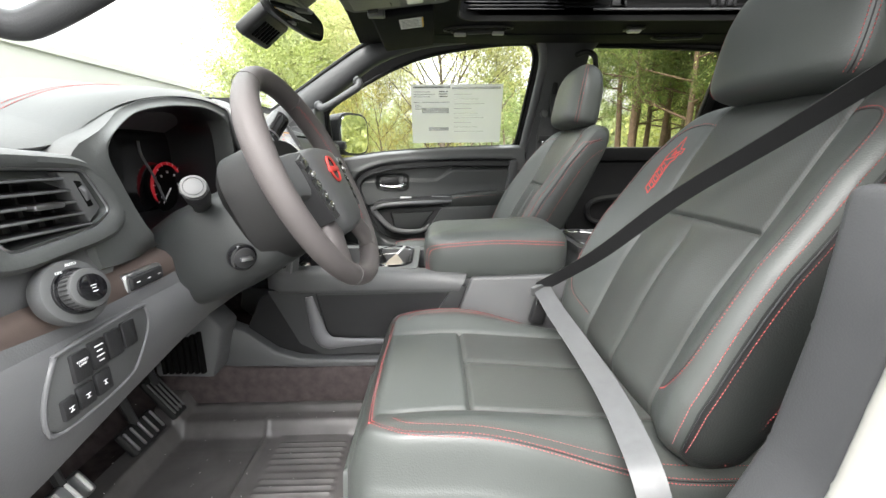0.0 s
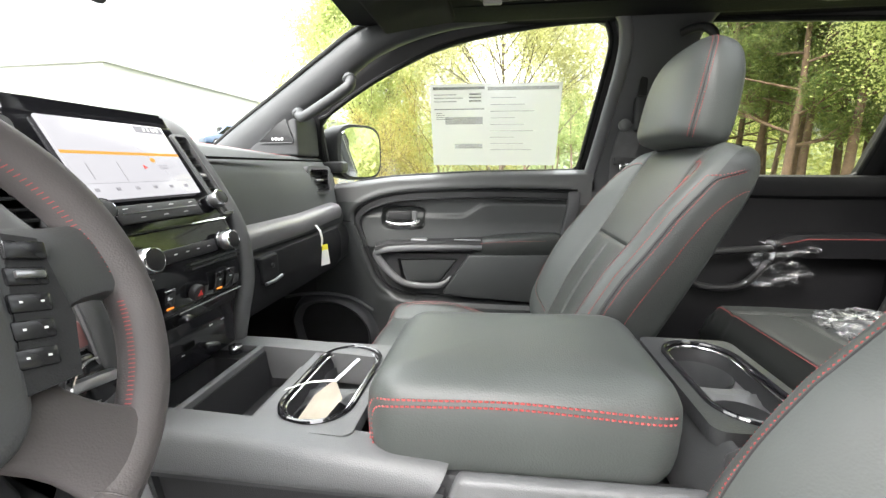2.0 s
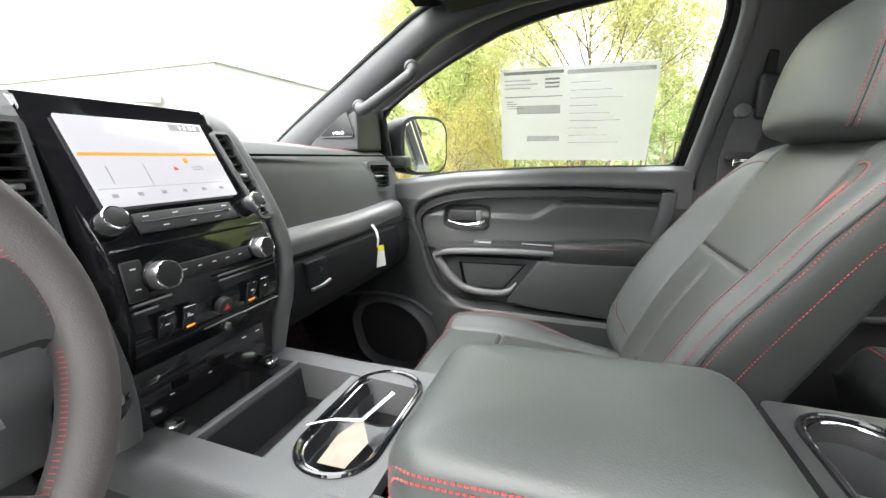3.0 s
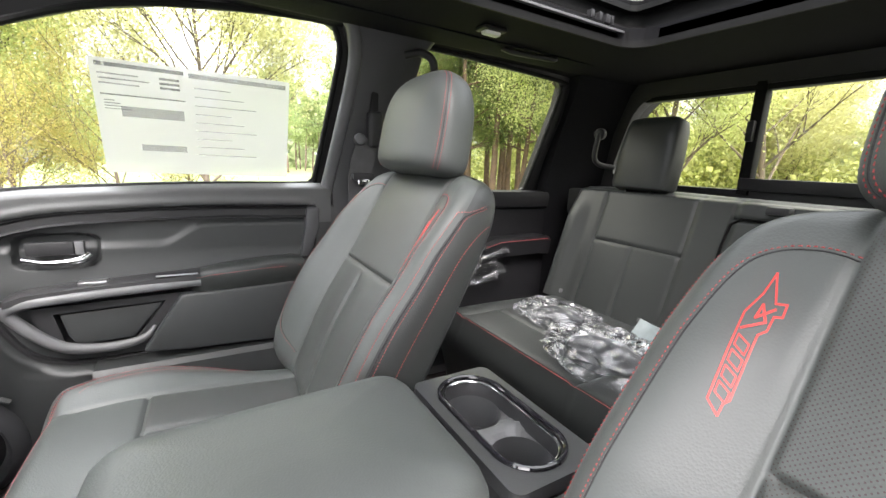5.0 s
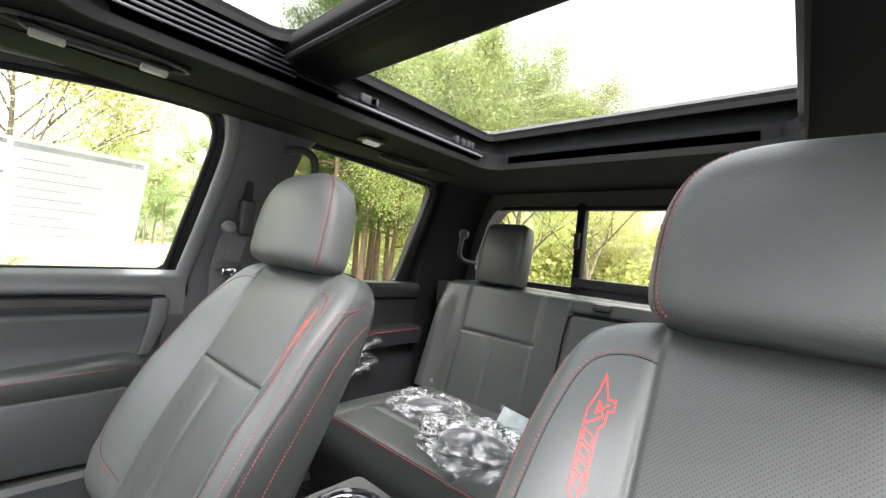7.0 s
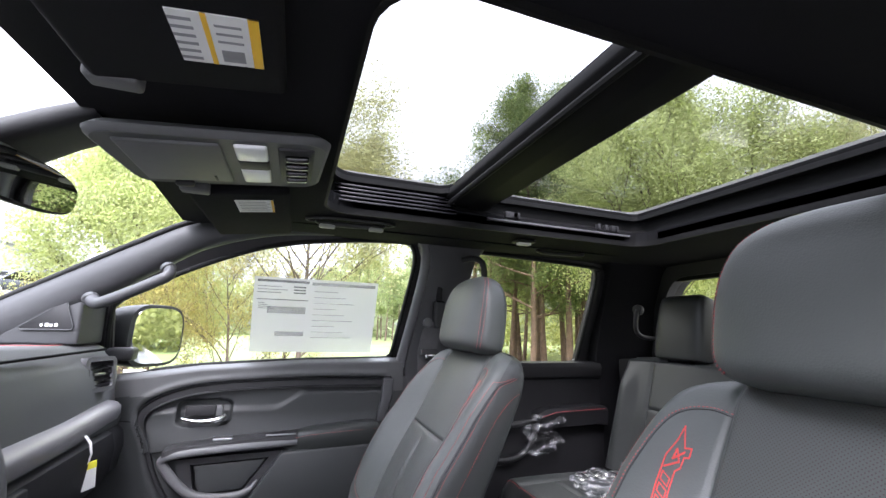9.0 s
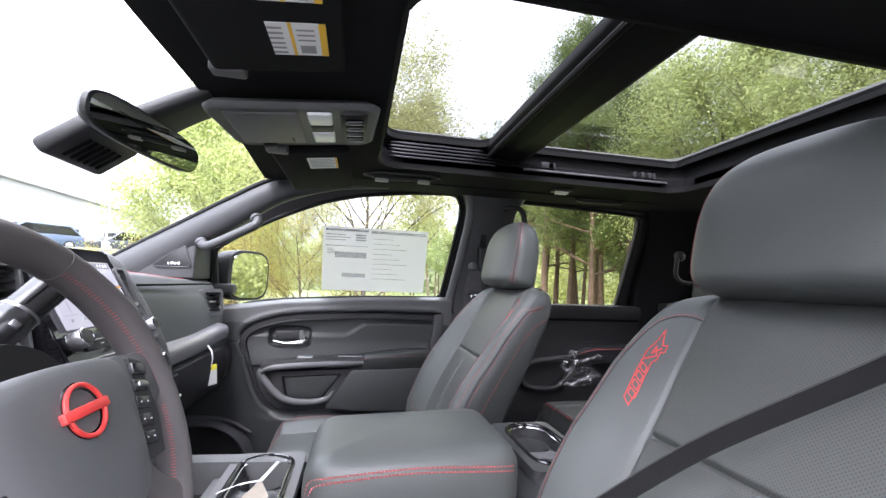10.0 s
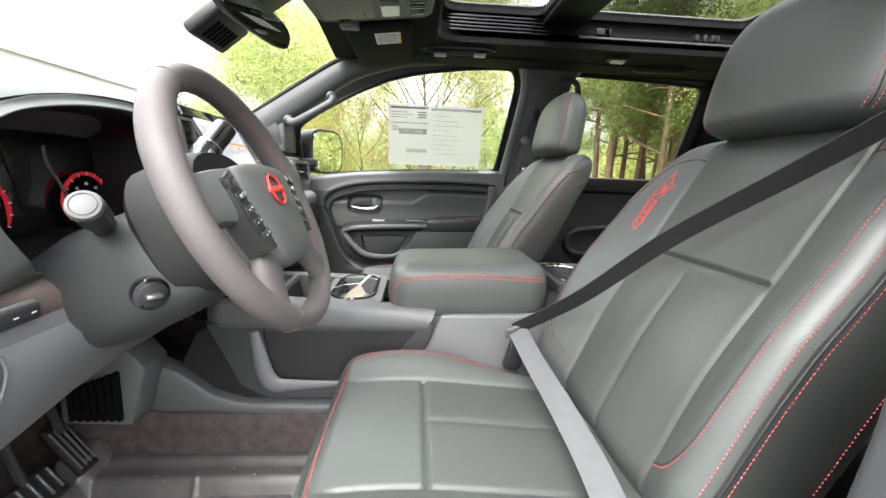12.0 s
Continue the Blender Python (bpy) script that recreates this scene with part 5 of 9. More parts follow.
# steering column and wheel
TW = radians(25)
wn_ = Vector((math.cos(TW), 0, math.sin(TW)))
wu_ = Vector((-math.sin(TW), 0, math.cos(TW)))
HUB = Vector((-0.218, -0.434, 0.707))
COL = Vector((-0.225, -0.420, 0.712))
col = thing("steering_column", "dark grey steering column cover with ignition lock", "steering column", (-0.36, -0.42, 0.6))
CC = col.location
rings = []
for k, (d, a, b) in enumerate(((-0.34, 0.085, 0.07), (-0.25, 0.098, 0.085), (-0.17, 0.10, 0.082), (-0.115, 0.092, 0.075), (-0.095, 0.075, 0.062))):
    rings.append(lens_ring(COL + wn_ * d - wu_ * 0.035, a, b, (0, 1, 0), wu_, 28, 3))
sub_at("shroud", loft(rings), DOOR, col, CC)
rings = [lens_ring(COL + wn_ * d - wu_ * 0.01, a, a * 0.95, (0, 1, 0), wu_, 28, 2.6) for d, a in ((-0.150, 0.090), (-0.135, 0.104), (-0.075, 0.104), (-0.052, 0.094))]
sub_at("hub_cover", loft(rings), RUBBER, col, CC)
lock = Vector((-0.342, -0.523, 0.587))
ln = Vector((0.72, -0.60, -0.1)).normalized()
sub_at("lock_ring", disc(lock, ln, 0.021, 0.016, 28, 0.003), GLOSS, col, CC)
sub_at("lock_face", disc(lock + ln * 0.006, ln, 0.016, 0.010, 28, 0.002), PLASTIC, col, CC)
sub_at("lock_slot", box((-0.009, -0.003, 0.0), (0.009, 0.003, 0.008), 0.002, m=facing(lock + ln * 0.01, ln)), SATIN, col, CC)
stalk = thing("wiper_stalk", "dark grey round-ended column stalk", "stalk", (-0.36, -0.53, 0.67))
T = stalk.location
p0, p1 = Vector((-0.425, -0.450, 0.640)), Vector((-0.378, -0.560, 0.695))
sub_at("arm", tube([p0, p0.lerp(p1, 0.55), p0.lerp(p1, 0.7), p1], [0.0175, 0.0130, 0.0170, 0.0180], 20), PLASTIC, stalk, T)
sub_at("cap", disc(p1, p1 - p0, 0.0172, 0.012, 28, 0.003), DASH, stalk, T)
cap_m = facing(p1 + (p1 - p0).normalized() * 0.0062, p1 - p0)
sub_at("cap_ring", tube([cap_m @ Vector((0.0125 * math.cos(a), 0.0125 * math.sin(a), 0)) for a in [2 * math.pi * i / 28 for i in range(28)]], 0.0006, 5, True), PLASTIC, stalk, T)

wheel = thing("steering_wheel", "leather three-spoke steering wheel with red stitching and red emblem", "steering wheel", HUB)


def wp(u, v, d=0.0):
    """A place on the wheel: across, up along its face, out of its face."""
    return HUB + Vector((0, u, 0)) + wu_ * v + wn_ * d


RW, RT = 0.179, 0.0165
path = [wp(RW * math.sin(a) + 0.004, RW * 0.985 * math.cos(a), -0.028) for a in [2 * math.pi * i / 96 for i in range(96)]]
rad = []
for i in range(96):
    a = (360 * i / 96 + 180) % 360 - 180
    rad.append(RT * (1.0 + 0.12 * bump1(abs(a), 62, 22)))
sub_at("rim", tube(path, rad, 20, True, flat=1.12), WHEEL_LEATHER, wheel, HUB)
th = bmesh.new()
for a0, a1 in ((30, 92), (100, 150), (-92, -28), (-150, -100)):
    P, N_ = [], []
    for i in range(41):
        a = radians(a0 + (a1 - a0) * i / 40)
        c = wp(RW * math.sin(a) + 0.004, RW * 0.985 * math.cos(a), -0.028)
        inn = (wp(0.004, 0, -0.028) - c).normalized()
        nn = (inn * 0.9 + wn_ * 0.45).normalized()
        P.append(c + nn * RT * 1.12 + 0.0 * inn)
        N_.append(nn)
    for i in range(40):
        p = P[i].lerp(P[i + 1], 0.5)
        d = N_[i].cross(P[i + 1] - P[i]).normalized()
        e = (P[i + 1] - P[i]).normalized() * 0.0005
        v = [th.verts.new(q) for q in (p - d * 0.0024 - e * 1.5, p - d * 0.0024, p + d * 0.0024 + e * 1.5, p + d * 0.0024)]
        th.faces.new(v)
sub_at("stitching", th, RED, wheel, HUB, "red cross stitches round the inside of the rim")
for a in (30, -30, 152, -152):
    c = radians(a)
    cc = wp(RW * math.sin(c) + 0.004, RW * 0.985 * math.cos(c), -0.028)
    inn = (wp(0.004, 0, -0.028) - cc).normalized()
    sub_at("rim_seam", tube([cc + (inn * math.cos(q) + wn_ * math.sin(q)) * RT * 1.13 for q in [2 * math.pi * i / 24 for i in range(24)]], 0.0006, 5, True), WHEEL_LEATHER, wheel, HUB)
# airbag pad
pad = [(-0.090, 0.026), (-0.080, 0.040), (-0.05, 0.047), (0.0, 0.049), (0.05, 0.047), (0.080, 0.040), (0.090, 0.026), (0.088, 0.000), (0.078, -0.045), (0.066, -0.080), (0.045, -0.094), (0.0, -0.097), (-0.045, -0.094), (-0.066, -0.080), (-0.078, -0.045), (-0.088, 0.000)]
pad = [(p.x, p.y) for p in smooth_path([(a, b, 0) for a, b in pad], 4, True)]
rings = [[wp(a * k, b * k, d) for a, b in pad] for k, d in ((1.0, -0.055), (1.03, -0.03), (1.02, -0.014), (0.98, -0.005), (0.90, 0.000), (0.7, 0.003), (0.3, 0.004), (0.05, 0.004))]
sub_at("airbag_pad", loft(rings), DASH, wheel, HUB)
for s in (-1, 1):
    # level spoke with its button cluster
    rings = []
    for f, top, low, d in ((0.060, 0.046, -0.036, -0.014), (0.090, 0.045, -0.034, -0.013), (0.112, 0.044, -0.026, -0.016), (0.135, 0.042, -0.020, -0.021), (0.158, 0.043, -0.020, -0.026), (0.178, 0.052, -0.028, -0.030)):
        mid, h = (top + low) / 2, (top - low) / 2
        rings.append([wp(s * f + 0.002, mid + h * c, d + 0.012 * e) for c, e in ((0.95, -1.2), (1, -0.4), (0.92, 0.3), (0.7, 0.65), (0.3, 0.75), (-0.3, 0.75), (-0.7, 0.65), (-0.92, 0.3), (-1, -0.4), (-0.95, -1.2))])
    sub_at("spoke", loft(rings), DASH, wheel, HUB)
    pod = [(0.101, 0.036), (0.119, 0.029), (0.115, -0.030), (0.100, -0.068), (0.066, -0.066), (0.080, -0.030)]
    own = loft([[wp(s * a, b, d) for a, b in pod] for d in (-0.03, -0.0035)])
    sub_at("button_pod", own, PLASTIC, wheel, HUB)
    for k in range(5):
        c = wp(s * (0.1075 - 0.0062 * k), 0.022 - 0.0172 * k, -0.0035)
        m = facing(c, wn_, wu_) @ pose(0, 0, 0, 0, 0, s * -14)
        key = box((-0.0118, -0.0066, -0.006), (0.0118, 0.0066, 0.0020 if k else 0.0034), 0.0022, m=m)
        sub_at("button", key, KEY_BLACK, wheel, HUB)
        if k == 1:
            sub_at("rocker", box((-0.0085, -0.0028, 0.0018), (0.0085, 0.0028, 0.0055), 0.0018, m=m), SATIN, wheel, HUB, "satin silver rocker")
        elif k:
            for x0, w in ((-0.0068, 0.0018), (0.0046, 0.0020)):
                sub_at("marking", box((x0, -0.0006, 0.0021), (x0 + w, 0.0007, 0.0024), m=m), WHITE_MARK, wheel, HUB)
    # lower spoke, wrapped in leather, curving into the rim
    rings = []
    for f in range(9):
        q = f / 8
        u = s * (0.052 + 0.064 * q)
        v = -0.055 - 0.085 * q
        w = 0.026 + 0.016 * abs(2 * q - 1) ** 2
        ax = Vector((0, 1, 0)) * s * 0.8 + wu_ * 0.55
        rings.append(lens_ring(wp(u, v, -0.026), w, 0.013, ax.normalized(), wn_, 18, 2.6))
    sub_at("lower_spoke", loft(rings), WHEEL_LEATHER, wheel, HUB)
# emblem: ring and bar
em = wp(0, 0.006, 0.005)
ring = [em + Vector((0, 0.0215 * math.sin(a), 0)) + wu_ * 0.0215 * math.cos(a) for a in [2 * math.pi * i / 40 for i in range(40)]]
sub_at("emblem_base", tube([p - wn_ * 0.0022 for p in ring], 0.0036, 8, True, flat=0.6), GLOSS, wheel, HUB, "black backing ring")
sub_at("emblem_ring", tube([p + wn_ * 0.001 for p in ring], 0.0020, 8, True), RED_PAINT, wheel, HUB, "red ring emblem")
sub_at("emblem_bar", box((-0.0275, -0.0044, -0.002), (0.0275, 0.0044, 0.0035), 0.0015, m=facing(em, wn_, wu_)), RED_PAINT, wheel, HUB)
for k, w in ((0, 0.018), (1, 0.026)):
    sub_at("airbag_mark", box((-w / 2, -0.002, 0), (w / 2, 0.002, 0.0006), m=facing(wp(0.035, -0.035 - 0.009 * k, 0.0022), wn_, wu_)), PLASTIC_GREY, wheel, HUB)

# gear selector behind the wheel
gs = thing("gear_selector", "column gear lever with a chrome and black grip", "gear lever", (-0.36, -0.34, 0.70))
G = gs.location
g0, g1 = Vector((-0.401, -0.318, 0.722)), Vector((-0.366, -0.236, 0.815))
gd = g1 - g0
out = Vector((0.75, -0.55, 0.1)).normalized()
sub_at("boot", tube([g0 - gd * 0.35, g0, g0 + gd * 0.22, g0 + gd * 0.30], [0.022, 0.020, 0.0175, 0.0165], 18), PLASTIC, gs, G)
sub_at("collar", tube([g0 + gd * 0.26, g0 + gd * 0.30, g0 + gd * 0.46, g0 + gd * 0.58, g0 + gd * 0.60], [0.0165, 0.0205, 0.0222, 0.0212, 0.0195], 22), KEY_BLACK, gs, G)
sub_at("collar_band", tube([g0 + gd * 0.575, g0 + gd * 0.60], 0.0216, 22), SATIN, gs, G, "thin satin band")
sub_at("grip", tube([g0 + gd * 0.58, g0 + gd * 0.66, g0 + gd * 0.90, g0 + gd * 0.985, g1, g1 + gd * 0.008], [0.0195, 0.0198, 0.0200, 0.0192, 0.0165, 0.008], 24), KEY_BLACK, gs, G)
side = gd.normalized().cross(out).normalized()
for k in (-1, 1):
    lo, hi = (g0 + gd * f + out * 0.0182 + side * 0.0085 * k for f in (0.64, 0.93))
    sub_at("grip_groove", tube([lo, hi], 0.0011, 6), DARK_GAP, gs, G)
sub_at("release_button", box((-0.005, -0.004, 0.0), (0.005, 0.004, 0.0035), 0.0015, m=facing(g0 + gd * 0.46 + out * 0.0205, out, gd)), SATIN, gs, G)

# ---- centre stack ----
stack = thing("centre_stack", "gloss black centre console stack with screen and climate controls", "centre stack", (-0.45, 0, 0.43))
Q = stack.location
FACE = [(-0.505, 0.868), (-0.495, 0.845), (-0.437, 0.745), (-0.392, 0.668), (-0.380, 0.60), (-0.392, 0.545)]
prof = [(-0.64, 0.872)] + FACE + [(-0.425, 0.515), (-0.432, 0.40), (-0.64, 0.40)]
own = loft([[(x - 0.004, y * (1.0 + (z - 0.43) * 0.12), z) for x, z in prof] for y in (-0.121, 0.121)])
bmesh.ops.bevel(own, geom=own.edges[:], offset=0.005, segments=2, affect="EDGES", clamp_overlap=True)
sub_at("housing", own, GLOSS, stack, Q)


def face_at(z):
    """Place and outward direction on the sloping face at height z."""
    for (x0, z0), (x1, z1) in zip(FACE, FACE[1:]):
        if z1 <= z <= z0:
            f = (z0 - z) / (z0 - z1)
            n = Vector((z0 - z1, 0, x1 - x0)).normalized()
            return Vector((x0 + (x1 - x0) * f, 0, z)), n
    return Vector((FACE[-1][0], 0, z)), Vector((1, 0, 0))


def on_face(y, z, lift=0.0):
    p, n = face_at(z)
    up = Vector((-n.z, 0, n.x))
    return facing(p + n * lift + Vector((0, y, 0)), n, up)


for s in (-1, 1):
    rail = [(-0.545, 0.158, 0.862), (-0.512, 0.166, 0.835), (-0.455, 0.170, 0.745)] if s > 0 else [(-0.535, -0.168, 0.846), (-0.500, -0.186, 0.836), (-0.478, -0.198, 0.815), (-0.462, -0.198, 0.750)]
    rail = smooth_path(rail + [(-0.408, s * 0.162, 0.66), (-0.392, s * 0.148, 0.58), (-0.40, s * 0.136, 0.51), (-0.415, s * 0.13, 0.43)], 6)
    sub_at("side_rail", tube(rail, 0.015, 10, up=(0, 1, 0), flat=1.0), DASH, stack, Q, "dark grey side rail")
    sub_at("rail_line", tube([p + Vector((0.004, s * 0.0145, 0.004)) for p in rail], 0.0024, 6), FRAME_GREY, stack, Q, "thin pale trim line")
    v = round_vent("air_vent", (-0.458, 0.1395, 0.762) if s > 0 else (-0.470, -0.160, 0.764), (0.86, 0.10, 0.50) if s > 0 else (0.97, -0.05, 0.24), 0.0215 if s > 0 else 0.027, 0.082 if s > 0 else 0.074, 10, "tall narrow louvred air vent beside the screen", 0, PLASTIC_GREY)
scr = sub_at("screen", box((-0.098, -0.062, -0.003), (0.098, 0.062, 0.0015), 0.001, m=on_face(0, 0.79, 0.002)), material("screen_map", (0.03, 0.03, 0.03), 0.15, emit=((0.74, 0.75, 0.80), 0.155)), stack, Q, "lit navigation map screen")
ORANGE = material("screen_orange", (0.1, 0.05, 0.01), 0.3, emit=((0.9, 0.45, 0.05), 0.13))
GREYLINE = material("screen_grey", (0.05, 0.05, 0.05), 0.3, emit=((0.45, 0.45, 0.5), 0.12))
mS = on_face(0, 0.79, 0.0036)


def screen_bar(name, x0, y0, x1, y1, mat):
    own = box((x0, y0, 0), (x1, y1, 0.0006 if mat is PAPER else 0.0004), m=Matrix.Translation(-Q) @ mS)
    part(name, own, mat, scr)


screen_bar("map_road", -0.097, 0.006, 0.097, 0.0105, ORANGE)
screen_bar("map_road", -0.075, -0.032, -0.0735, -0.008, GREYLINE)
screen_bar("map_road", -0.028, -0.036, -0.0268, -0.006, GREYLINE)
screen_bar("map_line", -0.097, -0.039, 0.097, -0.0384, GREYLINE)
for k in range(6):
    screen_bar("icon", -0.085 + 0.031 * k, -0.051, -0.078 + 0.031 * k, -0.046, GREYLINE)
screen_bar("status_bar", 0.040, 0.048, 0.093, 0.059, GREYLINE)
for k, w in enumerate((0.0035, 0.0035, 0.0055, 0.0055)):
    screen_bar("clock_bar", 0.056 + 0.008 * k, 0.0505, 0.056 + 0.008 * k + w, 0.0565, PAPER)
own = bmesh.new()
vs = [own.verts.new(Matrix.Translation(-Q) @ mS @ Vector(p)) for p in ((0.012, -0.018, 0.0007), (0.020, -0.0155, 0.0007), (0.013, -0.010, 0.0007))]
own.faces.new(vs)
part("map_arrow", own, RED_PAINT, scr)
part("map_place", disc((Matrix.Translation(-Q) @ mS @ Vector((0.037, -0.002, 0.0004))), face_at(0.79)[1], 0.004, 0.0006, 16), ORANGE, scr)
for k in range(2):
    screen_bar("map_text", 0.042, -0.013 - 0.004 * k, 0.060, -0.0115 - 0.004 * k, GREYLINE)


def dial(y, z, r, label):
    k = thing("control_knob", label, "knob", face_at(z)[0] + Vector((0, y, 0)))
    n = face_at(z)[1]
    c = Vector(k.location)
    sub_at("skirt", disc(c + n * 0.004, n, r * 1.12, 0.008, 36, 0.002), GLOSS, k, c)
    sub_at("grip", disc(c + n * 0.014, n, r, 0.022, 40, 0.003), SATIN, k, c)
    sub_at("rim", tube([c + n * 0.0252 + (Matrix.Rotation(a, 3, n) @ n.orthogonal().normalized()) * r * 0.93 for a in [2 * math.pi * i / 36 for i in range(36)]], 0.0012, 6, True), CHROME, k, c)
    sub_at("cap", disc(c + n * 0.0245, n, r * 0.86, 0.004, 36, 0.001), PLASTIC, k, c)
    return k


dial(-0.108, 0.717, 0.0145, "black and chrome round audio knob")
dial(0.108, 0.717, 0.013, "black and chrome round audio knob")
dial(-0.082, 0.655, 0.0170, "black and chrome temperature knob marked AUTO")
dial(0.082, 0.655, 0.0155, "black and chrome temperature knob")
sub_at("audio_keys", box((-0.075, -0.014, -0.002), (0.075, 0.014, 0.003), 0.002, m=on_face(0.0, 0.715)), PLASTIC, stack, Q)
sub_at("key_line", box((-0.068, -0.0008, 0.003), (0.068, 0.0008, 0.0037), m=on_face(0.0, 0.716)), SATIN, stack, Q)
for k in range(7):
    sub_at("marking", box((-0.004, -0.0005, 0.003), (0.004, 0.0005, 0.0034), m=on_face(-0.06 + 0.02 * k, 0.709 if k % 2 else 0.722)), WHITE_MARK, stack, Q)
sub_at("climate_keys", box((-0.060, -0.010, -0.002), (0.068, 0.010, 0.003), 0.002, m=on_face(0.0, 0.652)), PLASTIC, stack, Q)
for k in range(5):
    sub_at("marking", box((-0.003, -0.0007, 0.003), (0.003, 0.0007, 0.0034), m=on_face(-0.045 + 0.023 * k, 0.653)), WHITE_MARK, stack, Q)
sub_at("defrost_keys", box((-0.012, -0.024, -0.002), (0.012, 0.024, 0.003), 0.003, m=on_face(-0.107, 0.655)), PLASTIC, stack, Q)
for z in (0.668, 0.645):
    sub_at("marking", box((-0.0032, -0.0008, 0.003), (0.0032, 0.0008, 0.0034), m=on_face(-0.107, z)), WHITE_MARK, stack, Q)
for y0, y1, z in ((-0.118, 0.118, 0.690), (0.0, 0.119, 0.632), (0.0, 0.119, 0.625), (-0.118, -0.07, 0.628), (-0.118, -0.09, 0.62), (-0.03, 0.118, 0.565)):
    sub_at("bright_line", box((y0, -0.0013, 0.0), (y1, 0.0013, 0.003), m=on_face(0, z)), CHROME, stack, Q, "thin bright trim line")
for y in (-0.085, -0.052, 0.055, 0.082):
    sub_at("button", box((-0.0105, -0.017, -0.002), (0.0105, 0.017, 0.0035), 0.002, m=on_face(y, 0.592)), GLOSS, stack, Q)
    sub_at("marking", box((-0.003, 0.003, 0.0033), (0.003, 0.0045, 0.0040), m=on_face(y, 0.592)), WHITE_MARK, stack, Q)
    if y in (-0.052, 0.055):
        sub_at("lamp", box((-0.006, -0.0125, 0.0033), (0.006, -0.0105, 0.0043), m=on_face(y, 0.592)), material("amber_lamp", (0.9, 0.25, 0.02), 0.4, emit=((1.0, 0.25, 0.02), 0.25)), stack, Q, "lit amber indicator")
words("marking", "P", 0.008, Matrix.Translation(-Q) @ on_face(-0.056, 0.597, 0.0040), WHITE_MARK, stack)
hz = face_at(0.590)
sub_at("hazard_button", disc(hz[0] + Vector((0, 0, 0)) + hz[1] * 0.004, hz[1], 0.0125, 0.012, 28, 0.003), PLASTIC, stack, Q)
own = bmesh.new()
mm = on_face(0, 0.590, 0.0108)
own.faces.new([own.verts.new(mm @ Vector(p)) for p in ((-0.006, -0.004, 0), (0.006, -0.004, 0), (0, 0.006, 0))])
sub_at("hazard_mark", own, RED_PAINT, stack, Q)
# ports below
sub_at("port_panel", box((-0.435, -0.118, 0.455), (-0.405, 0.118, 0.54), 0.006), GLOSS, stack, Q)
for y in (-0.06, 0.0):
    sub_at("usb_port", box((-0.41, y - 0.012, 0.492), (-0.402, y + 0.012, 0.504), 0.002), DARK_GAP, stack, Q)
    sub_at("port_marks", box((-0.4055, y - 0.016, 0.4862), (-0.4043, y - 0.010, 0.4872)), WHITE_MARK, stack, Q)
for y in (0.055, 0.085):
    sub_at("switch_mark", box((-0.4055, y - 0.004, 0.511), (-0.4043, y + 0.004, 0.5125)), WHITE_MARK, stack, Q)
# round socket and dial near the driver's knee, plug by the glove box
dr = thing("drive_mode_knob", "round black drive mode knob with a bright rim", "knob", (-0.40, -0.165, 0.53))
R_ = Vector(dr.location)
sub_at("ring", disc(R_, (0.95, -0.3, 0.1), 0.034, 0.02, 36, 0.004), GLOSS, dr, R_)
sub_at("rim", tube([R_ + Vector((0.012, 0.027 * math.sin(a), 0.027 * math.cos(a))) for a in [2 * math.pi * i / 36 for i in range(36)]], 0.002, 6, True), CHROME, dr, R_)
sub_at("grip", box((-0.024, -0.007, 0.0), (0.024, 0.007, 0.022), 0.004, m=facing(R_, (0.95, -0.3, 0.1))), SATIN, dr, R_)
sb_ = thing("start_button", "round reddish engine start button beside the column", "button", (-0.405, -0.167, 0.588))
SB_ = Vector(sb_.location)
sub_at("ring", disc(SB_, (0.95, -0.2, 0.1), 0.021, 0.016, 32, 0.003), PLASTIC_GREY, sb_, SB_)
sub_at("cap", disc(SB_ + Vector((0.007, -0.001, 0)), (0.95, -0.2, 0.1), 0.016, 0.008, 32, 0.003), material("start_cap", (0.20, 0.09, 0.085), 0.35, bump=0.05, bump_scale=300, vary=0.1, vary_scale=40), sb_, SB_, "reddish start button cap")
pl = thing("power_socket", "small round dark socket cover beside the glove box", "socket", (-0.425, 0.185, 0.56))
sub_at("cover", disc(Vector((-0.435, 0.188, 0.572)), (1, 0.1, 0), 0.014, 0.016, 24, 0.003), PLASTIC_GREY, pl, pl.location)
sub_at("flap", box((-0.445, 0.176, 0.515), (-0.422, 0.205, 0.545), 0.006, 3), PLASTIC, pl, pl.location)
gb = thing("glove_box", "dark grey glove box lid with its latch", "glove box", (-0.44, 0.48, 0.44))
GB = Vector(gb.location)
own = loft([[(-0.462, y, 0.588), (-0.446, y, 0.582), (-0.436, y, 0.545), (-0.440, y, 0.485), (-0.458, y, 0.452), (-0.50, y, 0.445), (-0.50, y, 0.588)] for y in (0.215, 0.22, 0.50, 0.735, 0.74)])
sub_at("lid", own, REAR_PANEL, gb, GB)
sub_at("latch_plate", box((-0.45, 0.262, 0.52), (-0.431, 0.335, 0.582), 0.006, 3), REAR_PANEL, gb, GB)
sub_at("latch_lock", disc(Vector((-0.430, 0.305, 0.557)), (1, 0, 0), 0.006, 0.006, 16, 0.001), PLASTIC, gb, GB)
sub_at("latch_lip", tube([(-0.425, 0.265, 0.523), (-0.422, 0.30, 0.524), (-0.425, 0.333, 0.527)], 0.004, 8), SATIN, gb, GB)
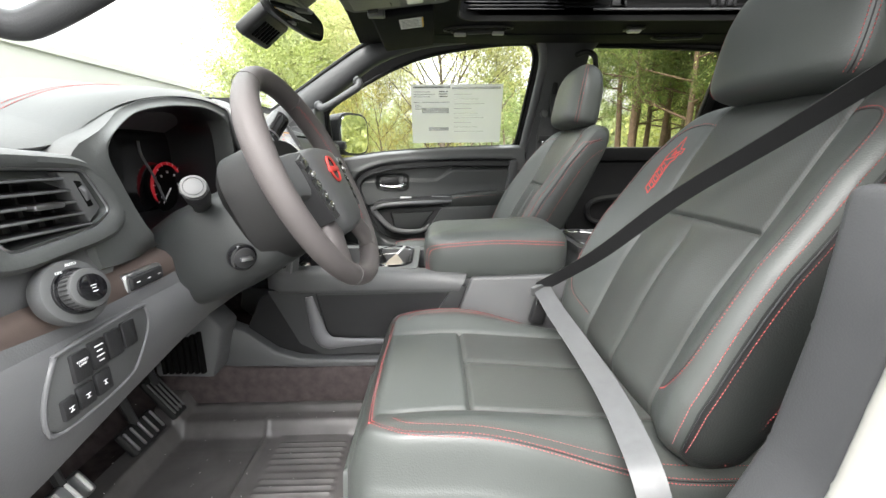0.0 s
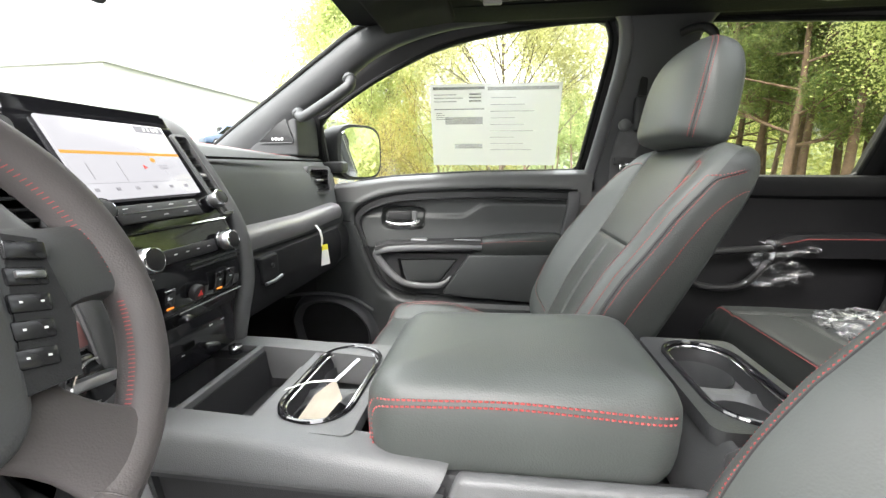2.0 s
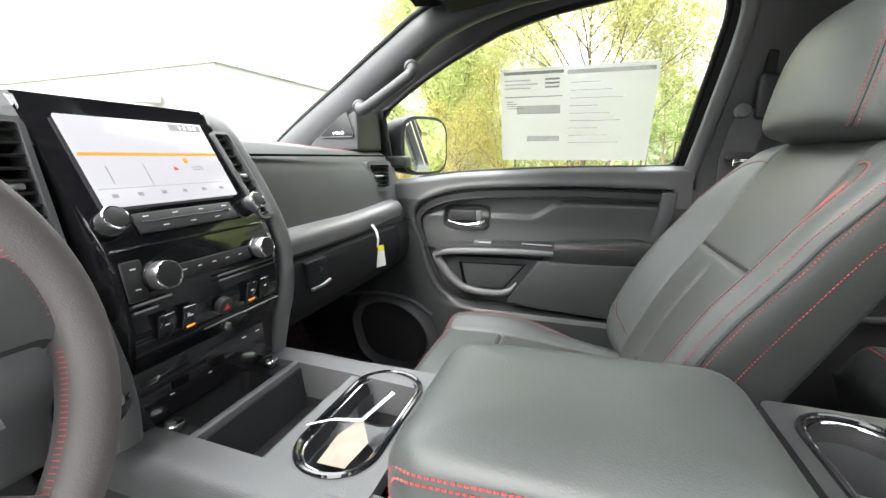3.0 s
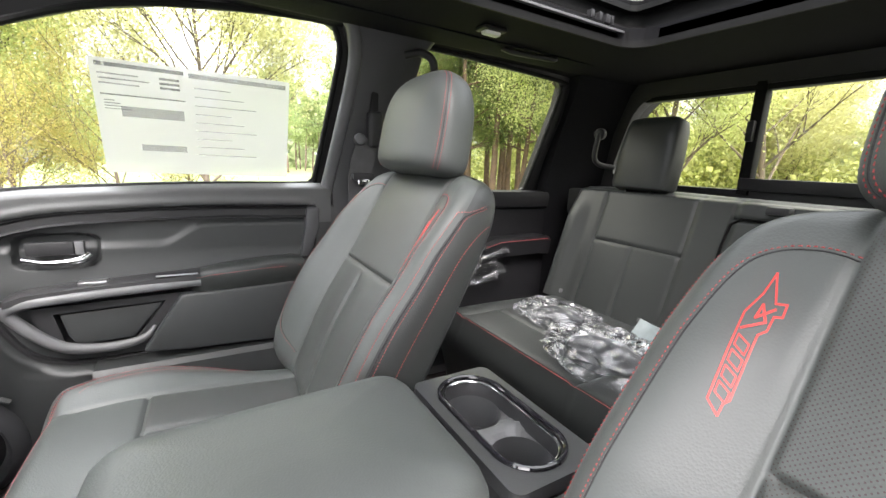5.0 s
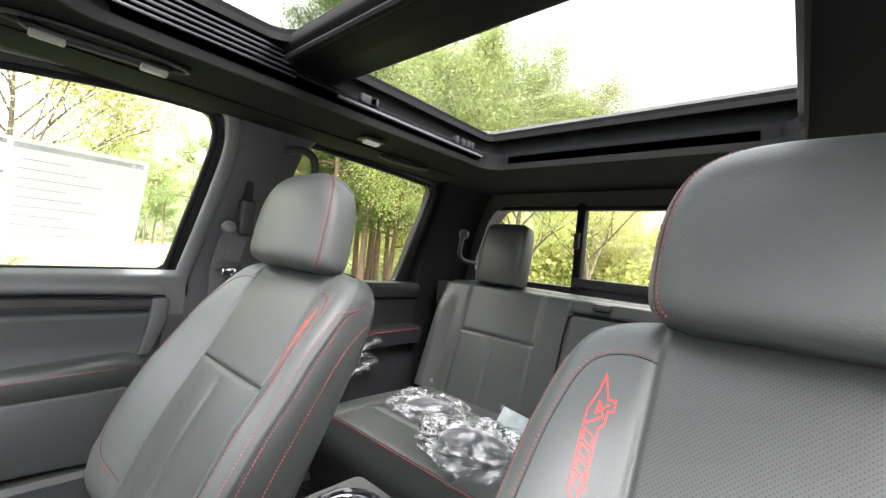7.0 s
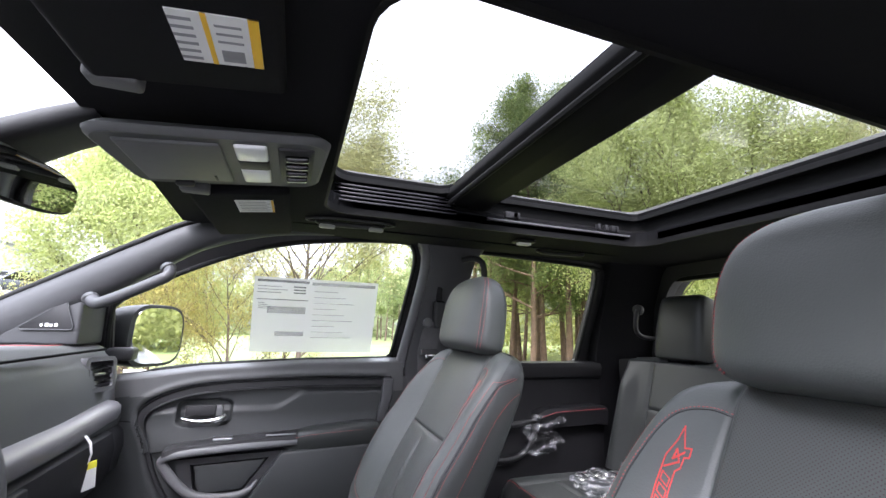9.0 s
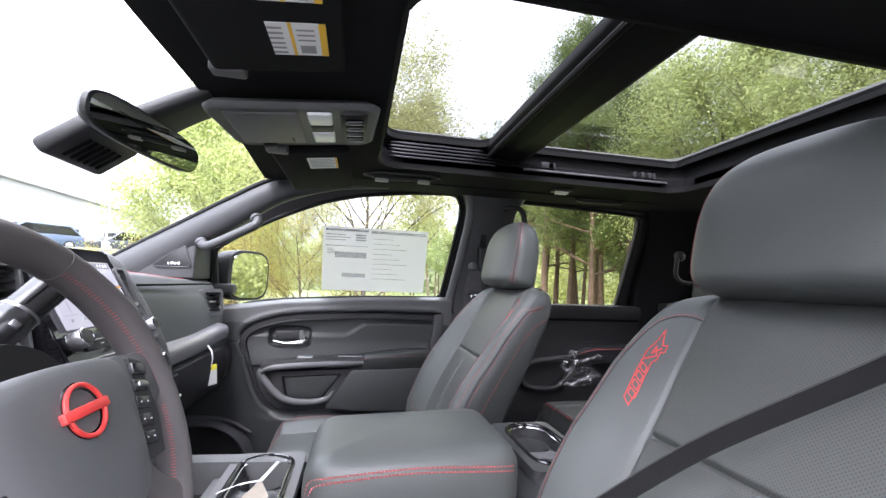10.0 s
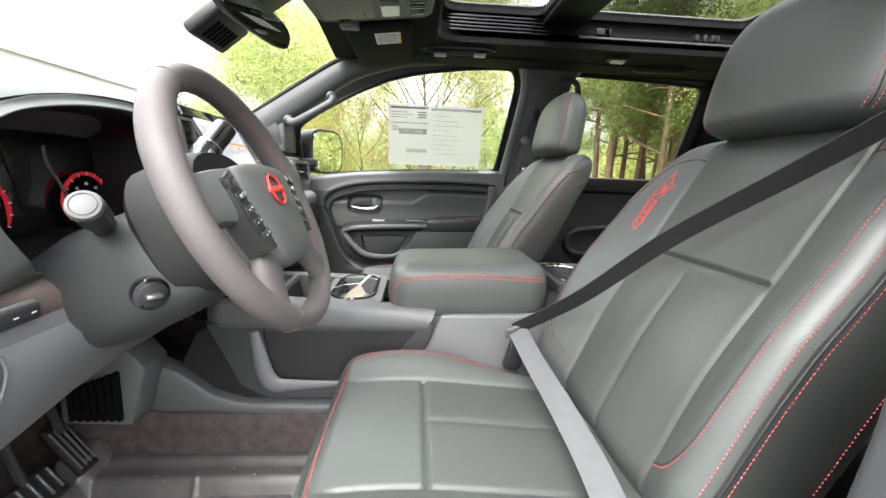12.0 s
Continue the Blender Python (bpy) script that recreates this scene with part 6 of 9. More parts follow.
# hang tag
tg = thing("paper_tag", "yellow and white paper tag hanging from the glove box edge", "tag", (-0.45, 0.60, 0.60))
TG = Vector(tg.location)
sub_at("strap", loft([[(-0.450, 0.577, 0.612), (-0.450, 0.591, 0.612)], [(-0.438, 0.579, 0.594), (-0.438, 0.593, 0.594)], [(-0.434, 0.582, 0.570), (-0.434, 0.595, 0.570)], [(-0.437, 0.582, 0.545), (-0.437, 0.594, 0.545)]], False, False), PAPER, tg, TG)
sub_at("card", box((-0.001, -0.022, -0.036), (0.001, 0.022, 0.010), m=Matrix.Translation((-0.438, 0.588, 0.524)) @ pose(0, 0, 0, 6, 0, -38)), PAPER, tg, TG)
sub_at("band", box((-0.0015, -0.0222, 0.010), (0.0015, 0.0222, 0.026), m=Matrix.Translation((-0.438, 0.588, 0.524)) @ pose(0, 0, 0, 6, 0, -38)), YELLOW2, tg, TG)

# ---- centre console ----
con = thing("centre_console", "dark grey floor console with open bins and cup holders", "console", (0, 0, 0.05))
N0 = Vector(con.location)
# side panels with a framed pocket
for s in (-1, 1):
    own = prism([(-0.60, 0.05), (0.48, 0.05), (0.48, 0.42), (0.30, 0.43), (-0.42, 0.42), (-0.50, 0.38), (-0.56, 0.25)], "y", min(s * 0.118, s * 0.138), max(s * 0.118, s * 0.138), 0.006)
    sub_at("side_panel", own, PLASTIC, con, N0)
    frame_out = [(-0.47, 0.405), (0.03, 0.41), (-0.03, 0.235), (-0.34, 0.228), (-0.40, 0.26)]
    frame_in = [(-0.350, 0.391), (-0.012, 0.393), (-0.038, 0.352), (-0.085, 0.272), (-0.312, 0.268), (-0.332, 0.285)]
    own = ring_sheet(frame_out, frame_in, (-0.2, 0.33), lambda a, b: (a, s * 0.150, b), lambda a, b: (a, s * 0.132, b), n=48)
    sub_at("pocket_frame", own, CONSOLE, con, N0, "dark satin pocket frame")
    lip = smooth_path([(-0.368, s * 0.151, 0.388), (-0.356, s * 0.152, 0.33), (-0.346, s * 0.152, 0.288), (-0.326, s * 0.152, 0.264), (-0.28, s * 0.151, 0.262), (-0.15, s * 0.150, 0.265)], 6)
    sub_at("pocket_edge", tube(lip, [interp(i / (len(lip) - 1), [(0, 0.010), (0.3, 0.019), (0.55, 0.021), (0.8, 0.013), (1, 0.005)]) for i in range(len(lip))], 12, up=(0, 1, 0), flat=0.45), FRAME_GREY, con, N0, "satin pocket edge")
    sub_at("pocket", prism(frame_in, "y", min(s * 0.134, s * 0.141), max(s * 0.134, s * 0.141)), PLASTIC, con, N0)
    rings = []
    for x, top in ((-0.475, 0.450), (-0.44, 0.456), (-0.33, 0.457), (-0.22, 0.454), (-0.12, 0.449), (-0.04, 0.444), (0.012, 0.440), (0.024, 0.438)):
        lean = 0.52 * step(x, -0.12, 0.012)
        tuck = 0.84 if x < -0.46 else 1.0
        rings.append([(x + (z - 0.42) * lean, s * y * tuck, z) for y, z in ((0.10, top - 0.001), (0.136, top), (0.146, top - 0.004), (0.1515, top - 0.013), (0.1545, 0.422), (0.1545, 0.408), (0.152, 0.399), (0.146, 0.3935), (0.10, 0.3935))])
    sub_at("upper_strip", loft(rings), PLASTIC_GREY, con, N0, "smooth grey strip along the console edge")
    own = prism([(0.035, 0.05), (0.44, 0.05), (0.44, 0.41), (0.40, 0.44), (0.045, 0.432), (-0.005, 0.30), (-0.02, 0.2)], "y", min(s * 0.13, s * 0.152), max(s * 0.13, s * 0.152), 0.008, 3)
    sub_at("rear_panel", own, PLASTIC_GREY, con, N0)
    skirt = [(-0.66, 0.36), (-0.60, 0.33), (-0.53, 0.30), (-0.46, 0.245), (-0.40, 0.225), (-0.34, 0.222), (0.12, 0.215), (0.12, 0.198), (-0.36, 0.198), (-0.50, 0.205), (-0.62, 0.205), (-0.68, 0.26)]
    sub_at("skirt", prism(skirt, "y", min(s * 0.12, s * 0.168), max(s * 0.12, s * 0.168), 0.007, 3), PLASTIC_GREY, con, N0)


def deck_hole(bm, o, i, c, z, drop, taper=0.85):
    """A rim between o and i and a tapered well below."""
    ring_sheet(o, i, c, lambda a, b: (a, b, z), lambda a, b: (a, b, z - 0.01), bm=bm, n=40)
    j = [(c[0] + (a - c[0]) * taper, c[1] + (b - c[1]) * taper) for a, b in i]
    loft([[(a, b, z - 0.002) for a, b in i], [(a, b, z - drop) for a, b in j], [(c[0] + (a - c[0]) * 0.05, c[1] + (b - c[1]) * 0.05, z - drop) for a, b in j]], True, False, bm=bm)


own = bmesh.new()
own_b = bmesh.new()
deck_hole(own, [(-0.45, -0.13), (-0.345, -0.13), (-0.345, 0.13), (-0.45, 0.13)], rounded(-0.425, -0.07, -0.352, 0.07, 0.01), (-0.39, 0.0), 0.442, 0.05)
deck_hole(own_b, [(-0.345, -0.14), (-0.228, -0.14), (-0.228, 0.14), (-0.345, 0.14)], rounded(-0.335, -0.105, -0.24, 0.115, 0.012), (-0.29, 0.005), 0.446, 0.07)
sub_at("bin", own, PLASTIC, con, N0, "open storage bin")
sub_at("bin", own_b, PLASTIC, con, N0, "open storage bin")
sub_at("divider", box((-0.352, -0.12, 0.43), (-0.338, 0.12, 0.456), 0.004), PLASTIC_GREY, con, N0)
for y in (-0.088, 0.09):
    k = Vector((-0.388, y, 0.452))
    b = sub_at("cap_screw", disc(k, (0, 0, 1), 0.0125, 0.016, 24, 0.004), CHROME, con, N0, "round chrome fastener")
sub_at("slide_cover", box((-0.262, -0.10, 0.385), (-0.24, 0.085, 0.43), 0.004), PLASTIC_GREY, con, N0)


def cup_tray(name, c, half_x, half_y, r, z, mat, wells, label):
    t = thing(name, label, "cup holder", (c[0], c[1], z - 0.08))
    L = Vector(t.location)
    o = rounded(c[0] - half_x - 0.02, c[1] - half_y - 0.018, c[0] + half_x + 0.02, c[1] + half_y + 0.018, 0.015)
    i = rounded(c[0] - half_x, c[1] - half_y, c[0] + half_x, c[1] + half_y, r, 10)
    sub_at("plate", ring_sheet(o, i, c, lambda a, b: (a, b, z), lambda a, b: (a, b, z - 0.02), n=60), mat, t, L)
    i2 = rounded(c[0] - half_x + 0.007, c[1] - half_y + 0.007, c[0] + half_x - 0.007, c[1] + half_y - 0.007, r - 0.006, 10)
    sub_at("rim", tube([(a, b, z + 0.001) for a, b in i], 0.004, 8, True), GLOSS, t, L, "gloss black rim")
    sub_at("rim_line", tube([(a, b, z - 0.003) for a, b in i2], 0.0022, 8, True), CHROME, t, L, "bright inner rim")
    own = loft([[(a, b, z - 0.002) for a, b in i], [(a, b, z - 0.02) for a, b in i2], [(a, b, z - 0.032) for a, b in i2]], True, False)
    sub_at("throat", own, PLASTIC, t, L)
    # two round wells in a floor
    for w in wells:
        ring = [(w[0] + w[2] * math.cos(a), w[1] + w[2] * math.sin(a)) for a in [2 * math.pi * q / 32 for q in range(32)]]
        own = loft([[(a, b, z - 0.026) for a, b in ring], [(w[0] + (a - w[0]) * 0.9, w[1] + (b - w[1]) * 0.9, z - 0.078) for a, b in ring], [(w[0] + (a - w[0]) * 0.02, w[1] + (b - w[1]) * 0.02, z - 0.078) for a, b in ring]], True, False)
        sub_at("well", own, CONSOLE, t, L)
    lo, hi = wells[0], wells[1]
    for k, (w, y0, y1) in enumerate(((lo, c[1] - half_y - 0.002, c[1]), (hi, c[1], c[1] + half_y + 0.002))):
        ring = [(w[0] + w[2] * math.cos(a), w[1] + w[2] * math.sin(a)) for a in [2 * math.pi * q / 32 for q in range(32)]]
        own = ring_sheet([(c[0] - half_x, y0), (c[0] + half_x, y0), (c[0] + half_x, y1), (c[0] - half_x, y1)], ring, (w[0], w[1]), lambda a, b: (a, b, z - 0.030 if abs(b - c[1]) > 0.012 else z - 0.022), lambda a, b: (a, b, z - 0.04))
        sub_at("well_floor", own, PLASTIC_GREY, t, L)
    return t


cup_tray("front_cup_holder", (-0.165, 0.015), 0.052, 0.115, 0.05, 0.450, PLASTIC_GREY, ((-0.165, -0.045, 0.040), (-0.165, 0.075, 0.043)), "double cup holder with gloss black rim in the console")
cup_tray("rear_cup_holder", (0.398, 0.012), 0.052, 0.112, 0.05, 0.498, CONSOLE, ((0.398, -0.045, 0.041), (0.398, 0.07, 0.043)), "double cup holder with gloss black rim behind the armrest")
# body of the console round the cup holders
sub_at("bin_body", box((-0.43, -0.118, 0.06), (0.46, 0.118, 0.36), 0.01), PLASTIC, con, N0)
own = prism([(0.315, 0.44), (0.335, 0.485), (0.345, 0.49), (0.345, 0.40), (0.30, 0.40)], "y", -0.14, 0.14, 0.004)
prism([(0.452, 0.49), (0.485, 0.47), (0.495, 0.40), (0.45, 0.40)], "y", -0.14, 0.14, 0.006, bm=own)
sub_at("rear_shoulder", own, CONSOLE, con, N0)
for s in (-1, 1):
    sub_at("rear_cheek", prism([(0.32, 0.40), (0.33, 0.482), (0.345, 0.492), (0.455, 0.492), (0.485, 0.47), (0.495, 0.40)], "y", min(s * 0.128, s * 0.15), max(s * 0.128, s * 0.15), 0.007, 3), CONSOLE, con, N0)
sub_at("rear_face", box((0.45, -0.145, 0.06), (0.495, 0.145, 0.42), 0.012, 3), PLASTIC, con, N0)

# armrest lid
arm = thing("armrest", "padded black leather console lid with red stitching", "armrest", (0.11, 0, 0.43))
A0 = Vector(arm.location)
arm.location.z -= 0.016
rings = []
for k, (z, gx, gy) in enumerate(((0.424, -0.050, -0.040), (0.428, -0.026, -0.022), (0.436, -0.012, -0.010), (0.450, -0.003, -0.003), (0.470, 0.001, 0.0), (0.50, 0.002, 0.001), (0.525, 0.0, 0.0), (0.542, -0.008, -0.008), (0.552, -0.020, -0.020), (0.557, -0.04, -0.04), (0.560, -0.08, -0.07), (0.561, -0.14, -0.115))):
    base = rounded(-0.075 - gx, -0.135 - gy, 0.300 + gx, 0.135 + gy, max(0.008, 0.05 + min(gx, gy)), 8)
    rings.append([(a, b, z + 0.006 * math.sin((a + 0.075) / 0.375 * math.pi) * (1 if z > 0.5 else 0) + (a - 0.11) * 0.03) for a, b in base])
sub_at("pad", loft(rings), LEATHER, arm, A0)
th = bmesh.new()
for dz in (0.0, 0.007):
    for s in (-1, 1):
        P = [(-0.0625, s * 0.1185, 0.452), (-0.0635, s * 0.1175, 0.49), (-0.057, s * 0.1235, 0.513), (-0.035, s * 0.134, 0.5225), (0.0, s * 0.1355, 0.526), (0.11, s * 0.1355, 0.532), (0.25, s * 0.1350, 0.527), (0.285, s * 0.125, 0.523)]
        if dz:
            P = [(-0.0685, s * 0.110, 0.452), (-0.0695, s * 0.109, 0.492), (-0.0625, s * 0.1165, 0.519), (-0.036, s * 0.131, 0.5295), (0.0, s * 0.1335, 0.533), (0.11, s * 0.1340, 0.539), (0.25, s * 0.1330, 0.534), (0.285, s * 0.124, 0.530)]
        P = smooth_path(P, 10)
        stitches([p + Vector((0, s * 0.001, 0.0006)) for p in P], [Vector((-0.8 if p.x < -0.045 else 0, s, 0.3)).normalized() for p in P], w=0.0011, length=0.0042, bm=th)
sub_at("stitching", th, RED, arm, A0, "red contrast thread")
sub_at("base", box((-0.06, -0.125, 0.35), (0.29, 0.125, 0.43), 0.006), PLASTIC, arm, A0)

# paper slip and tags in the cup holder
pp = thing("paper_slip", "crumpled white paper slip and tag in the cup holder", "paper", (-0.165, -0.03, 0.44))
PP = Vector(pp.location)
own = bmesh.new()
vs = [own.verts.new(p) for p in ((-0.192, -0.062, 0.428), (-0.150, -0.066, 0.434), (-0.138, -0.028, 0.444), (-0.156, -0.008, 0.464), (-0.180, -0.032, 0.448))]
own.faces.new(vs[:3] + [vs[4]])
own.faces.new((vs[4], vs[2], vs[3]))
sub_at("tag_card", own, TAN, pp, PP)
sub_at("slip", loft([[(-0.222, -0.04, 0.458), (-0.220, -0.036, 0.459)], [(-0.19, -0.030, 0.466), (-0.187, -0.023, 0.466)], [(-0.15, -0.022, 0.468), (-0.15, -0.016, 0.468)]], False, False), PAPER, pp, PP)
sub_at("key_blade", box((-0.03, -0.004, -0.001), (0.03, 0.004, 0.001), 0.0005, m=Matrix.Translation((-0.15, 0.02, 0.462)) @ pose(0, 0, 0, 0, -20, 60)), SATIN, pp, PP)


# ---- passenger door panel ----
def dist_line(p, pts):
    best = 9
    for a, b in zip(pts, pts[1:]):
        ax, az, bx, bz = *a, *b
        dx, dz = bx - ax, bz - az
        t = max(0, min(1, ((p[0] - ax) * dx + (p[1] - az) * dz) / (dx * dx + dz * dz)))
        best = min(best, math.hypot(p[0] - ax - t * dx, p[1] - az - t * dz))
    return best


SWEEP = [(0.315, 0.712), (0.10, 0.714), (-0.13, 0.706), (-0.28, 0.692), (-0.37, 0.666), (-0.418, 0.632), (-0.425, 0.59), (-0.40, 0.53), (-0.372, 0.44), (-0.335, 0.365), (-0.28, 0.328), (-0.20, 0.315)]
SWEEP = [(p.x, p.y) for p in smooth_path([(a, b, 0) for a, b in SWEEP], 5)]


def inside_sweep(x, z):
    """True on the inner field of the door panel."""
    poly = SWEEP + [(0.34, 0.30), (0.34, 0.71)]
    odd = False
    for (x0, z0), (x1, z1) in zip(poly, poly[1:] + poly[:1]):
        if (z0 > z) != (z1 > z) and x < (x1 - x0) * (z - z0) / (z1 - z0) + x0:
            odd = not odd
    return odd


def sill(x):
    return interp(x, [(-0.55, 0.712), (-0.41, 0.728), (-0.28, 0.745), (0.02, 0.763), (0.36, 0.772)])


def door_y(x, z):
    y = 0.838
    s = sill(x)
    y += 0.03 * step(z, s - 0.016, s + 0.004) ** 2
    d = dist_line((x, z), SWEEP)
    ins = inside_sweep(x, z)
    upper = step(z, 0.50, 0.60)
    if ins:
        y += 0.020 * step(d, 0.0, 0.012) * (0.35 + 0.65 * upper)
        y += 0.006 * bump1(d, 0.008, 0.006)
    else:
        y -= 0.004 * bump1(d, 0.010, 0.008)
    # raised lower shoulder of the insert behind the handle
    if ins and z > 0.5:
        y -= 0.010 * (1 - step(z, 0.605 + 0.05 * step(x, -0.05, 0.06), 0.625 + 0.05 * step(x, -0.05, 0.06)))
    # handle bowl
    ex, ez = (x + 0.247) / 0.078, (z - 0.606) / 0.040
    y += 0.022 * (1 - step(abs(ex) ** 4 + abs(ez) ** 4, 0.55, 1.15))
    # lower map pocket
    y -= 0.025 * (1 - step(z, 0.30, 0.335)) * step(x, -0.36, -0.25)
    return y


door = thing("passenger_door_panel", "dark grey moulded door panel with armrest, pocket and chrome handle", "door panel", (-0.1, 0.84, 0.1))
DP = Vector(door.location)
own = bmesh.new()
NX, NZ = 220, 170
grid = []
for j in range(NZ + 1):
    row = []
    for i in range(NX + 1):
        x = -0.58 + 0.965 * i / NX
        z = 0.08 + (sill(x) + 0.003 - 0.08) * j / NZ
        row.append(own.verts.new((x, door_y(x, z), z)))
    grid.append(row)
for j in range(NZ):
    for i in range(NX):
        f = own.faces.new((grid[j][i], grid[j][i + 1], grid[j + 1][i + 1], grid[j + 1][i]))
        c = f.calc_center_median()
        d = dist_line((c.x, c.z), SWEEP)
        # faces above the sweep take the paler copy, window light painted in
        f.material_index = 1 if not inside_sweep(c.x, c.z) and c.z > 0.66 and c.x > -0.5 else 0
loft([[v.co.copy() for v in grid[0]], [v.co + Vector((0, 0.04, 0)) for v in grid[0]]], False, False, bm=own)
loft([[v.co.copy() for v in grid[NZ]], [v.co + Vector((0, 0.045, -0.004)) for v in grid[NZ]]], False, False, bm=own)
sub_at("panel", own, [DOOR, SILL_LIT], door, DP)
# shadow groove that follows the sweep: its shade is a dark strip put in
line = smooth_path([(a, 0, b) for a, b in ((0.318, 0.690), (0.10, 0.693), (-0.13, 0.688), (-0.27, 0.676), (-0.36, 0.650), (-0.405, 0.617), (-0.412, 0.58), (-0.39, 0.52), (-0.36, 0.44), (-0.322, 0.372), (-0.27, 0.338), (-0.20, 0.327), (0.0, 0.326), (0.30, 0.322))], 6)
rings = []
for i, p in enumerate(line):
    d = (line[min(i + 1, len(line) - 1)] - line[max(i - 1, 0)]).normalized()
    n = Vector((-d.z, 0, d.x))
    w = 0.013 - 0.007 * step(i / len(line), 0.40, 0.60)
    rings.append([(p.x + n.x * w * k, door_y(p.x, p.z) * 0 + 0.838 + dy, p.z + n.z * w * k) for k, dy in ((-1.3, 0.02), (-1.0, -0.001), (-0.6, 0.004), (0.6, 0.004), (1.0, -0.003), (1.3, 0.02))])
sub_at("groove", loft(rings), PLASTIC, door, DP, "black strip standing in for the shadow in the groove")


def seam(pts, r, mat, par, base, name="seam_line", off=0.001, fn=None):
    P = smooth_path([(a, 0, b) for a, b in pts], 6)
    return sub_at(name, tube([(p.x, (fn or door_y)(p.x, p.z) - off, p.z) for p in P], r, 6), mat, par, base)


seam([(-0.56, 0.592), (-0.49, 0.593), (-0.435, 0.590)], 0.0015, DARK_GAP, door, DP)
# handle
lever = smooth_path([(-0.305, 0.838, 0.592), (-0.27, 0.826, 0.586), (-0.23, 0.824, 0.585), (-0.20, 0.827, 0.590), (-0.188, 0.836, 0.598)], 6)
sub_at("door_handle", tube(lever, [0.0050 + 0.0045 * step(i / 24, 0.1, 0.8) for i in range(len(lever))], 12), CHROME, door, DP, "chrome door handle")
sub_at("lock_tab", box((-0.212, 0.828, 0.600), (-0.194, 0.842, 0.632), 0.003), PLASTIC_GREY, door, DP)
sub_at("handle_fill", box((-0.300, 0.84, 0.598), (-0.215, 0.85, 0.63), 0.004), PLASTIC, door, DP)
# pull ring: satin bar that bends round the pocket
pull = smooth_path([(0.035, 0.796, 0.518), (-0.10, 0.792, 0.514), (-0.22, 0.792, 0.508), (-0.300, 0.796, 0.500), (-0.334, 0.803, 0.486), (-0.326, 0.808, 0.462), (-0.288, 0.808, 0.416), (-0.245, 0.806, 0.384), (-0.19, 0.805, 0.373), (-0.13, 0.805, 0.374), (-0.092, 0.807, 0.386), (-0.072, 0.812, 0.410)], 7)
sub_at("pull_bar", tube(pull, [interp(i / (len(pull) - 1), [(0, 0.010), (0.3, 0.0115), (0.5, 0.014), (0.7, 0.013), (0.88, 0.010), (1, 0.004)]) for i in range(len(pull))], 12, up=(0, 1, 0), flat=0.8), PLASTIC_GREY, door, DP, "smooth grey pull bar that bends round the pocket")
own = loft([[(x, 0.845, z + 0.024), (x, 0.805, z + 0.024), (x, 0.792, z + 0.018), (x, 0.790, z + 0.004), (x, 0.845, z)] for x, z in ((-0.335, 0.492), (-0.30, 0.502), (-0.2, 0.510), (-0.05, 0.517), (0.035, 0.522))])
sub_at("switch_ledge", own, PLASTIC, door, DP)
sub_at("window_switch", box((-0.21, 0.80, 0.531), (-0.155, 0.825, 0.540), 0.003), SATIN, door, DP)
sub_at("ledge_line", box((-0.06, 0.793, 0.540), (0.03, 0.80, 0.5435), 0.001), SATIN, door, DP)
pocket_out = [(-0.30, 0.482), (0.02, 0.492), (-0.075, 0.365), (-0.24, 0.358), (-0.285, 0.40)]
pocket_in = [(-0.262, 0.466), (-0.045, 0.474), (-0.115, 0.378), (-0.235, 0.376), (-0.248, 0.40)]
pocket_in2 = [(-0.14 + (a + 0.14) * 0.92, 0.425 + (b - 0.425) * 0.88) for a, b in pocket_in]
sub_at("pocket_surround", ring_sheet(pocket_out, pocket_in, (-0.15, 0.425), lambda a, b: (a, 0.812, b), lambda a, b: (a, 0.85, b), n=48), PLASTIC, door, DP)
sub_at("pocket_insert", prism(pocket_in2, "y", 0.818, 0.83, 0.004), DOOR, door, DP)
# armrest block
rings = []
for x, zt, w in ((-0.005, 0.512, 0.03), (0.03, 0.545, 0.055), (0.08, 0.555, 0.068), (0.2, 0.565, 0.072), (0.27, 0.568, 0.07), (0.295, 0.56, 0.06)):
    rings.append([(x, 0.85, zt), (x, 0.85 - w * 0.85, zt), (x, 0.85 - w, zt - 0.008), (x, 0.85 - w * 1.03, zt - 0.022), (x, 0.85 - w * 0.98, zt - 0.05), (x, 0.85 - w * 0.9, zt - 0.06), (x, 0.85 - w * 0.8, zt - 0.075), (x, 0.85, zt - 0.08)])
sub_at("armrest_pad", loft(rings), LEATHER_SHADED, door, DP)
th = bmesh.new()
P = smooth_path([(0.02, 0.794, 0.527), (0.05, 0.783, 0.536), (0.1, 0.7795, 0.541), (0.2, 0.7755, 0.547), (0.285, 0.782, 0.548)], 8)
stitches(P, [Vector((0, -1, 0.4))] * len(P), bm=th)
sub_at("stitching", th, RED, door, DP, "red contrast thread")
own = prism([(-0.01, 0.492), (0.27, 0.50), (0.275, 0.33), (0.0, 0.34), (-0.10, 0.352)], "y", 0.785, 0.85, 0.008, 3)
sub_at("lower_block", own, DOOR, door, DP)
# vertical trim at the rear edge
sub_at("rear_strip", prism([(0.292, 0.560), (0.318, 0.560), (0.348, 0.640), (0.350, 0.704), (0.312, 0.704), (0.308, 0.64)], "y", 0.828, 0.862, 0.006, 3), PILLAR, door, DP)
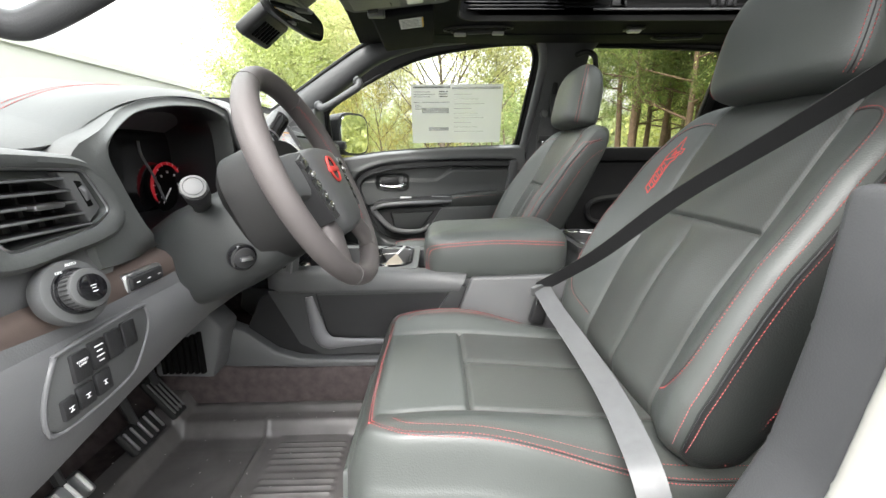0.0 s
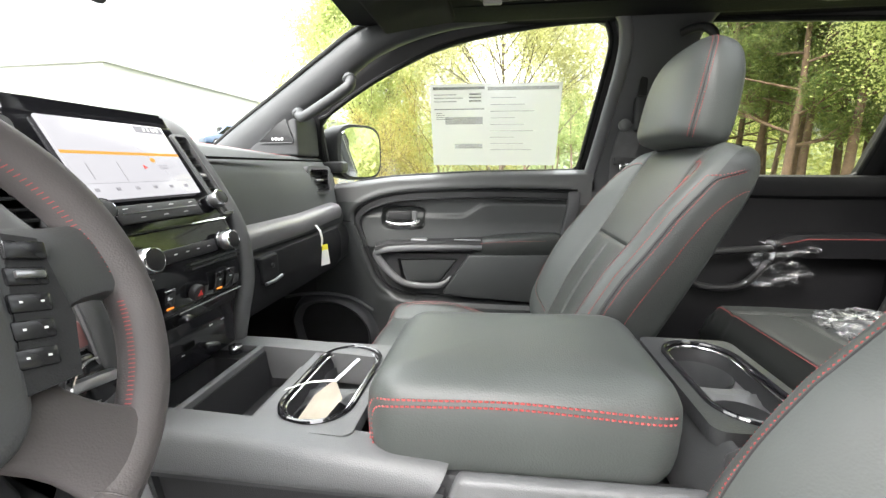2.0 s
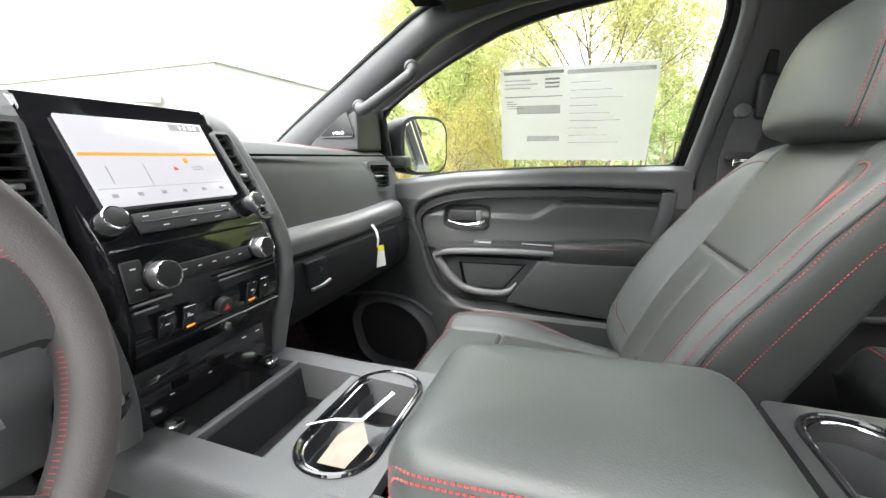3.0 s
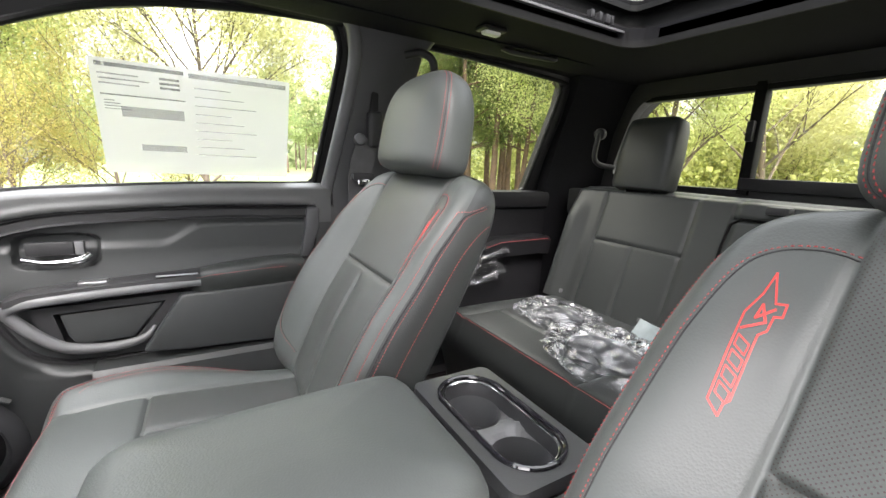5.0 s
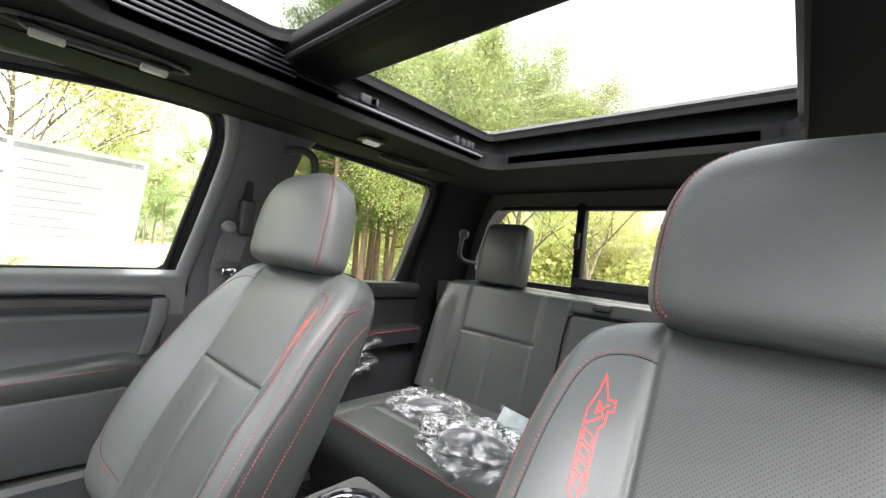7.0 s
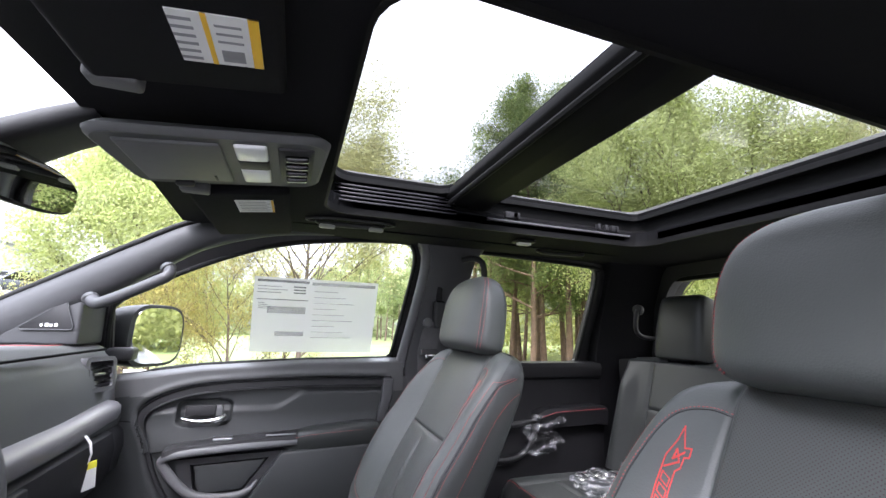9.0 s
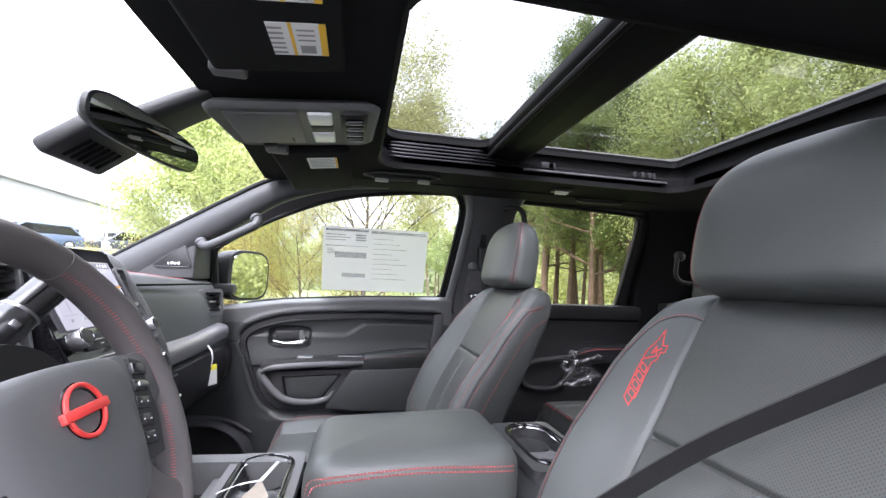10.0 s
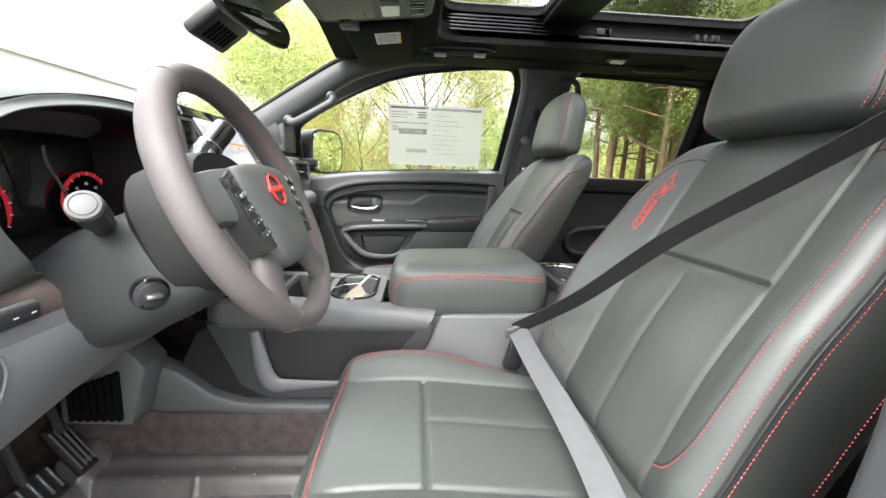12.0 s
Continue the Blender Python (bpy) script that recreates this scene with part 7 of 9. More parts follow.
# map pocket and speaker bulge low on the door
rim = smooth_path([(-0.655, 0.80, 0.20), (-0.648, 0.80, 0.245), (-0.618, 0.80, 0.285), (-0.555, 0.80, 0.301), (-0.474, 0.80, 0.293), (-0.402, 0.80, 0.250), (-0.365, 0.80, 0.186), (-0.368, 0.80, 0.115), (-0.42, 0.80, 0.060), (-0.53, 0.80, 0.055), (-0.62, 0.80, 0.095)], 5, True)
mid = Vector((-0.51, 0.80, 0.175))
rings = [[mid + (p - mid) * k + Vector((0, dy, 0)) for p in rim] for k, dy in ((1.16, 0.05), (1.12, 0.018), (1.06, 0.002), (1.0, -0.003), (0.95, 0.002), (0.90, 0.018), (0.86, 0.03))]
sub_at("speaker_pod", loft(rings, True, False), PILLAR, door, DP)
sub_at("speaker_grille", loft([[mid + (p - mid) * 0.88 + Vector((0, dy, 0)) for p in rim] for dy in (0.026, 0.034)]), PLASTIC, door, DP, "black speaker grille")
sub_at("pod_ridge", tube(smooth_path([(-0.70, 0.826, 0.300), (-0.61, 0.824, 0.318), (-0.52, 0.824, 0.322), (-0.43, 0.824, 0.306), (-0.36, 0.828, 0.262)], 6), 0.006, 8), DASH, door, DP)
own = loft([[(x, 0.85, 0.325), (x, 0.785, 0.322), (x, 0.775, 0.31), (x, 0.78, 0.15), (x, 0.85, 0.12)] for x in (-0.2, -0.1, 0.1, 0.33)])
sub_at("map_pocket", own, DOOR, door, DP)

# kick panels under the dashboard ends
for q in (1, -1):
    tagged(part("trim_kick_panel", prism([(-1.02, 0.05), (-0.555, 0.05), (-0.555, 0.58), (-0.80, 0.80), (-1.02, 0.80)], "y", min(q * 0.845, q * 0.87), max(q * 0.845, q * 0.87), 0.004), PLASTIC), "black plastic kick panel at the footwell side", "trim", kind="structure")

# mirror triangle with its small speaker
tri_ = thing("tweeter_cover", "dark grey triangular speaker cover at the windshield pillar", "speaker", (-0.62, 0.79, 0.82))
TT = Vector(tri_.location)
own = bmesh.new()
outer = [(-0.735, 0.815), (-0.600, 0.940), (-0.548, 0.945), (-0.545, 0.815)]
prism([(a, b) for a, b in outer], "y", 0.695, 0.85, 0.008, 3, bm=own)
sub_at("cover", own, PILLAR, tri_, TT)
g = [(-0.672, 0.860), (-0.590, 0.928), (-0.580, 0.926), (-0.558, 0.862), (-0.562, 0.855), (-0.668, 0.854)]
sub_at("grille", prism(g, "y", 0.690, 0.697, 0.002), PLASTIC, tri_, TT)
sub_at("grille_edge", tube([(a, 0.6905, b) for a, b in g], 0.0018, 6, True), PILLAR, tri_, TT)
for k, w in enumerate((0.005, 0.008, 0.006, 0.007)):
    sub_at("marking", box((-0.628 + 0.010 * k, 0.6885, 0.862), (-0.628 + 0.010 * k + w, 0.6900, 0.869 + 0.002 * (k % 2)), 0.0008), WHITE_MARK, tri_, TT)

# outside mirror
om = thing("side_mirror", "dark grey outside mirror with rounded glass", "mirror", (-0.52, 0.95, 0.75))
OM = Vector(om.location)
rings = [lens_ring((-0.445 + dx, 0.995, 0.835), a * 0.97, b, (0.58, 0.81, 0), (0, 0, 1), 28, 3.6) for dx, a, b in ((-0.15, 0.03, 0.03), (-0.12, 0.075, 0.075), (-0.06, 0.098, 0.098), (-0.012, 0.105, 0.104), (0.0, 0.103, 0.102))]
own = loft(rings)
sub_at("housing", own, PLASTIC, om, OM)
rings = [lens_ring((-0.445 + dx, 0.995, 0.835), 0.089, 0.092, (0.58, 0.81, 0), (0, 0, 1), 28, 3.6) for dx in (0.001, 0.004)]
sub_at("mirror_glass", loft(rings), MIRROR, om, OM)
sub_at("arm", box((-0.56, 0.87, 0.76), (-0.47, 0.93, 0.80), 0.01, 3), PLASTIC, om, OM)

# price sheet on the glass
st = thing("window_sticker", "white translucent price sheet stuck on the passenger window", "sticker", (0.06, 0.85, 0.79))
W0 = Vector(st.location)


def thin_sheet(name, front, back, see):
    """Paper lit from both sides, with some of the view showing through."""
    m = bpy.data.materials.new(name)
    m.use_nodes = True
    n, l = m.node_tree.nodes, m.node_tree.links
    p = n["Principled BSDF"]
    p.inputs["Base Color"].default_value = (front, front * 1.01, front * 0.97, 1)
    p.inputs["Roughness"].default_value = 0.7
    tl = n.new("ShaderNodeBsdfTranslucent")
    tl.inputs["Color"].default_value = (back, back * 1.01, back * 0.97, 1)
    mx = n.new("ShaderNodeMixShader")
    mx.inputs["Fac"].default_value = 0.62
    nz = n.new("ShaderNodeTexNoise")
    nz.inputs["Scale"].default_value = 40
    tc = n.new("ShaderNodeTexCoord")
    l.new(tc.outputs["Object"], nz.inputs["Vector"])
    bp = n.new("ShaderNodeBump")
    bp.inputs["Strength"].default_value = 0.1
    l.new(nz.outputs["Fac"], bp.inputs["Height"])
    l.new(bp.outputs["Normal"], p.inputs["Normal"])
    l.new(p.outputs["BSDF"], mx.inputs[1])
    l.new(tl.outputs["BSDF"], mx.inputs[2])
    clear = n.new("ShaderNodeBsdfTransparent")
    thin = n.new("ShaderNodeMixShader")
    thin.inputs["Fac"].default_value = see
    l.new(mx.outputs["Shader"], thin.inputs[1])
    l.new(clear.outputs["BSDF"], thin.inputs[2])
    l.new(thin.outputs["Shader"], n["Material Output"].inputs["Surface"])
    return m


SHEET = thin_sheet("thin_paper", 0.46, 0.34, 0.36)


def on_glass(x, z, d=0.0):
    return Vector((x, side_y(z, 0.036 - d), z))


def sheet(name, x0, z0, x1, z1, d, mat):
    own = loft([[on_glass(x0, z0, d), on_glass(x1, z0, d), on_glass(x1, z1, d), on_glass(x0, z1, d)], [on_glass(x0, z0, d + 0.0008), on_glass(x1, z0, d + 0.0008), on_glass(x1, z1, d + 0.0008), on_glass(x0, z1, d + 0.0008)]])
    return sub_at(name, own, mat, st, W0)


sheet("sheet", -0.147, 0.789, 0.272, 1.042, 0.0, SHEET)
BLUEISH = thin_sheet("print_band", 0.28, 0.22, 0.45)
LIGHTP = thin_sheet("print_light", 0.36, 0.28, 0.60)
sheet("print_bar", -0.137, 1.026, 0.03, 1.034, 0.001, BLUEISH)
sheet("print_bar", 0.04, 1.022, 0.262, 1.032, 0.001, LIGHTP)
for k in range(3):
    sheet("print_line", -0.135, 1.010 - 0.010 * k, -0.06 + 0.02 * (k % 2), 1.013 - 0.010 * k, 0.001, LIGHTP)
    sheet("print_line", -0.02, 1.010 - 0.010 * k, 0.02, 1.015 - 0.010 * k, 0.001, BLUEISH)
sheet("print_bar", -0.135, 0.967, 0.03, 0.970, 0.001, BLUEISH)
sheet("print_bar", -0.10, 0.922, 0.025, 0.945, 0.001, LIGHTP)
for k in range(4):
    sheet("print_line", -0.13, 0.955 - 0.006 * k, -0.11 + 0.01 * k, 0.957 - 0.006 * k, 0.0015, BLUEISH)
sheet("print_bar", -0.07, 0.845, 0.025, 0.860, 0.001, LIGHTP)
for k in range(9):
    sheet("print_line", 0.05, 1.00 - 0.02 * k, 0.13 + 0.03 * (k % 3), 1.002 - 0.02 * k, 0.001, LIGHTP)

# belt line buckle hardware on the pillar, both sides
for s, px in ((1, 0.50),):
    bh = thing("belt_guide", "black shoulder belt guide and webbing on the door pillar", "seat belt", (px, s * 0.79, 0.70))
    B0 = Vector(bh.location)
    sub_at("height_slide", box((0.468, s * 0.735, 0.885), (0.508, s * 0.775, 0.985), 0.010, 3), PLASTIC, bh, B0)
    sub_at("slide_track", box((0.478, s * 0.752, 0.98), (0.500, s * 0.775, 1.12), 0.004), RUBBER, bh, B0)
    sub_at("anchor_bolt", disc((0.446, s * 0.755, 0.905), (0, -s, 0.2), 0.017, 0.02, 24, 0.005), PLASTIC_GREY, bh, B0)
    loop = smooth_path([(0.555, s * 0.70, 1.135), (0.585, s * 0.67, 1.140), (0.612, s * 0.655, 1.125), (0.622, s * 0.655, 1.09), (0.622, s * 0.66, 1.05)], 6)
    sub_at("anchor_loop", tube(loop, 0.011, 10), PLASTIC, bh, B0)
    web = [[Vector((0.440, s * 0.748, 0.912)), Vector((0.500, s * 0.744, 0.905))], [Vector((0.426, s * 0.762, 0.862)), Vector((0.496, s * 0.756, 0.870))], [Vector((0.420, s * 0.778, 0.800)), Vector((0.488, s * 0.772, 0.808))], [Vector((0.43, s * 0.79, 0.45)), Vector((0.48, s * 0.79, 0.45))]]
    sub_at("belt_web", loft([[a, b, b + Vector((0, s * 0.003, 0)), a + Vector((0, s * 0.003, 0))] for a, b in web]), material("belt_webbing_folded", (0.06, 0.06, 0.062), 0.5, bump=0.5, bump_scale=1500, vary=0.15, vary_scale=40), bh, B0)
    sub_at("tongue", box((0.425, s * 0.752, 0.790), (0.490, s * 0.770, 0.812), 0.004), PLASTIC, bh, B0)
    sub_at("tongue_plate", box((0.440, s * 0.748, 0.774), (0.474, s * 0.752, 0.794), 0.002), CHROME, bh, B0)

# roof handles and lamps on the passenger side
rh = thing("roof_handle", "black folding grab handle above the passenger door", "handle", (0.13, 0.52, 1.185))
bar = smooth_path([(0.030, 0.540, 1.186), (0.040, 0.524, 1.178), (0.070, 0.518, 1.175), (0.180, 0.505, 1.175), (0.208, 0.508, 1.178), (0.218, 0.522, 1.186)], 6)


def roof_handle(base):
    """A folding bar with pale hinge covers in an oval recess."""
    sub_at("bar", tube(bar, 0.0105, 12, up=(0, 0, 1), flat=0.8), PLASTIC, base, base.location)
    oval = [(0.124 + 0.126 * math.copysign(abs(math.cos(a)) ** 0.7, math.cos(a)), 0.520 + 0.030 * math.sin(a) - 0.012 * math.cos(a), 1.1865) for a in [2 * math.pi * i / 48 for i in range(48)]]
    sub_at("recess", loft([oval, [(x, y, z + 0.004) for x, y, z in oval]], True, True), DARK_GAP, base, base.location)
    sub_at("recess_lip", tube(oval, 0.004, 8, True), HANDLE_DARK, base, base.location)
    for x0, x1, y in ((0.034, 0.078, 0.520), (0.174, 0.216, 0.504)):
        sub_at("hinge_cover", box((x0, y - 0.012, 1.161), (x1, y + 0.006, 1.172), 0.0035, 3), PALE_CAP, base, base.location, "pale grey hinge cover")


HANDLE_DARK = material("handle_edge", (0.020, 0.020, 0.021), 0.5, bump=0.3, bump_scale=500, vary=0.1, vary_scale=20)
PALE_CAP = material("pale_grey_cap", (0.30, 0.30, 0.29), 0.45, bump=0.2, bump_scale=500, vary=0.08, vary_scale=20)
roof_handle(rh)
rh2 = thing("roof_handle", "black folding grab handle above the rear door", "handle", (0.92, 0.61, 1.185))
sub_at("bar", tube([p + Vector((0.80, 0.09, 0)) for p in bar], 0.008, 10), PLASTIC, rh2, rh2.location)
rl = thing("reading_lamp", "small pale rear reading lamp lens in the headliner", "lamp", (0.707, 0.52, 1.185))
sub_at("lens", box((0.683, 0.508, 1.172), (0.731, 0.532, 1.190), 0.005, 3), material("lamp_lens", (0.7, 0.7, 0.68), 0.3, bump=0.2, bump_scale=500, vary=0.05), rl, rl.location)
sub_at("bezel", box((0.672, 0.498, 1.180), (0.742, 0.542, 1.190), 0.004), PLASTIC, rl, rl.location)

# ---- rear door and rear bench ----
rd = thing("rear_door_panel", "dark grey rear door panel with plastic-wrapped pull", "door panel", (0.85, 0.84, 0.1))
RD = Vector(rd.location)
own = loft([[(x, 0.87, 0.762), (x, 0.835, 0.757), (x, 0.825, 0.74), (x, 0.83, 0.70), (x, 0.845, 0.69), (x, 0.845, 0.58), (x, 0.83, 0.56), (x, 0.83, 0.10), (x, 0.87, 0.08)] for x in (0.60, 0.8, 1.0, 1.27)])
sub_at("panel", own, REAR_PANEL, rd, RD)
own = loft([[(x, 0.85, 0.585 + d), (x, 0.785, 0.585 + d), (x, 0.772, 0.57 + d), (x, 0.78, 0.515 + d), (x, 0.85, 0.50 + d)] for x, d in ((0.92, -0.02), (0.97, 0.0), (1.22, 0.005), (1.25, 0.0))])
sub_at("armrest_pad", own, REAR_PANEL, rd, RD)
sub_at("armrest_trim", tube([(0.93, 0.772, 0.557), (1.0, 0.771, 0.575), (1.23, 0.771, 0.58)], 0.001, 5), RED, rd, RD)
pull = smooth_path([(0.93, 0.80, 0.54), (0.80, 0.795, 0.53), (0.72, 0.80, 0.515), (0.69, 0.81, 0.48), (0.70, 0.81, 0.43), (0.75, 0.80, 0.41), (0.85, 0.80, 0.42), (0.92, 0.80, 0.50)], 6)
sub_at("pull_bar", tube(pull, 0.011, 10), PLASTIC, rd, RD)


def bag_material():
    m = bpy.data.materials.new("clear_plastic_bag")
    m.use_nodes = True
    n, l = m.node_tree.nodes, m.node_tree.links
    b = n["Principled BSDF"]
    b.inputs["Base Color"].default_value = (0.8, 0.82, 0.83, 1)
    b.inputs["Roughness"].default_value = 0.06
    tr = n.new("ShaderNodeBsdfTransparent")
    mx = n.new("ShaderNodeMixShader")
    fr = n.new("ShaderNodeFresnel")
    fr.inputs["IOR"].default_value = 1.62
    nz = n.new("ShaderNodeTexNoise")
    nz.inputs["Scale"].default_value = 60
    tc = n.new("ShaderNodeTexCoord")
    l.new(tc.outputs["Object"], nz.inputs["Vector"])
    bp = n.new("ShaderNodeBump")
    bp.inputs["Strength"].default_value = 0.25
    bp.inputs["Distance"].default_value = 0.01
    l.new(nz.outputs["Fac"], bp.inputs["Height"])
    l.new(bp.outputs["Normal"], b.inputs["Normal"])
    l.new(bp.outputs["Normal"], fr.inputs["Normal"])
    gl = n.new("ShaderNodeBsdfGlossy")
    gl.inputs["Roughness"].default_value = 0.04
    l.new(bp.outputs["Normal"], gl.inputs["Normal"])
    l.new(fr.outputs["Fac"], mx.inputs["Fac"])
    haze = n.new("ShaderNodeBsdfDiffuse")
    haze.inputs["Color"].default_value = (0.85, 0.87, 0.88, 1)
    milky = n.new("ShaderNodeMixShader")
    mist = n.new("ShaderNodeTexNoise")
    mist.inputs["Scale"].default_value = 28
    mist.inputs["Detail"].default_value = 4
    l.new(tc.outputs["Object"], mist.inputs["Vector"])
    mrange = n.new("ShaderNodeMapRange")
    mrange.inputs["From Min"].default_value, mrange.inputs["From Max"].default_value = 0.50, 0.60
    mrange.inputs["To Min"].default_value, mrange.inputs["To Max"].default_value = 0.01, 0.13
    l.new(mist.outputs["Fac"], mrange.inputs["Value"])
    l.new(mrange.outputs["Result"], milky.inputs["Fac"])
    l.new(tr.outputs["BSDF"], milky.inputs[1])
    l.new(haze.outputs["BSDF"], milky.inputs[2])
    l.new(milky.outputs["Shader"], mx.inputs[1])
    l.new(gl.outputs["BSDF"], mx.inputs[2])
    l.new(mx.outputs["Shader"], n["Material Output"].inputs["Surface"])
    return m


BAG = bag_material()
bg = thing("plastic_wrap", "loose clear plastic film hanging on the rear door pull", "plastic film", (0.93, 0.78, 0.45))
own = bmesh.new()
rnd = random.Random(4)
rows = []
for j in range(14):
    row = []
    for i in range(8):
        row.append((0.86 + 0.022 * i + 0.02 * math.sin(j * 0.9) + rnd.uniform(-0.006, 0.006), 0.775 + rnd.uniform(-0.02, 0.012), 0.57 - 0.011 * j + rnd.uniform(-0.005, 0.005)))
    rows.append(row)
sub_at("film", loft(rows, False, False), BAG, bg, bg.location)

bench = thing("rear_bench", "black leather rear bench seat with red stitching", "bench seat", (1.15, 0, 0.05))
BN = Vector(bench.location)


def bench_top(x, y):
    a = abs(y)
    h = 0.40 + 0.008 * math.sin((x - 0.66) / 0.55 * math.pi) - 0.06 * step(-x, -0.728, -0.695) ** 2 - 0.05 * step(a, 0.62, 0.70) ** 2 - 0.02 * (x - 0.66)
    for c in (0.14, 0.58):
        h -= 0.005 * bump1(a, c, 0.006)
    if a > 0.14 and a < 0.58:
        h -= 0.005 * bump1(x, 0.85, 0.006)
    return h


own = bmesh.new()
g = []
for j in range(71):
    x = 0.695 + 0.57 * j / 70
    g.append([own.verts.new((x, -0.70 + 1.40 * i / 160, bench_top(x, -0.70 + 1.40 * i / 160))) for i in range(161)])
for j in range(70):
    for i in range(160):
        own.faces.new((g[j][i], g[j][i + 1], g[j + 1][i + 1], g[j + 1][i]))
bd = [v for v in g[0]] + [r[-1] for r in g[1:]] + [v for v in g[-1][::-1][1:]] + [r[0] for r in g[1:-1][::-1]]
pv = bd
for z, k in ((0.30, 0.0), (0.24, 0.02), (0.10, 0.06)):
    ring = [own.verts.new((v.co.x + (k if v.co.x < 0.73 else 0), v.co.y * (1 - k * 0.3), z)) for v in bd]
    for i in range(len(ring)):
        q = (i + 1) % len(ring)
        own.faces.new((pv[i], pv[q], ring[q], ring[i]))
    pv = ring
# bench wears the darker leather copy, rear cab shade painted in
sub_at("cushion", own, LEATHER_SHADED, bench, BN)
th = bmesh.new()
for dx in (0.0,):
    P = [Vector((0.716 + dx, -0.66 + 1.32 * i / 100, bench_top(0.716, -0.66 + 1.32 * i / 100) + 0.0006)) for i in range(101)]
    stitches(P, [Vector((-0.7, 0, 0.7))] * 101, w=0.0009, bm=th)
sub_at("stitching", th, RED, bench, BN, "red contrast thread")

# backrest: outer seats and a fold-down middle
BREC = radians(17)


def back_front(y, v):
    a = abs(y)
    h = 0.022 * step(a, 0.60, 0.66) * (1 - step(v, 0.3, 0.42)) - 0.05 * step(a, 0.665, 0.725) ** 2 - 0.04 * step(v, 0.405, 0.44) ** 2
    for c in (0.25, 0.56):
        h -= 0.006 * bump1(a, c, 0.005)
    if 0.25 < a < 0.56:
        h -= 0.006 * bump1(v, 0.245, 0.005)
        h += 0.006 * math.sin((a - 0.25) / 0.31 * math.pi)
        if v < 0.245:
            h -= 0.005 * bump1(a, 0.405, 0.006)
    if a < 0.155:
        h -= 0.008 * bump1(a, 0.15, 0.006) + 0.008 * bump1(v, 0.375, 0.006)
    return h


def back_at(y, v, n=0.0):
    return Vector((1.165 + v * math.sin(BREC) - n * math.cos(BREC), y, 0.385 + v * math.cos(BREC) + n * math.sin(BREC)))


own = bmesh.new()
g = []
for j in range(91):
    v = 0.44 * j / 90
    g.append([own.verts.new(back_at(-0.73 + 1.46 * i / 220, v, back_front(-0.73 + 1.46 * i / 220, v))) for i in range(221)])
for j in range(90):
    for i in range(220):
        own.faces.new((g[j][i], g[j][i + 1], g[j + 1][i + 1], g[j + 1][i]))
bd = [v for v in g[0]] + [r[-1] for r in g[1:]] + [v for v in g[-1][::-1][1:]] + [r[0] for r in g[1:-1][::-1]]
ring = [own.verts.new(v.co + Vector((0.11, 0, 0))) for v in bd]
for i in range(len(ring)):
    q = (i + 1) % len(ring)
    own.faces.new((bd[i], bd[q], ring[q], ring[i]))
sub_at("backrest", own, LEATHER_SHADED, bench, BN)
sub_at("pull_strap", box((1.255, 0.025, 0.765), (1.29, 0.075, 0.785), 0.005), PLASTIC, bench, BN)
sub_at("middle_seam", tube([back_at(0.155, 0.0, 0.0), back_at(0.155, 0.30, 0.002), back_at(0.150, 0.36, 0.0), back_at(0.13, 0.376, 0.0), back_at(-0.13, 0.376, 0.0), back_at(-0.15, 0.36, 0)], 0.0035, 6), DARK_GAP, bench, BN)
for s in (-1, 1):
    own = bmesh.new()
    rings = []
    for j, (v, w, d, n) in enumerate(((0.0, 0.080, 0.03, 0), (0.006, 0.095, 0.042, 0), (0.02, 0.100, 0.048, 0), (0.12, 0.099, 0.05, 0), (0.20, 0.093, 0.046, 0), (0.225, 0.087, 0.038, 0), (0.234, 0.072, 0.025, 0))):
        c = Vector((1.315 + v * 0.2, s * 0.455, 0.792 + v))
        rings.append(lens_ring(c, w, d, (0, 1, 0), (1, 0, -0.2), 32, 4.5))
    sub_at("headrest", loft(rings), LEATHER_SHADED, bench, BN)
    for k in (-0.05, 0.05):
        sub_at("post", tube([(1.30, s * 0.455 + k, 0.78), (1.315, s * 0.455 + k, 0.84)], 0.006, 8), PLASTIC, bench, BN)
for y in (0.62, 0.30):
    sub_at("anchor_button", disc(back_at(y, 0.03, 0.005), (-1, 0, 0.3), 0.008, 0.006, 16, 0.001), PLASTIC_GREY, bench, BN)
# parcel shelf behind the bench
tagged(part("trim_shelf", box((1.30, -0.76, 0.68), (1.52, 0.76, 0.782), 0.012, 3), ROOF_BLACK), "black shelf behind the rear bench", "trim", kind="structure")
# rear belt hook
rk = thing("belt_hook", "dark plastic rear belt guide on the corner pillar", "seat belt", (1.34, 0.66, 0.87))
RK = Vector(rk.location)
sub_at("arm", tube(smooth_path([(1.36, 0.70, 0.985), (1.33, 0.665, 0.985), (1.315, 0.66, 0.95), (1.318, 0.665, 0.90), (1.345, 0.66, 0.875), (1.40, 0.64, 0.868)], 6), 0.009, 10), PLASTIC, rk, RK)
sub_at("knob", disc((1.335, 0.665, 0.985), (-1, -0.4, 0), 0.021, 0.03, 24, 0.008), PLASTIC, rk, RK)


BAG_FILL = material("bag_contents", (0.018, 0.019, 0.020), 0.30, bump=1.0, bump_scale=40, vary=0.8, vary_scale=26)


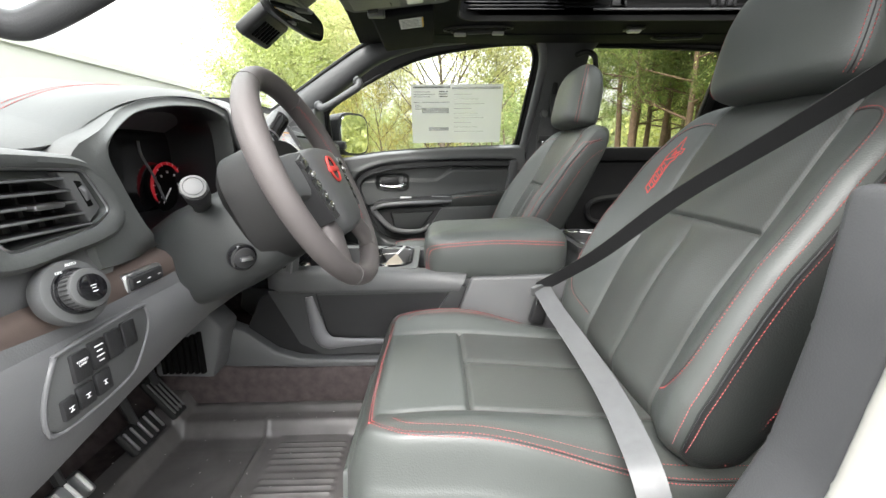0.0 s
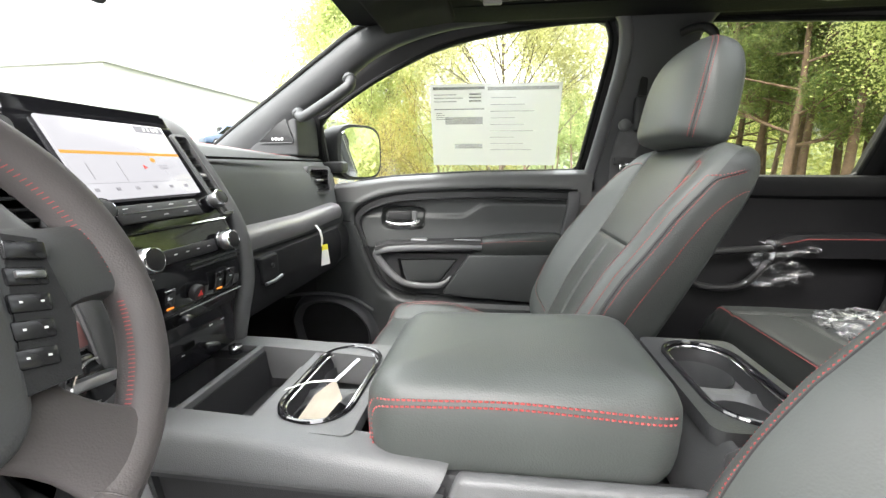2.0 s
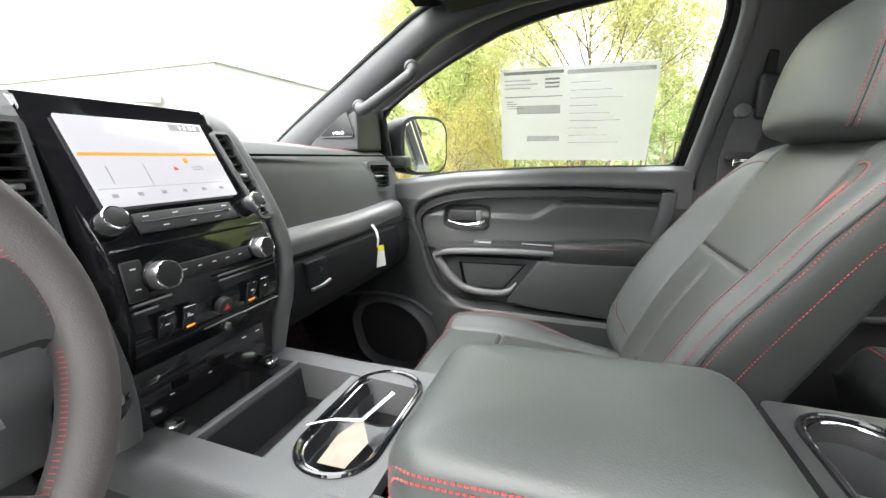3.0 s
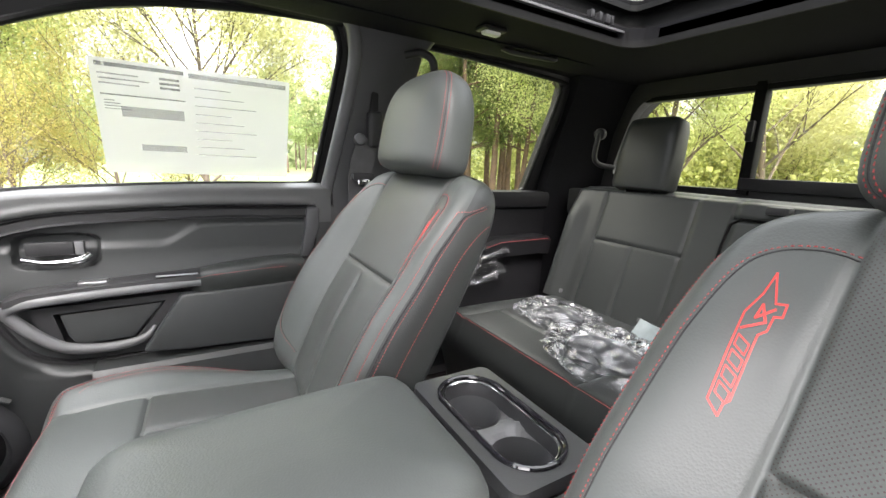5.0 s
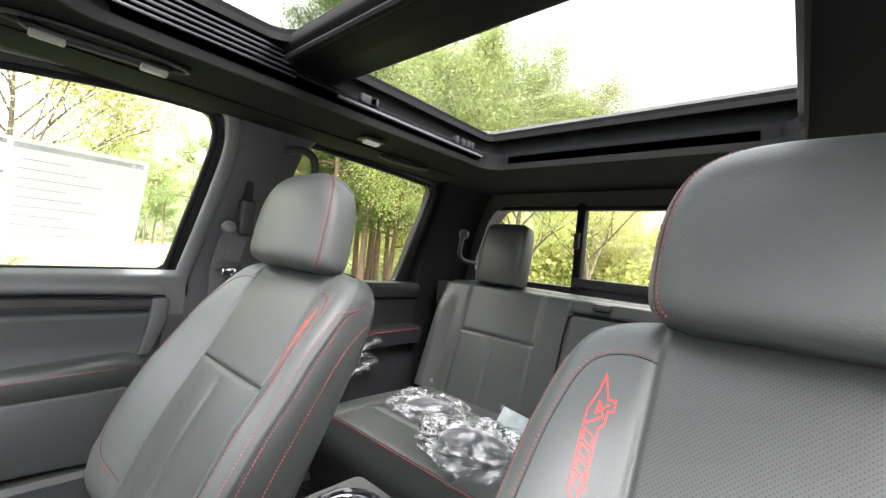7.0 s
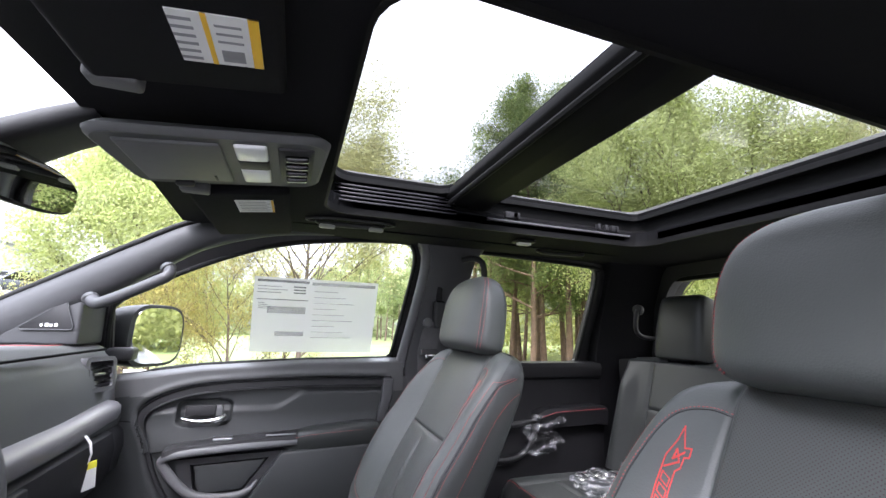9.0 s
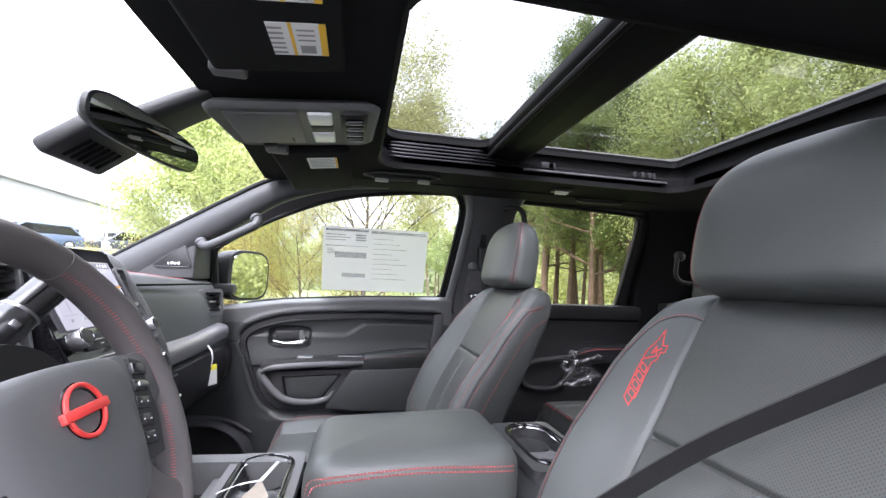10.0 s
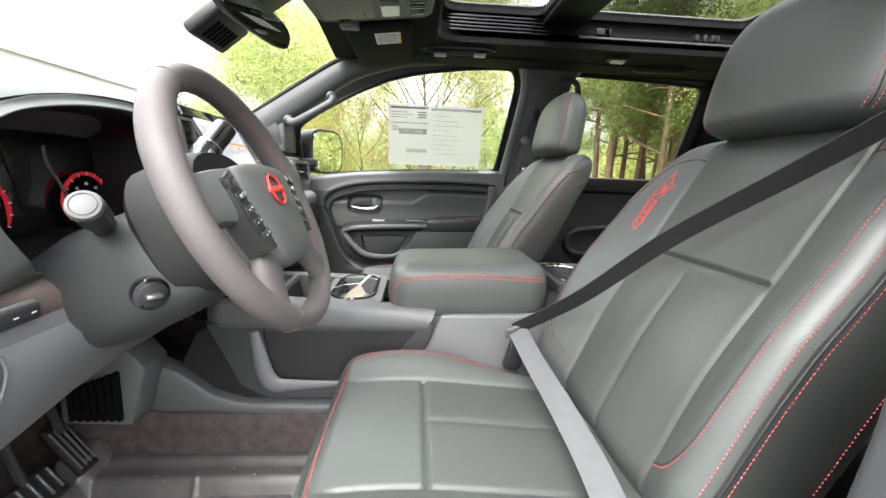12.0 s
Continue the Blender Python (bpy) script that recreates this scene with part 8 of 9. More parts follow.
def bag(c, sx, sy, sz, seed, mat, label):
    """A crumpled clear bag."""
    t = thing("plastic_bag", label, "plastic bag", c)
    own = bmesh.new()
    bmesh.ops.create_icosphere(own, subdivisions=5, radius=1)
    jig = random.Random(int(seed * 10))
    for v in own.verts:
        p = v.co.copy()
        r = 1 + 0.30 * noise.noise(p * 1.7 + Vector((seed, 0, 0))) + 0.30 * (0.4 - abs(noise.noise(p * 3.0 + Vector((0, seed, 0)))))
        r += 0.22 * (0.3 - abs(noise.noise(Vector((p.x * 3 + p.y * 4, p.y * 7 - p.x * 6, p.z * 5)) + Vector((seed, seed, 0)))))
        r += jig.uniform(-0.022, 0.022)
        z = p.z * r
        v.co = Vector((p.x * r * sx, p.y * r * sy, max(z, -0.55) * sz + 0.55 * sz))
    part("film", own, mat, t, smooth=12).visible_shadow = False
    own = bmesh.new()
    bmesh.ops.create_icosphere(own, subdivisions=4, radius=0.72)
    for v in own.verts:
        p = v.co.copy()
        v.co = Vector((p.x * sx * (1 + 0.3 * noise.noise(p * 3)), p.y * sy, max(p.z, -0.5) * sz * 0.8 + 0.45 * sz))
    part("contents", own, BAG_FILL, t, "pale grey wrapped contents", smooth=40)
    return t


bag((0.97, 0.44, 0.392), 0.10, 0.115, 0.036, 1.3, BAG, "crumpled clear plastic bag holding wrapped papers on the rear bench")
bag((0.87, 0.19, 0.392), 0.11, 0.14, 0.050, 5.1, BAG, "crumpled clear plastic bag holding wrapped papers on the rear bench")
bk = thing("manual_packet", "pale booklet in a clear sleeve leaning on the rear bench", "booklet", (1.03, 0.17, 0.392))
sub_at("booklet", box((-0.006, -0.075, 0.0), (0.006, 0.075, 0.072), 0.002, m=Matrix.Translation((1.03, 0.17, 0.392)) @ pose(0, 0, 0, 6, 35, 0)), material("booklet", (0.17, 0.20, 0.21), 0.3, bump=0.05, vary=0.25, vary_scale=25), bk, bk.location)

# driver's shoulder belt
sb = thing("driver_seat_belt", "black driver seat belt webbing buckled across the seat", "seat belt", (0.21, -0.21, 0.40))
SB = Vector(sb.location)


def ribbon(pts, wdir, w):
    P = smooth_path(pts, 8)
    rings = []
    for i, p in enumerate(P):
        d = (P[min(i + 1, len(P) - 1)] - P[max(i - 1, 0)]).normalized()
        a = Vector(wdir)
        a = (a - d * a.dot(d)).normalized()
        t = d.cross(a) * 0.0009
        rings.append([p + a * w / 2 + t, p - a * w / 2 + t, p - a * w / 2 - t, p + a * w / 2 - t])
    return loft(rings)


sub_at("shoulder_web", ribbon([(0.205, -0.213, 0.428), (0.289, -0.322, 0.531), (0.372, -0.435, 0.66), (0.455, -0.545, 0.765), (0.538, -0.66, 0.875), (0.62, -0.77, 0.98)], (0.80, 0.20, -0.60), 0.034), WEB, sb, SB, "black webbing")
# lap webbing is a paler copy; the light it catches is in its colour
sub_at("lap_web", ribbon([(0.205, -0.215, 0.425), (0.215, -0.30, 0.40), (0.222, -0.42, 0.385), (0.222, -0.56, 0.375), (0.215, -0.66, 0.365), (0.212, -0.725, 0.34), (0.23, -0.76, 0.24), (0.25, -0.77, 0.10)], (1, 0, 0.35), 0.040), material("belt_webbing_lit", (0.085, 0.087, 0.09), 0.4, bump=0.5, bump_scale=1500, vary=0.1, vary_scale=60), sb, SB, "shiny webbing, caught light put into its paler grey")
sub_at("tongue", box((-0.03, -0.004, -0.012), (0.03, 0.004, 0.012), 0.003, m=Matrix.Translation((0.205, -0.213, 0.424)) @ pose(0, 0, 0, 20, -10, 25)), PLASTIC_GREY, sb, SB)
sub_at("tongue_plate", box((-0.018, -0.002, -0.035), (0.018, 0.002, 0.0), 0.001, m=Matrix.Translation((0.212, -0.215, 0.415)) @ pose(0, 0, 0, 20, -10, 25)), CHROME, sb, SB)
sub_at("buckle", box((-0.018, -0.012, -0.09), (0.018, 0.012, -0.02), 0.006, 3, m=Matrix.Translation((0.22, -0.20, 0.41)) @ pose(0, 0, 0, 10, 12, 0)), PLASTIC, sb, SB)


# ---- overhead ----
for s, lab in ((-1, "black cloth driver sun visor with yellow and white labels"), (1, "black cloth passenger sun visor with a white label")):
    sv = thing("sun_visor", lab, "sun visor", (-0.15, s * 0.38, 1.14))
    V = Vector(sv.location)
    tilt = pose(0, 0, 0, 0, -7, 0)
    own = box((-0.095, -0.20, -0.010), (0.095, 0.20, 0.010), 0.009, 3, m=Matrix.Translation((-0.135, s * 0.395, 1.148)) @ tilt)
    sub_at("flap", own, HEADLINER, sv, V)
    sub_at("hinge_rod", tube([(-0.218, s * 0.19, 1.142), (-0.218, s * 0.60, 1.142)], 0.006, 8), PLASTIC, sv, V)
    sub_at("clip", box((-0.235, s * 0.19 - 0.014, 1.128), (-0.185, s * 0.19 + 0.014, 1.150), 0.005, 3), PLASTIC_GREY, sv, V)
    z0 = 1.1378

    def label(name, x0, y0, x1, y1, mat, d=0.0):
        sub_at(name, box((x0 + 0.135, y0 - s * 0.395, -0.0112 - d), (x1 + 0.135, y1 - s * 0.395, -0.0098), m=Matrix.Translation((-0.135, s * 0.395, 1.148)) @ tilt), mat, sv, V)
    if s < 0:
        for y0, y1 in ((-0.322, -0.250), (-0.432, -0.362)):
            label("warning_label", -0.134, y0, -0.062, y1, PAPER)
            label("label_band", -0.108, y0, -0.1035, y1, YELLOW, 0.0004)
            label("label_band", -0.071, y0, -0.062, y1, YELLOW, 0.0004)
            for k in range(6):
                label("label_text", -0.134, y0 + 0.008 + 0.011 * k, -0.116, y0 + 0.012 + 0.011 * k, PRINT, 0.0004)
                if k < 3:
                    label("label_text", -0.099, y0 + 0.012 + 0.011 * k, -0.077, y0 + 0.015 + 0.011 * k, PRINT, 0.0004)
            label("label_picture", -0.098, y0 + 0.048, -0.078, y0 + 0.066, PRINT, 0.0004)
    else:
        label("warning_label", -0.150, 0.240, -0.075, 0.335, PAPER)
        for k in range(6):
            label("label_text", -0.143, 0.25 + 0.013 * k, -0.09 + 0.008 * (k % 2), 0.253 + 0.013 * k, PRINT, 0.0004)
        label("label_band", -0.080, 0.240, -0.075, 0.335, YELLOW, 0.0004)

oc = thing("overhead_console", "dark grey overhead console with bright reading lamps", "overhead console", (-0.13, 0, 1.13))
OCN = Vector(oc.location)
OM_ = Matrix.Translation((-0.138, 0.03, 1.148)) @ pose(0, 0, 0, 0, -6, 0)


def oc_part(name, lo, hi, bev, mat, lab=""):
    return sub_at(name, box(lo, hi, bev, 3, m=OM_), mat, oc, OCN, lab)


rings = [[OM_ @ Vector((a * k * (1 - 0.35 * (b + 0.105)) + 0.002, b * k, z)) for a, b in rounded(-0.16, -0.105, 0.16, 0.105, 0.03)] for k, z in ((0.10, 0.045), (0.94, 0.006), (1.0, -0.002), (0.985, -0.009), (0.95, -0.013), (0.91, -0.012))]
sub_at("shell", loft(rings), DASH, oc, OCN)
oc_part("bin_door", (-0.125, -0.082, -0.0165), (0.005, 0.078, -0.008), 0.006, PLASTIC_GREY)
oc_part("bin_catch", (-0.022, 0.045, -0.0185), (-0.018, 0.068, -0.015), 0.001, PLASTIC)
for y0, y1 in ((-0.085, -0.03), (0.012, 0.072)):
    oc_part("reading_lamp", (0.022, y0, -0.0180), (0.068, y1, -0.008), 0.008, material("lamp_cover", (0.80, 0.81, 0.82), 0.25, metal=0.2, bump=0.1, bump_scale=300, vary=0.05), "bright lamp lens")
oc_part("lamp_switch", (0.022, -0.028, -0.0170), (0.068, 0.010, -0.008), 0.004, PLASTIC)
oc_part("switch_plate", (0.082, -0.080, -0.0160), (0.136, 0.066, -0.008), 0.006, PLASTIC)
for k in range(4):
    oc_part("switch", (0.092, -0.062 + 0.032 * k, -0.024), (0.128, -0.048 + 0.032 * k, -0.014), 0.004, GLOSS)
oc_part("microphone", (-0.09, 0.088, -0.02), (-0.06, 0.104, -0.010), 0.004, PLASTIC)

rm = thing("inside_mirror", "black frameless inside mirror on its windshield mount", "mirror", (-0.36, -0.06, 1.07))
RM = Vector(rm.location)
mn = Vector((0.985, -0.13, -0.10)).normalized()
mc = Vector((-0.365, -0.05, 1.062))
mr_ = mn.cross(Vector((0, 0, 1))).normalized() * -1
mu = mr_.cross(mn) * -1
rings = [lens_ring(mc + mn * d, a, b, mr_, mu, 36, 3.2) for d, a, b in ((-0.034, 0.07, 0.012), (-0.026, 0.13, 0.026), (-0.008, 0.147, 0.034), (0.0, 0.147, 0.034))]
sub_at("housing", loft(rings), PLASTIC, rm, RM)
sub_at("mirror_glass", loft([lens_ring(mc + mn * d, 0.143, 0.0305, mr_, mu, 36, 3.2) for d in (0.0008, 0.003)]), MIRROR, rm, RM)
sub_at("stem", tube([mc - mn * 0.03, Vector((-0.40, 0.02, 1.10)), Vector((-0.42, 0.04, 1.13))], 0.013, 12), PLASTIC, rm, RM)
rings = []
for x, z, w, h in ((-0.50, 1.050, 0.05, 0.010), (-0.46, 1.072, 0.058, 0.016), (-0.40, 1.110, 0.055, 0.018), (-0.35, 1.142, 0.05, 0.018), (-0.30, 1.168, 0.05, 0.016)):
    rings.append(lens_ring((x, 0.03, z + 0.01), w, h, (0, 1, 0), (-0.5, 0, 0.85), 24, 3.5))
sub_at("sensor_cover", loft(rings), PLASTIC, rm, RM)
own = box((-0.042, -0.072, -0.014), (0.042, 0.072, 0.014), 0.01, 3, m=Matrix.Translation((-0.445, -0.069, 1.032)) @ pose(0, 0, 0, 0, -38, 0))
sub_at("camera_box", own, PLASTIC, rm, RM)
for k in range(6):
    sub_at("slot", box((-0.026, -0.045 + 0.016 * k, -0.0165), (0.018, -0.039 + 0.016 * k, -0.0138), m=Matrix.Translation((-0.445, -0.069, 1.032)) @ pose(0, 0, 0, 0, -38, 0)), DARK_GAP, rm, RM)

# ---- driver footwell ----
fm = thing("floor_mat", "black rubber driver floor mat with ribbed tray and sand grains", "floor mat", (-0.45, -0.42, 0.05))
FM = Vector(fm.location)


def mat_z(x, y):
    far, left = -0.185 - y, x + 0.735
    z = 0.060
    z += 0.036 * (1 - step(far, 0.048, 0.068)) + 0.012 * (1 - step(far, 0.0, 0.02)) + 0.04 * (1 - step(left, 0.04, 0.065))
    z += 0.006 * bump1(x, -0.468, 0.006) * (1 - step(-far, -0.06, -0.03))
    if -0.44 < x < -0.255 and y < -0.245:
        z += 0.0045 * max(0, math.sin((y + 0.70) / 0.019 * math.pi * 2)) * step(x, -0.44, -0.42) * (1 - step(x, -0.275, -0.258))
    if x < -0.48:
        z += 0.0018 * noise.noise(Vector((x * 16, y * 16, 0))) + 0.002 * bump1(abs(y + 0.42), 0.12, 0.004)
    return z


own = bmesh.new()
g = []
for j in range(181):
    x = -0.74 + 0.62 * j / 180
    g.append([own.verts.new((x, -0.705 + 0.54 * i / 90, mat_z(x, -0.705 + 0.54 * i / 90))) for i in range(91)])
for j in range(180):
    for i in range(90):
        own.faces.new((g[j][i], g[j][i + 1], g[j + 1][i + 1], g[j + 1][i]))
sub_at("tray", own, MAT_RUBBER, fm, FM)
# sand grains
own = bmesh.new()
rg = random.Random(9)
for k in range(90):
    x, y = rg.uniform(-0.80, -0.30), rg.uniform(-0.62, -0.20)
    r = rg.uniform(0.0006, 0.0016)
    z = mat_z(x, y) + r * 0.5
    own2 = [own.verts.new(Vector((x, y, z)) + Vector(d) * r) for d in ((1, 0, 0), (-0.5, 0.87, 0), (-0.5, -0.87, 0), (0, 0, 1.3))]
    for f in ((0, 1, 3), (1, 2, 3), (2, 0, 3)):
        own.faces.new([own2[q] for q in f])
tagged(part("sand_grains", own, PAPER, smooth=0), "scattered pale sand grains on the floor mat", "grit", kind="stuff")
# tunnel carpet beside the console
own = prism([(-1.0, 0.05), (0.5, 0.05), (0.5, 0.20), (-0.55, 0.205), (-1.0, 0.30)], "y", -0.175, -0.14, 0.01)
tagged(part("trim_tunnel", own, CARPET), "dark carpet on the transmission tunnel", "carpet", kind="structure")
own = prism([(-1.0, 0.05), (0.5, 0.05), (0.5, 0.20), (-0.55, 0.205), (-1.0, 0.30)], "y", 0.14, 0.175, 0.01)
tagged(part("trim_tunnel_right", own, CARPET), "dark carpet on the transmission tunnel", "carpet", kind="structure")
fv = thing("footwell_vent", "dark slatted air outlet beside the footwell", "air vent", (-0.62, -0.22, 0.22))
FV = Vector(fv.location)
sub_at("case", prism([(-0.72, 0.22), (-0.585, 0.215), (-0.55, 0.34), (-0.60, 0.40), (-0.72, 0.40)], "y", -0.235, -0.15, 0.008), PLASTIC_GREY, fv, FV)
for k in range(7):
    sub_at("slat", box((-0.697 + 0.015 * k, -0.245, 0.232), (-0.688 + 0.015 * k, -0.234, 0.30 + 0.006 * k), 0.001), DARK_GAP, fv, FV)


def pedal(name, c, w, h, tilt, mat, lab, slots, mark):
    t = thing(name, lab, "pedal", c)
    m = Matrix.Translation(c) @ pose(0, 0, 0, 0, tilt, 0)
    P0 = Vector(c)
    sub_at("pad", box((-0.008, -w, -h), (0.008, w, h), 0.006, 3, m=m), mat, t, P0)
    for k in range(slots):
        y = -w + 2 * w * (k + 0.5) / slots
        sub_at("rib", box((0.007, y - w / slots * 0.28, -h * 0.8), (0.012, y + w / slots * 0.28, h * 0.8), 0.002, m=m), mark, t, P0)
    sub_at("arm", tube([Vector(c) + Vector((-0.01, 0, h * 0.6)), Vector(c) + Vector((-0.08, 0.01, 0.22))], 0.009, 8), PLASTIC, t, P0)
    return t


pedal("brake_pedal", (-0.70, -0.335, 0.145), 0.05, 0.03, -35, RUBBER, "black rubber brake pedal with bright ribs", 5, SATIN)
pedal("throttle_pedal", (-0.72, -0.225, 0.16), 0.024, 0.06, -35, RUBBER, "black ribbed accelerator pedal", 4, PLASTIC_GREY)
pk = pedal("parking_brake_pedal", (-0.70, -0.515, 0.155), 0.035, 0.025, -35, SATIN, "bright metal parking brake pedal with worn markings", 3, PAPER)

# ---- outside ----
GZ = -0.62
GRASS = material("grass", (0.125, 0.155, 0.045), 0.9, bump=1.0, bump_scale=60, vary=0.35, vary_scale=0.6)
ASPHALT = material("asphalt", (0.10, 0.10, 0.098), 0.9, bump=1.0, bump_scale=120, vary=0.2, vary_scale=0.8)
MULCH = material("mulch", (0.16, 0.10, 0.06), 0.95, bump=1.0, bump_scale=50, vary=0.35, vary_scale=2)
BARK = material("bark", (0.11, 0.085, 0.065), 0.95, bump=1.0, bump_scale=25, vary=0.3, vary_scale=6)
BARK_PINE = material("bark_pine", (0.13, 0.085, 0.065), 0.95, bump=1.0, bump_scale=25, vary=0.3, vary_scale=6)
WALLW = material("white_wall", (0.34, 0.34, 0.31), 0.8, bump=0.3, bump_scale=3, vary=0.05, vary_scale=0.2)
CONCRETE = material("concrete", (0.42, 0.41, 0.38), 0.9, bump=0.5, bump_scale=30, vary=0.15, vary_scale=1)


def leaf_material(name, a, b):
    m = bpy.data.materials.new(name)
    m.use_nodes = True
    n, l = m.node_tree.nodes, m.node_tree.links
    p = n["Principled BSDF"]
    p.inputs["Roughness"].default_value = 0.6
    g = n.new("ShaderNodeNewGeometry")
    r = n.new("ShaderNodeValToRGB")
    r.color_ramp.elements[0].color, r.color_ramp.elements[1].color = (*a, 1), (*b, 1)
    l.new(g.outputs["Random Per Island"], r.inputs["Fac"])
    l.new(r.outputs["Color"], p.inputs["Base Color"])
    t = n.new("ShaderNodeBsdfTranslucent")
    glow = n.new("ShaderNodeHueSaturation")
    glow.inputs["Value"].default_value = 1.45
    l.new(r.outputs["Color"], glow.inputs["Color"])
    l.new(glow.outputs["Color"], t.inputs["Color"])
    x = n.new("ShaderNodeMixShader")
    x.inputs["Fac"].default_value = 0.72
    l.new(p.outputs["BSDF"], x.inputs[1])
    l.new(t.outputs["BSDF"], x.inputs[2])
    l.new(x.outputs["Shader"], n["Material Output"].inputs["Surface"])
    return m


LEAF_SPRING = leaf_material("spring_leaves", (0.28, 0.32, 0.12), (0.40, 0.43, 0.20))
LEAF_GREEN = leaf_material("green_leaves", (0.15, 0.18, 0.07), (0.23, 0.27, 0.11))
LEAF_BUD = leaf_material("bud_leaves", (0.32, 0.31, 0.15), (0.42, 0.42, 0.21))
NEEDLE = leaf_material("pine_needles", (0.07, 0.11, 0.04), (0.20, 0.23, 0.08))
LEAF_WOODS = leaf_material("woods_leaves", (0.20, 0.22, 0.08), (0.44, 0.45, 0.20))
# pale greyed greens put distance haze into the far woods' colour
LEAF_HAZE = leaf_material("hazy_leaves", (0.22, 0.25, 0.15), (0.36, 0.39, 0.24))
POLE = material("white_post", (0.45, 0.45, 0.44), 0.5, vary=0.08, vary_scale=3)
BUSH = leaf_material("bush_leaves", (0.20, 0.20, 0.06), (0.40, 0.34, 0.13))

# ground: one sheet with a strip of lawn and the car park
own = bmesh.new()
bmesh.ops.create_grid(own, x_segments=2, y_segments=2, size=900)
bmesh.ops.translate(own, verts=own.verts, vec=(0, 0, GZ))
tagged(part("ground", own, GRASS, smooth=0), "spring lawn reaching to the horizon", "ground", kind="structure")
own = prism([(-60, -40), (30, -40), (30, 2.2), (-8, 2.2), (-16, 6), (-24, 60), (-60, 60)], "z", GZ - 0.2, GZ + 0.02)
tagged(part("road", own, ASPHALT, smooth=0), "grey asphalt car park", "car park", kind="structure")
own = prism([(-10, 2.2), (30, 2.2), (30, 2.35), (-10, 2.35)], "z", GZ - 0.1, GZ + 0.13, 0.02)
tagged(part("pavement", own, CONCRETE, smooth=0), "pale concrete kerb beside the lawn", "kerb", kind="structure")
own = prism([(-9, 7.0), (-1, 6.8), (2.2, 8), (1.2, 11), (-10, 12)], "z", GZ - 0.05, GZ + 0.03)
tagged(part("bed", own, MULCH, smooth=0), "brown mulch bed under the trees", "ground", kind="structure")


def tree(name, at, height, seed, leaf, bark, label, leaves=5000, spread=0.5, bare=0.25, size=0.025, limbs=9, trunk_r=0.11, needle=False, rise=0.75, loose=0.20):
    """A tapered trunk with forking limbs and a loose crown of small leaves."""
    rng = random.Random(seed)
    t = thing(name, label, "shrub" if name == "bush" else "tree", (at[0], at[1], GZ))
    wood = bmesh.new()
    tips = []

    def grow_limb(p, d, length, r, level):
        pts, rad = [p.copy()], [r]
        n = 4
        for k in range(n):
            d = (d + Vector((rng.uniform(-1, 1), rng.uniform(-1, 1), rng.uniform(-0.5, 0.9))) * 0.16).normalized()
            p = p + d * length / n
            pts.append(p.copy())
            rad.append(max(0.003, r * (1 - 0.72 * (k + 1) / n)))
            if level >= 2 or k >= 2:
                tips.append(p.copy())
        tube(pts, rad, 5 if level > 1 else 7, bm=wood)
        if level < 3:
            for k in range(4):
                q = rng.uniform(0.35, 1)
                i = min(n - 1, int(q * n))
                o = pts[i].lerp(pts[i + 1], q * n - i)
                nd = (d + Vector((rng.uniform(-1, 1), rng.uniform(-1, 1), rng.uniform(-0.4, 0.8))) * 0.85).normalized()
                grow_limb(o, nd, length * rng.uniform(0.45, 0.65), rad[i] * 0.6, level + 1)

    tr = [Vector((0, 0, -0.1))]
    d = Vector((rng.uniform(-0.05, 0.05), rng.uniform(-0.05, 0.05), 1))
    for k in range(8):
        d = (d + Vector((rng.uniform(-1, 1), rng.uniform(-1, 1), 0)) * 0.04).normalized()
        tr.append(tr[-1] + d * height / 8)
    tube(tr, [trunk_r * (1 - 0.85 * k / 8) for k in range(9)], 10, bm=wood)
    for k in range(limbs):
        f = bare + (0.97 - bare) * (k + rng.random()) / limbs
        i = min(7, int(f * 8))
        o = tr[i].lerp(tr[i + 1], f * 8 - i)
        a = k * 2.4 + rng.uniform(-0.4, 0.4)
        out = Vector((math.cos(a), math.sin(a), rise + rng.uniform(-0.15, 0.15)))
        ln = height * spread * (1.15 - (0.85 if needle else 0.60) * f) * rng.uniform(0.75, 1.1)
        grow_limb(o, out.normalized(), ln, trunk_r * 0.42 * (1.1 - 0.7 * f), 1)
    part("trunk", wood, bark, t, smooth=60)
    # leaves sit in clumps round the twigs, thicker on some than on others
    g = np.random.default_rng(seed)
    T = np.array([tuple(p) for p in tips])
    w = g.random(len(T)) ** 1.5 + 0.08
    pick = g.choice(len(T), leaves, p=w / w.sum())
    c = T[pick] + g.normal(size=(leaves, 3)) * loose * g.uniform(0.4, 1.2, (leaves, 1))
    a = g.normal(size=(leaves, 3))
    a /= np.linalg.norm(a, axis=1)[:, None]
    b = np.cross(a, g.normal(size=(leaves, 3)))
    b /= np.linalg.norm(b, axis=1)[:, None]
    s = size * g.uniform(0.6, 1.4, (leaves, 1))
    a, b = (a * s * 2.0, b * s * 0.30) if needle else (a * s, b * s * 0.62)
    v = np.stack([c - a, c + b, c + a, c - b], 1).reshape(-1, 3)
    me = bpy.data.meshes.new("crown")
    me.from_pydata(v.tolist(), [], np.arange(4 * leaves).reshape(-1, 4).tolist())
    me.materials.append(leaf)
    ob = new("crown", me)
    ob.parent = t
    return t


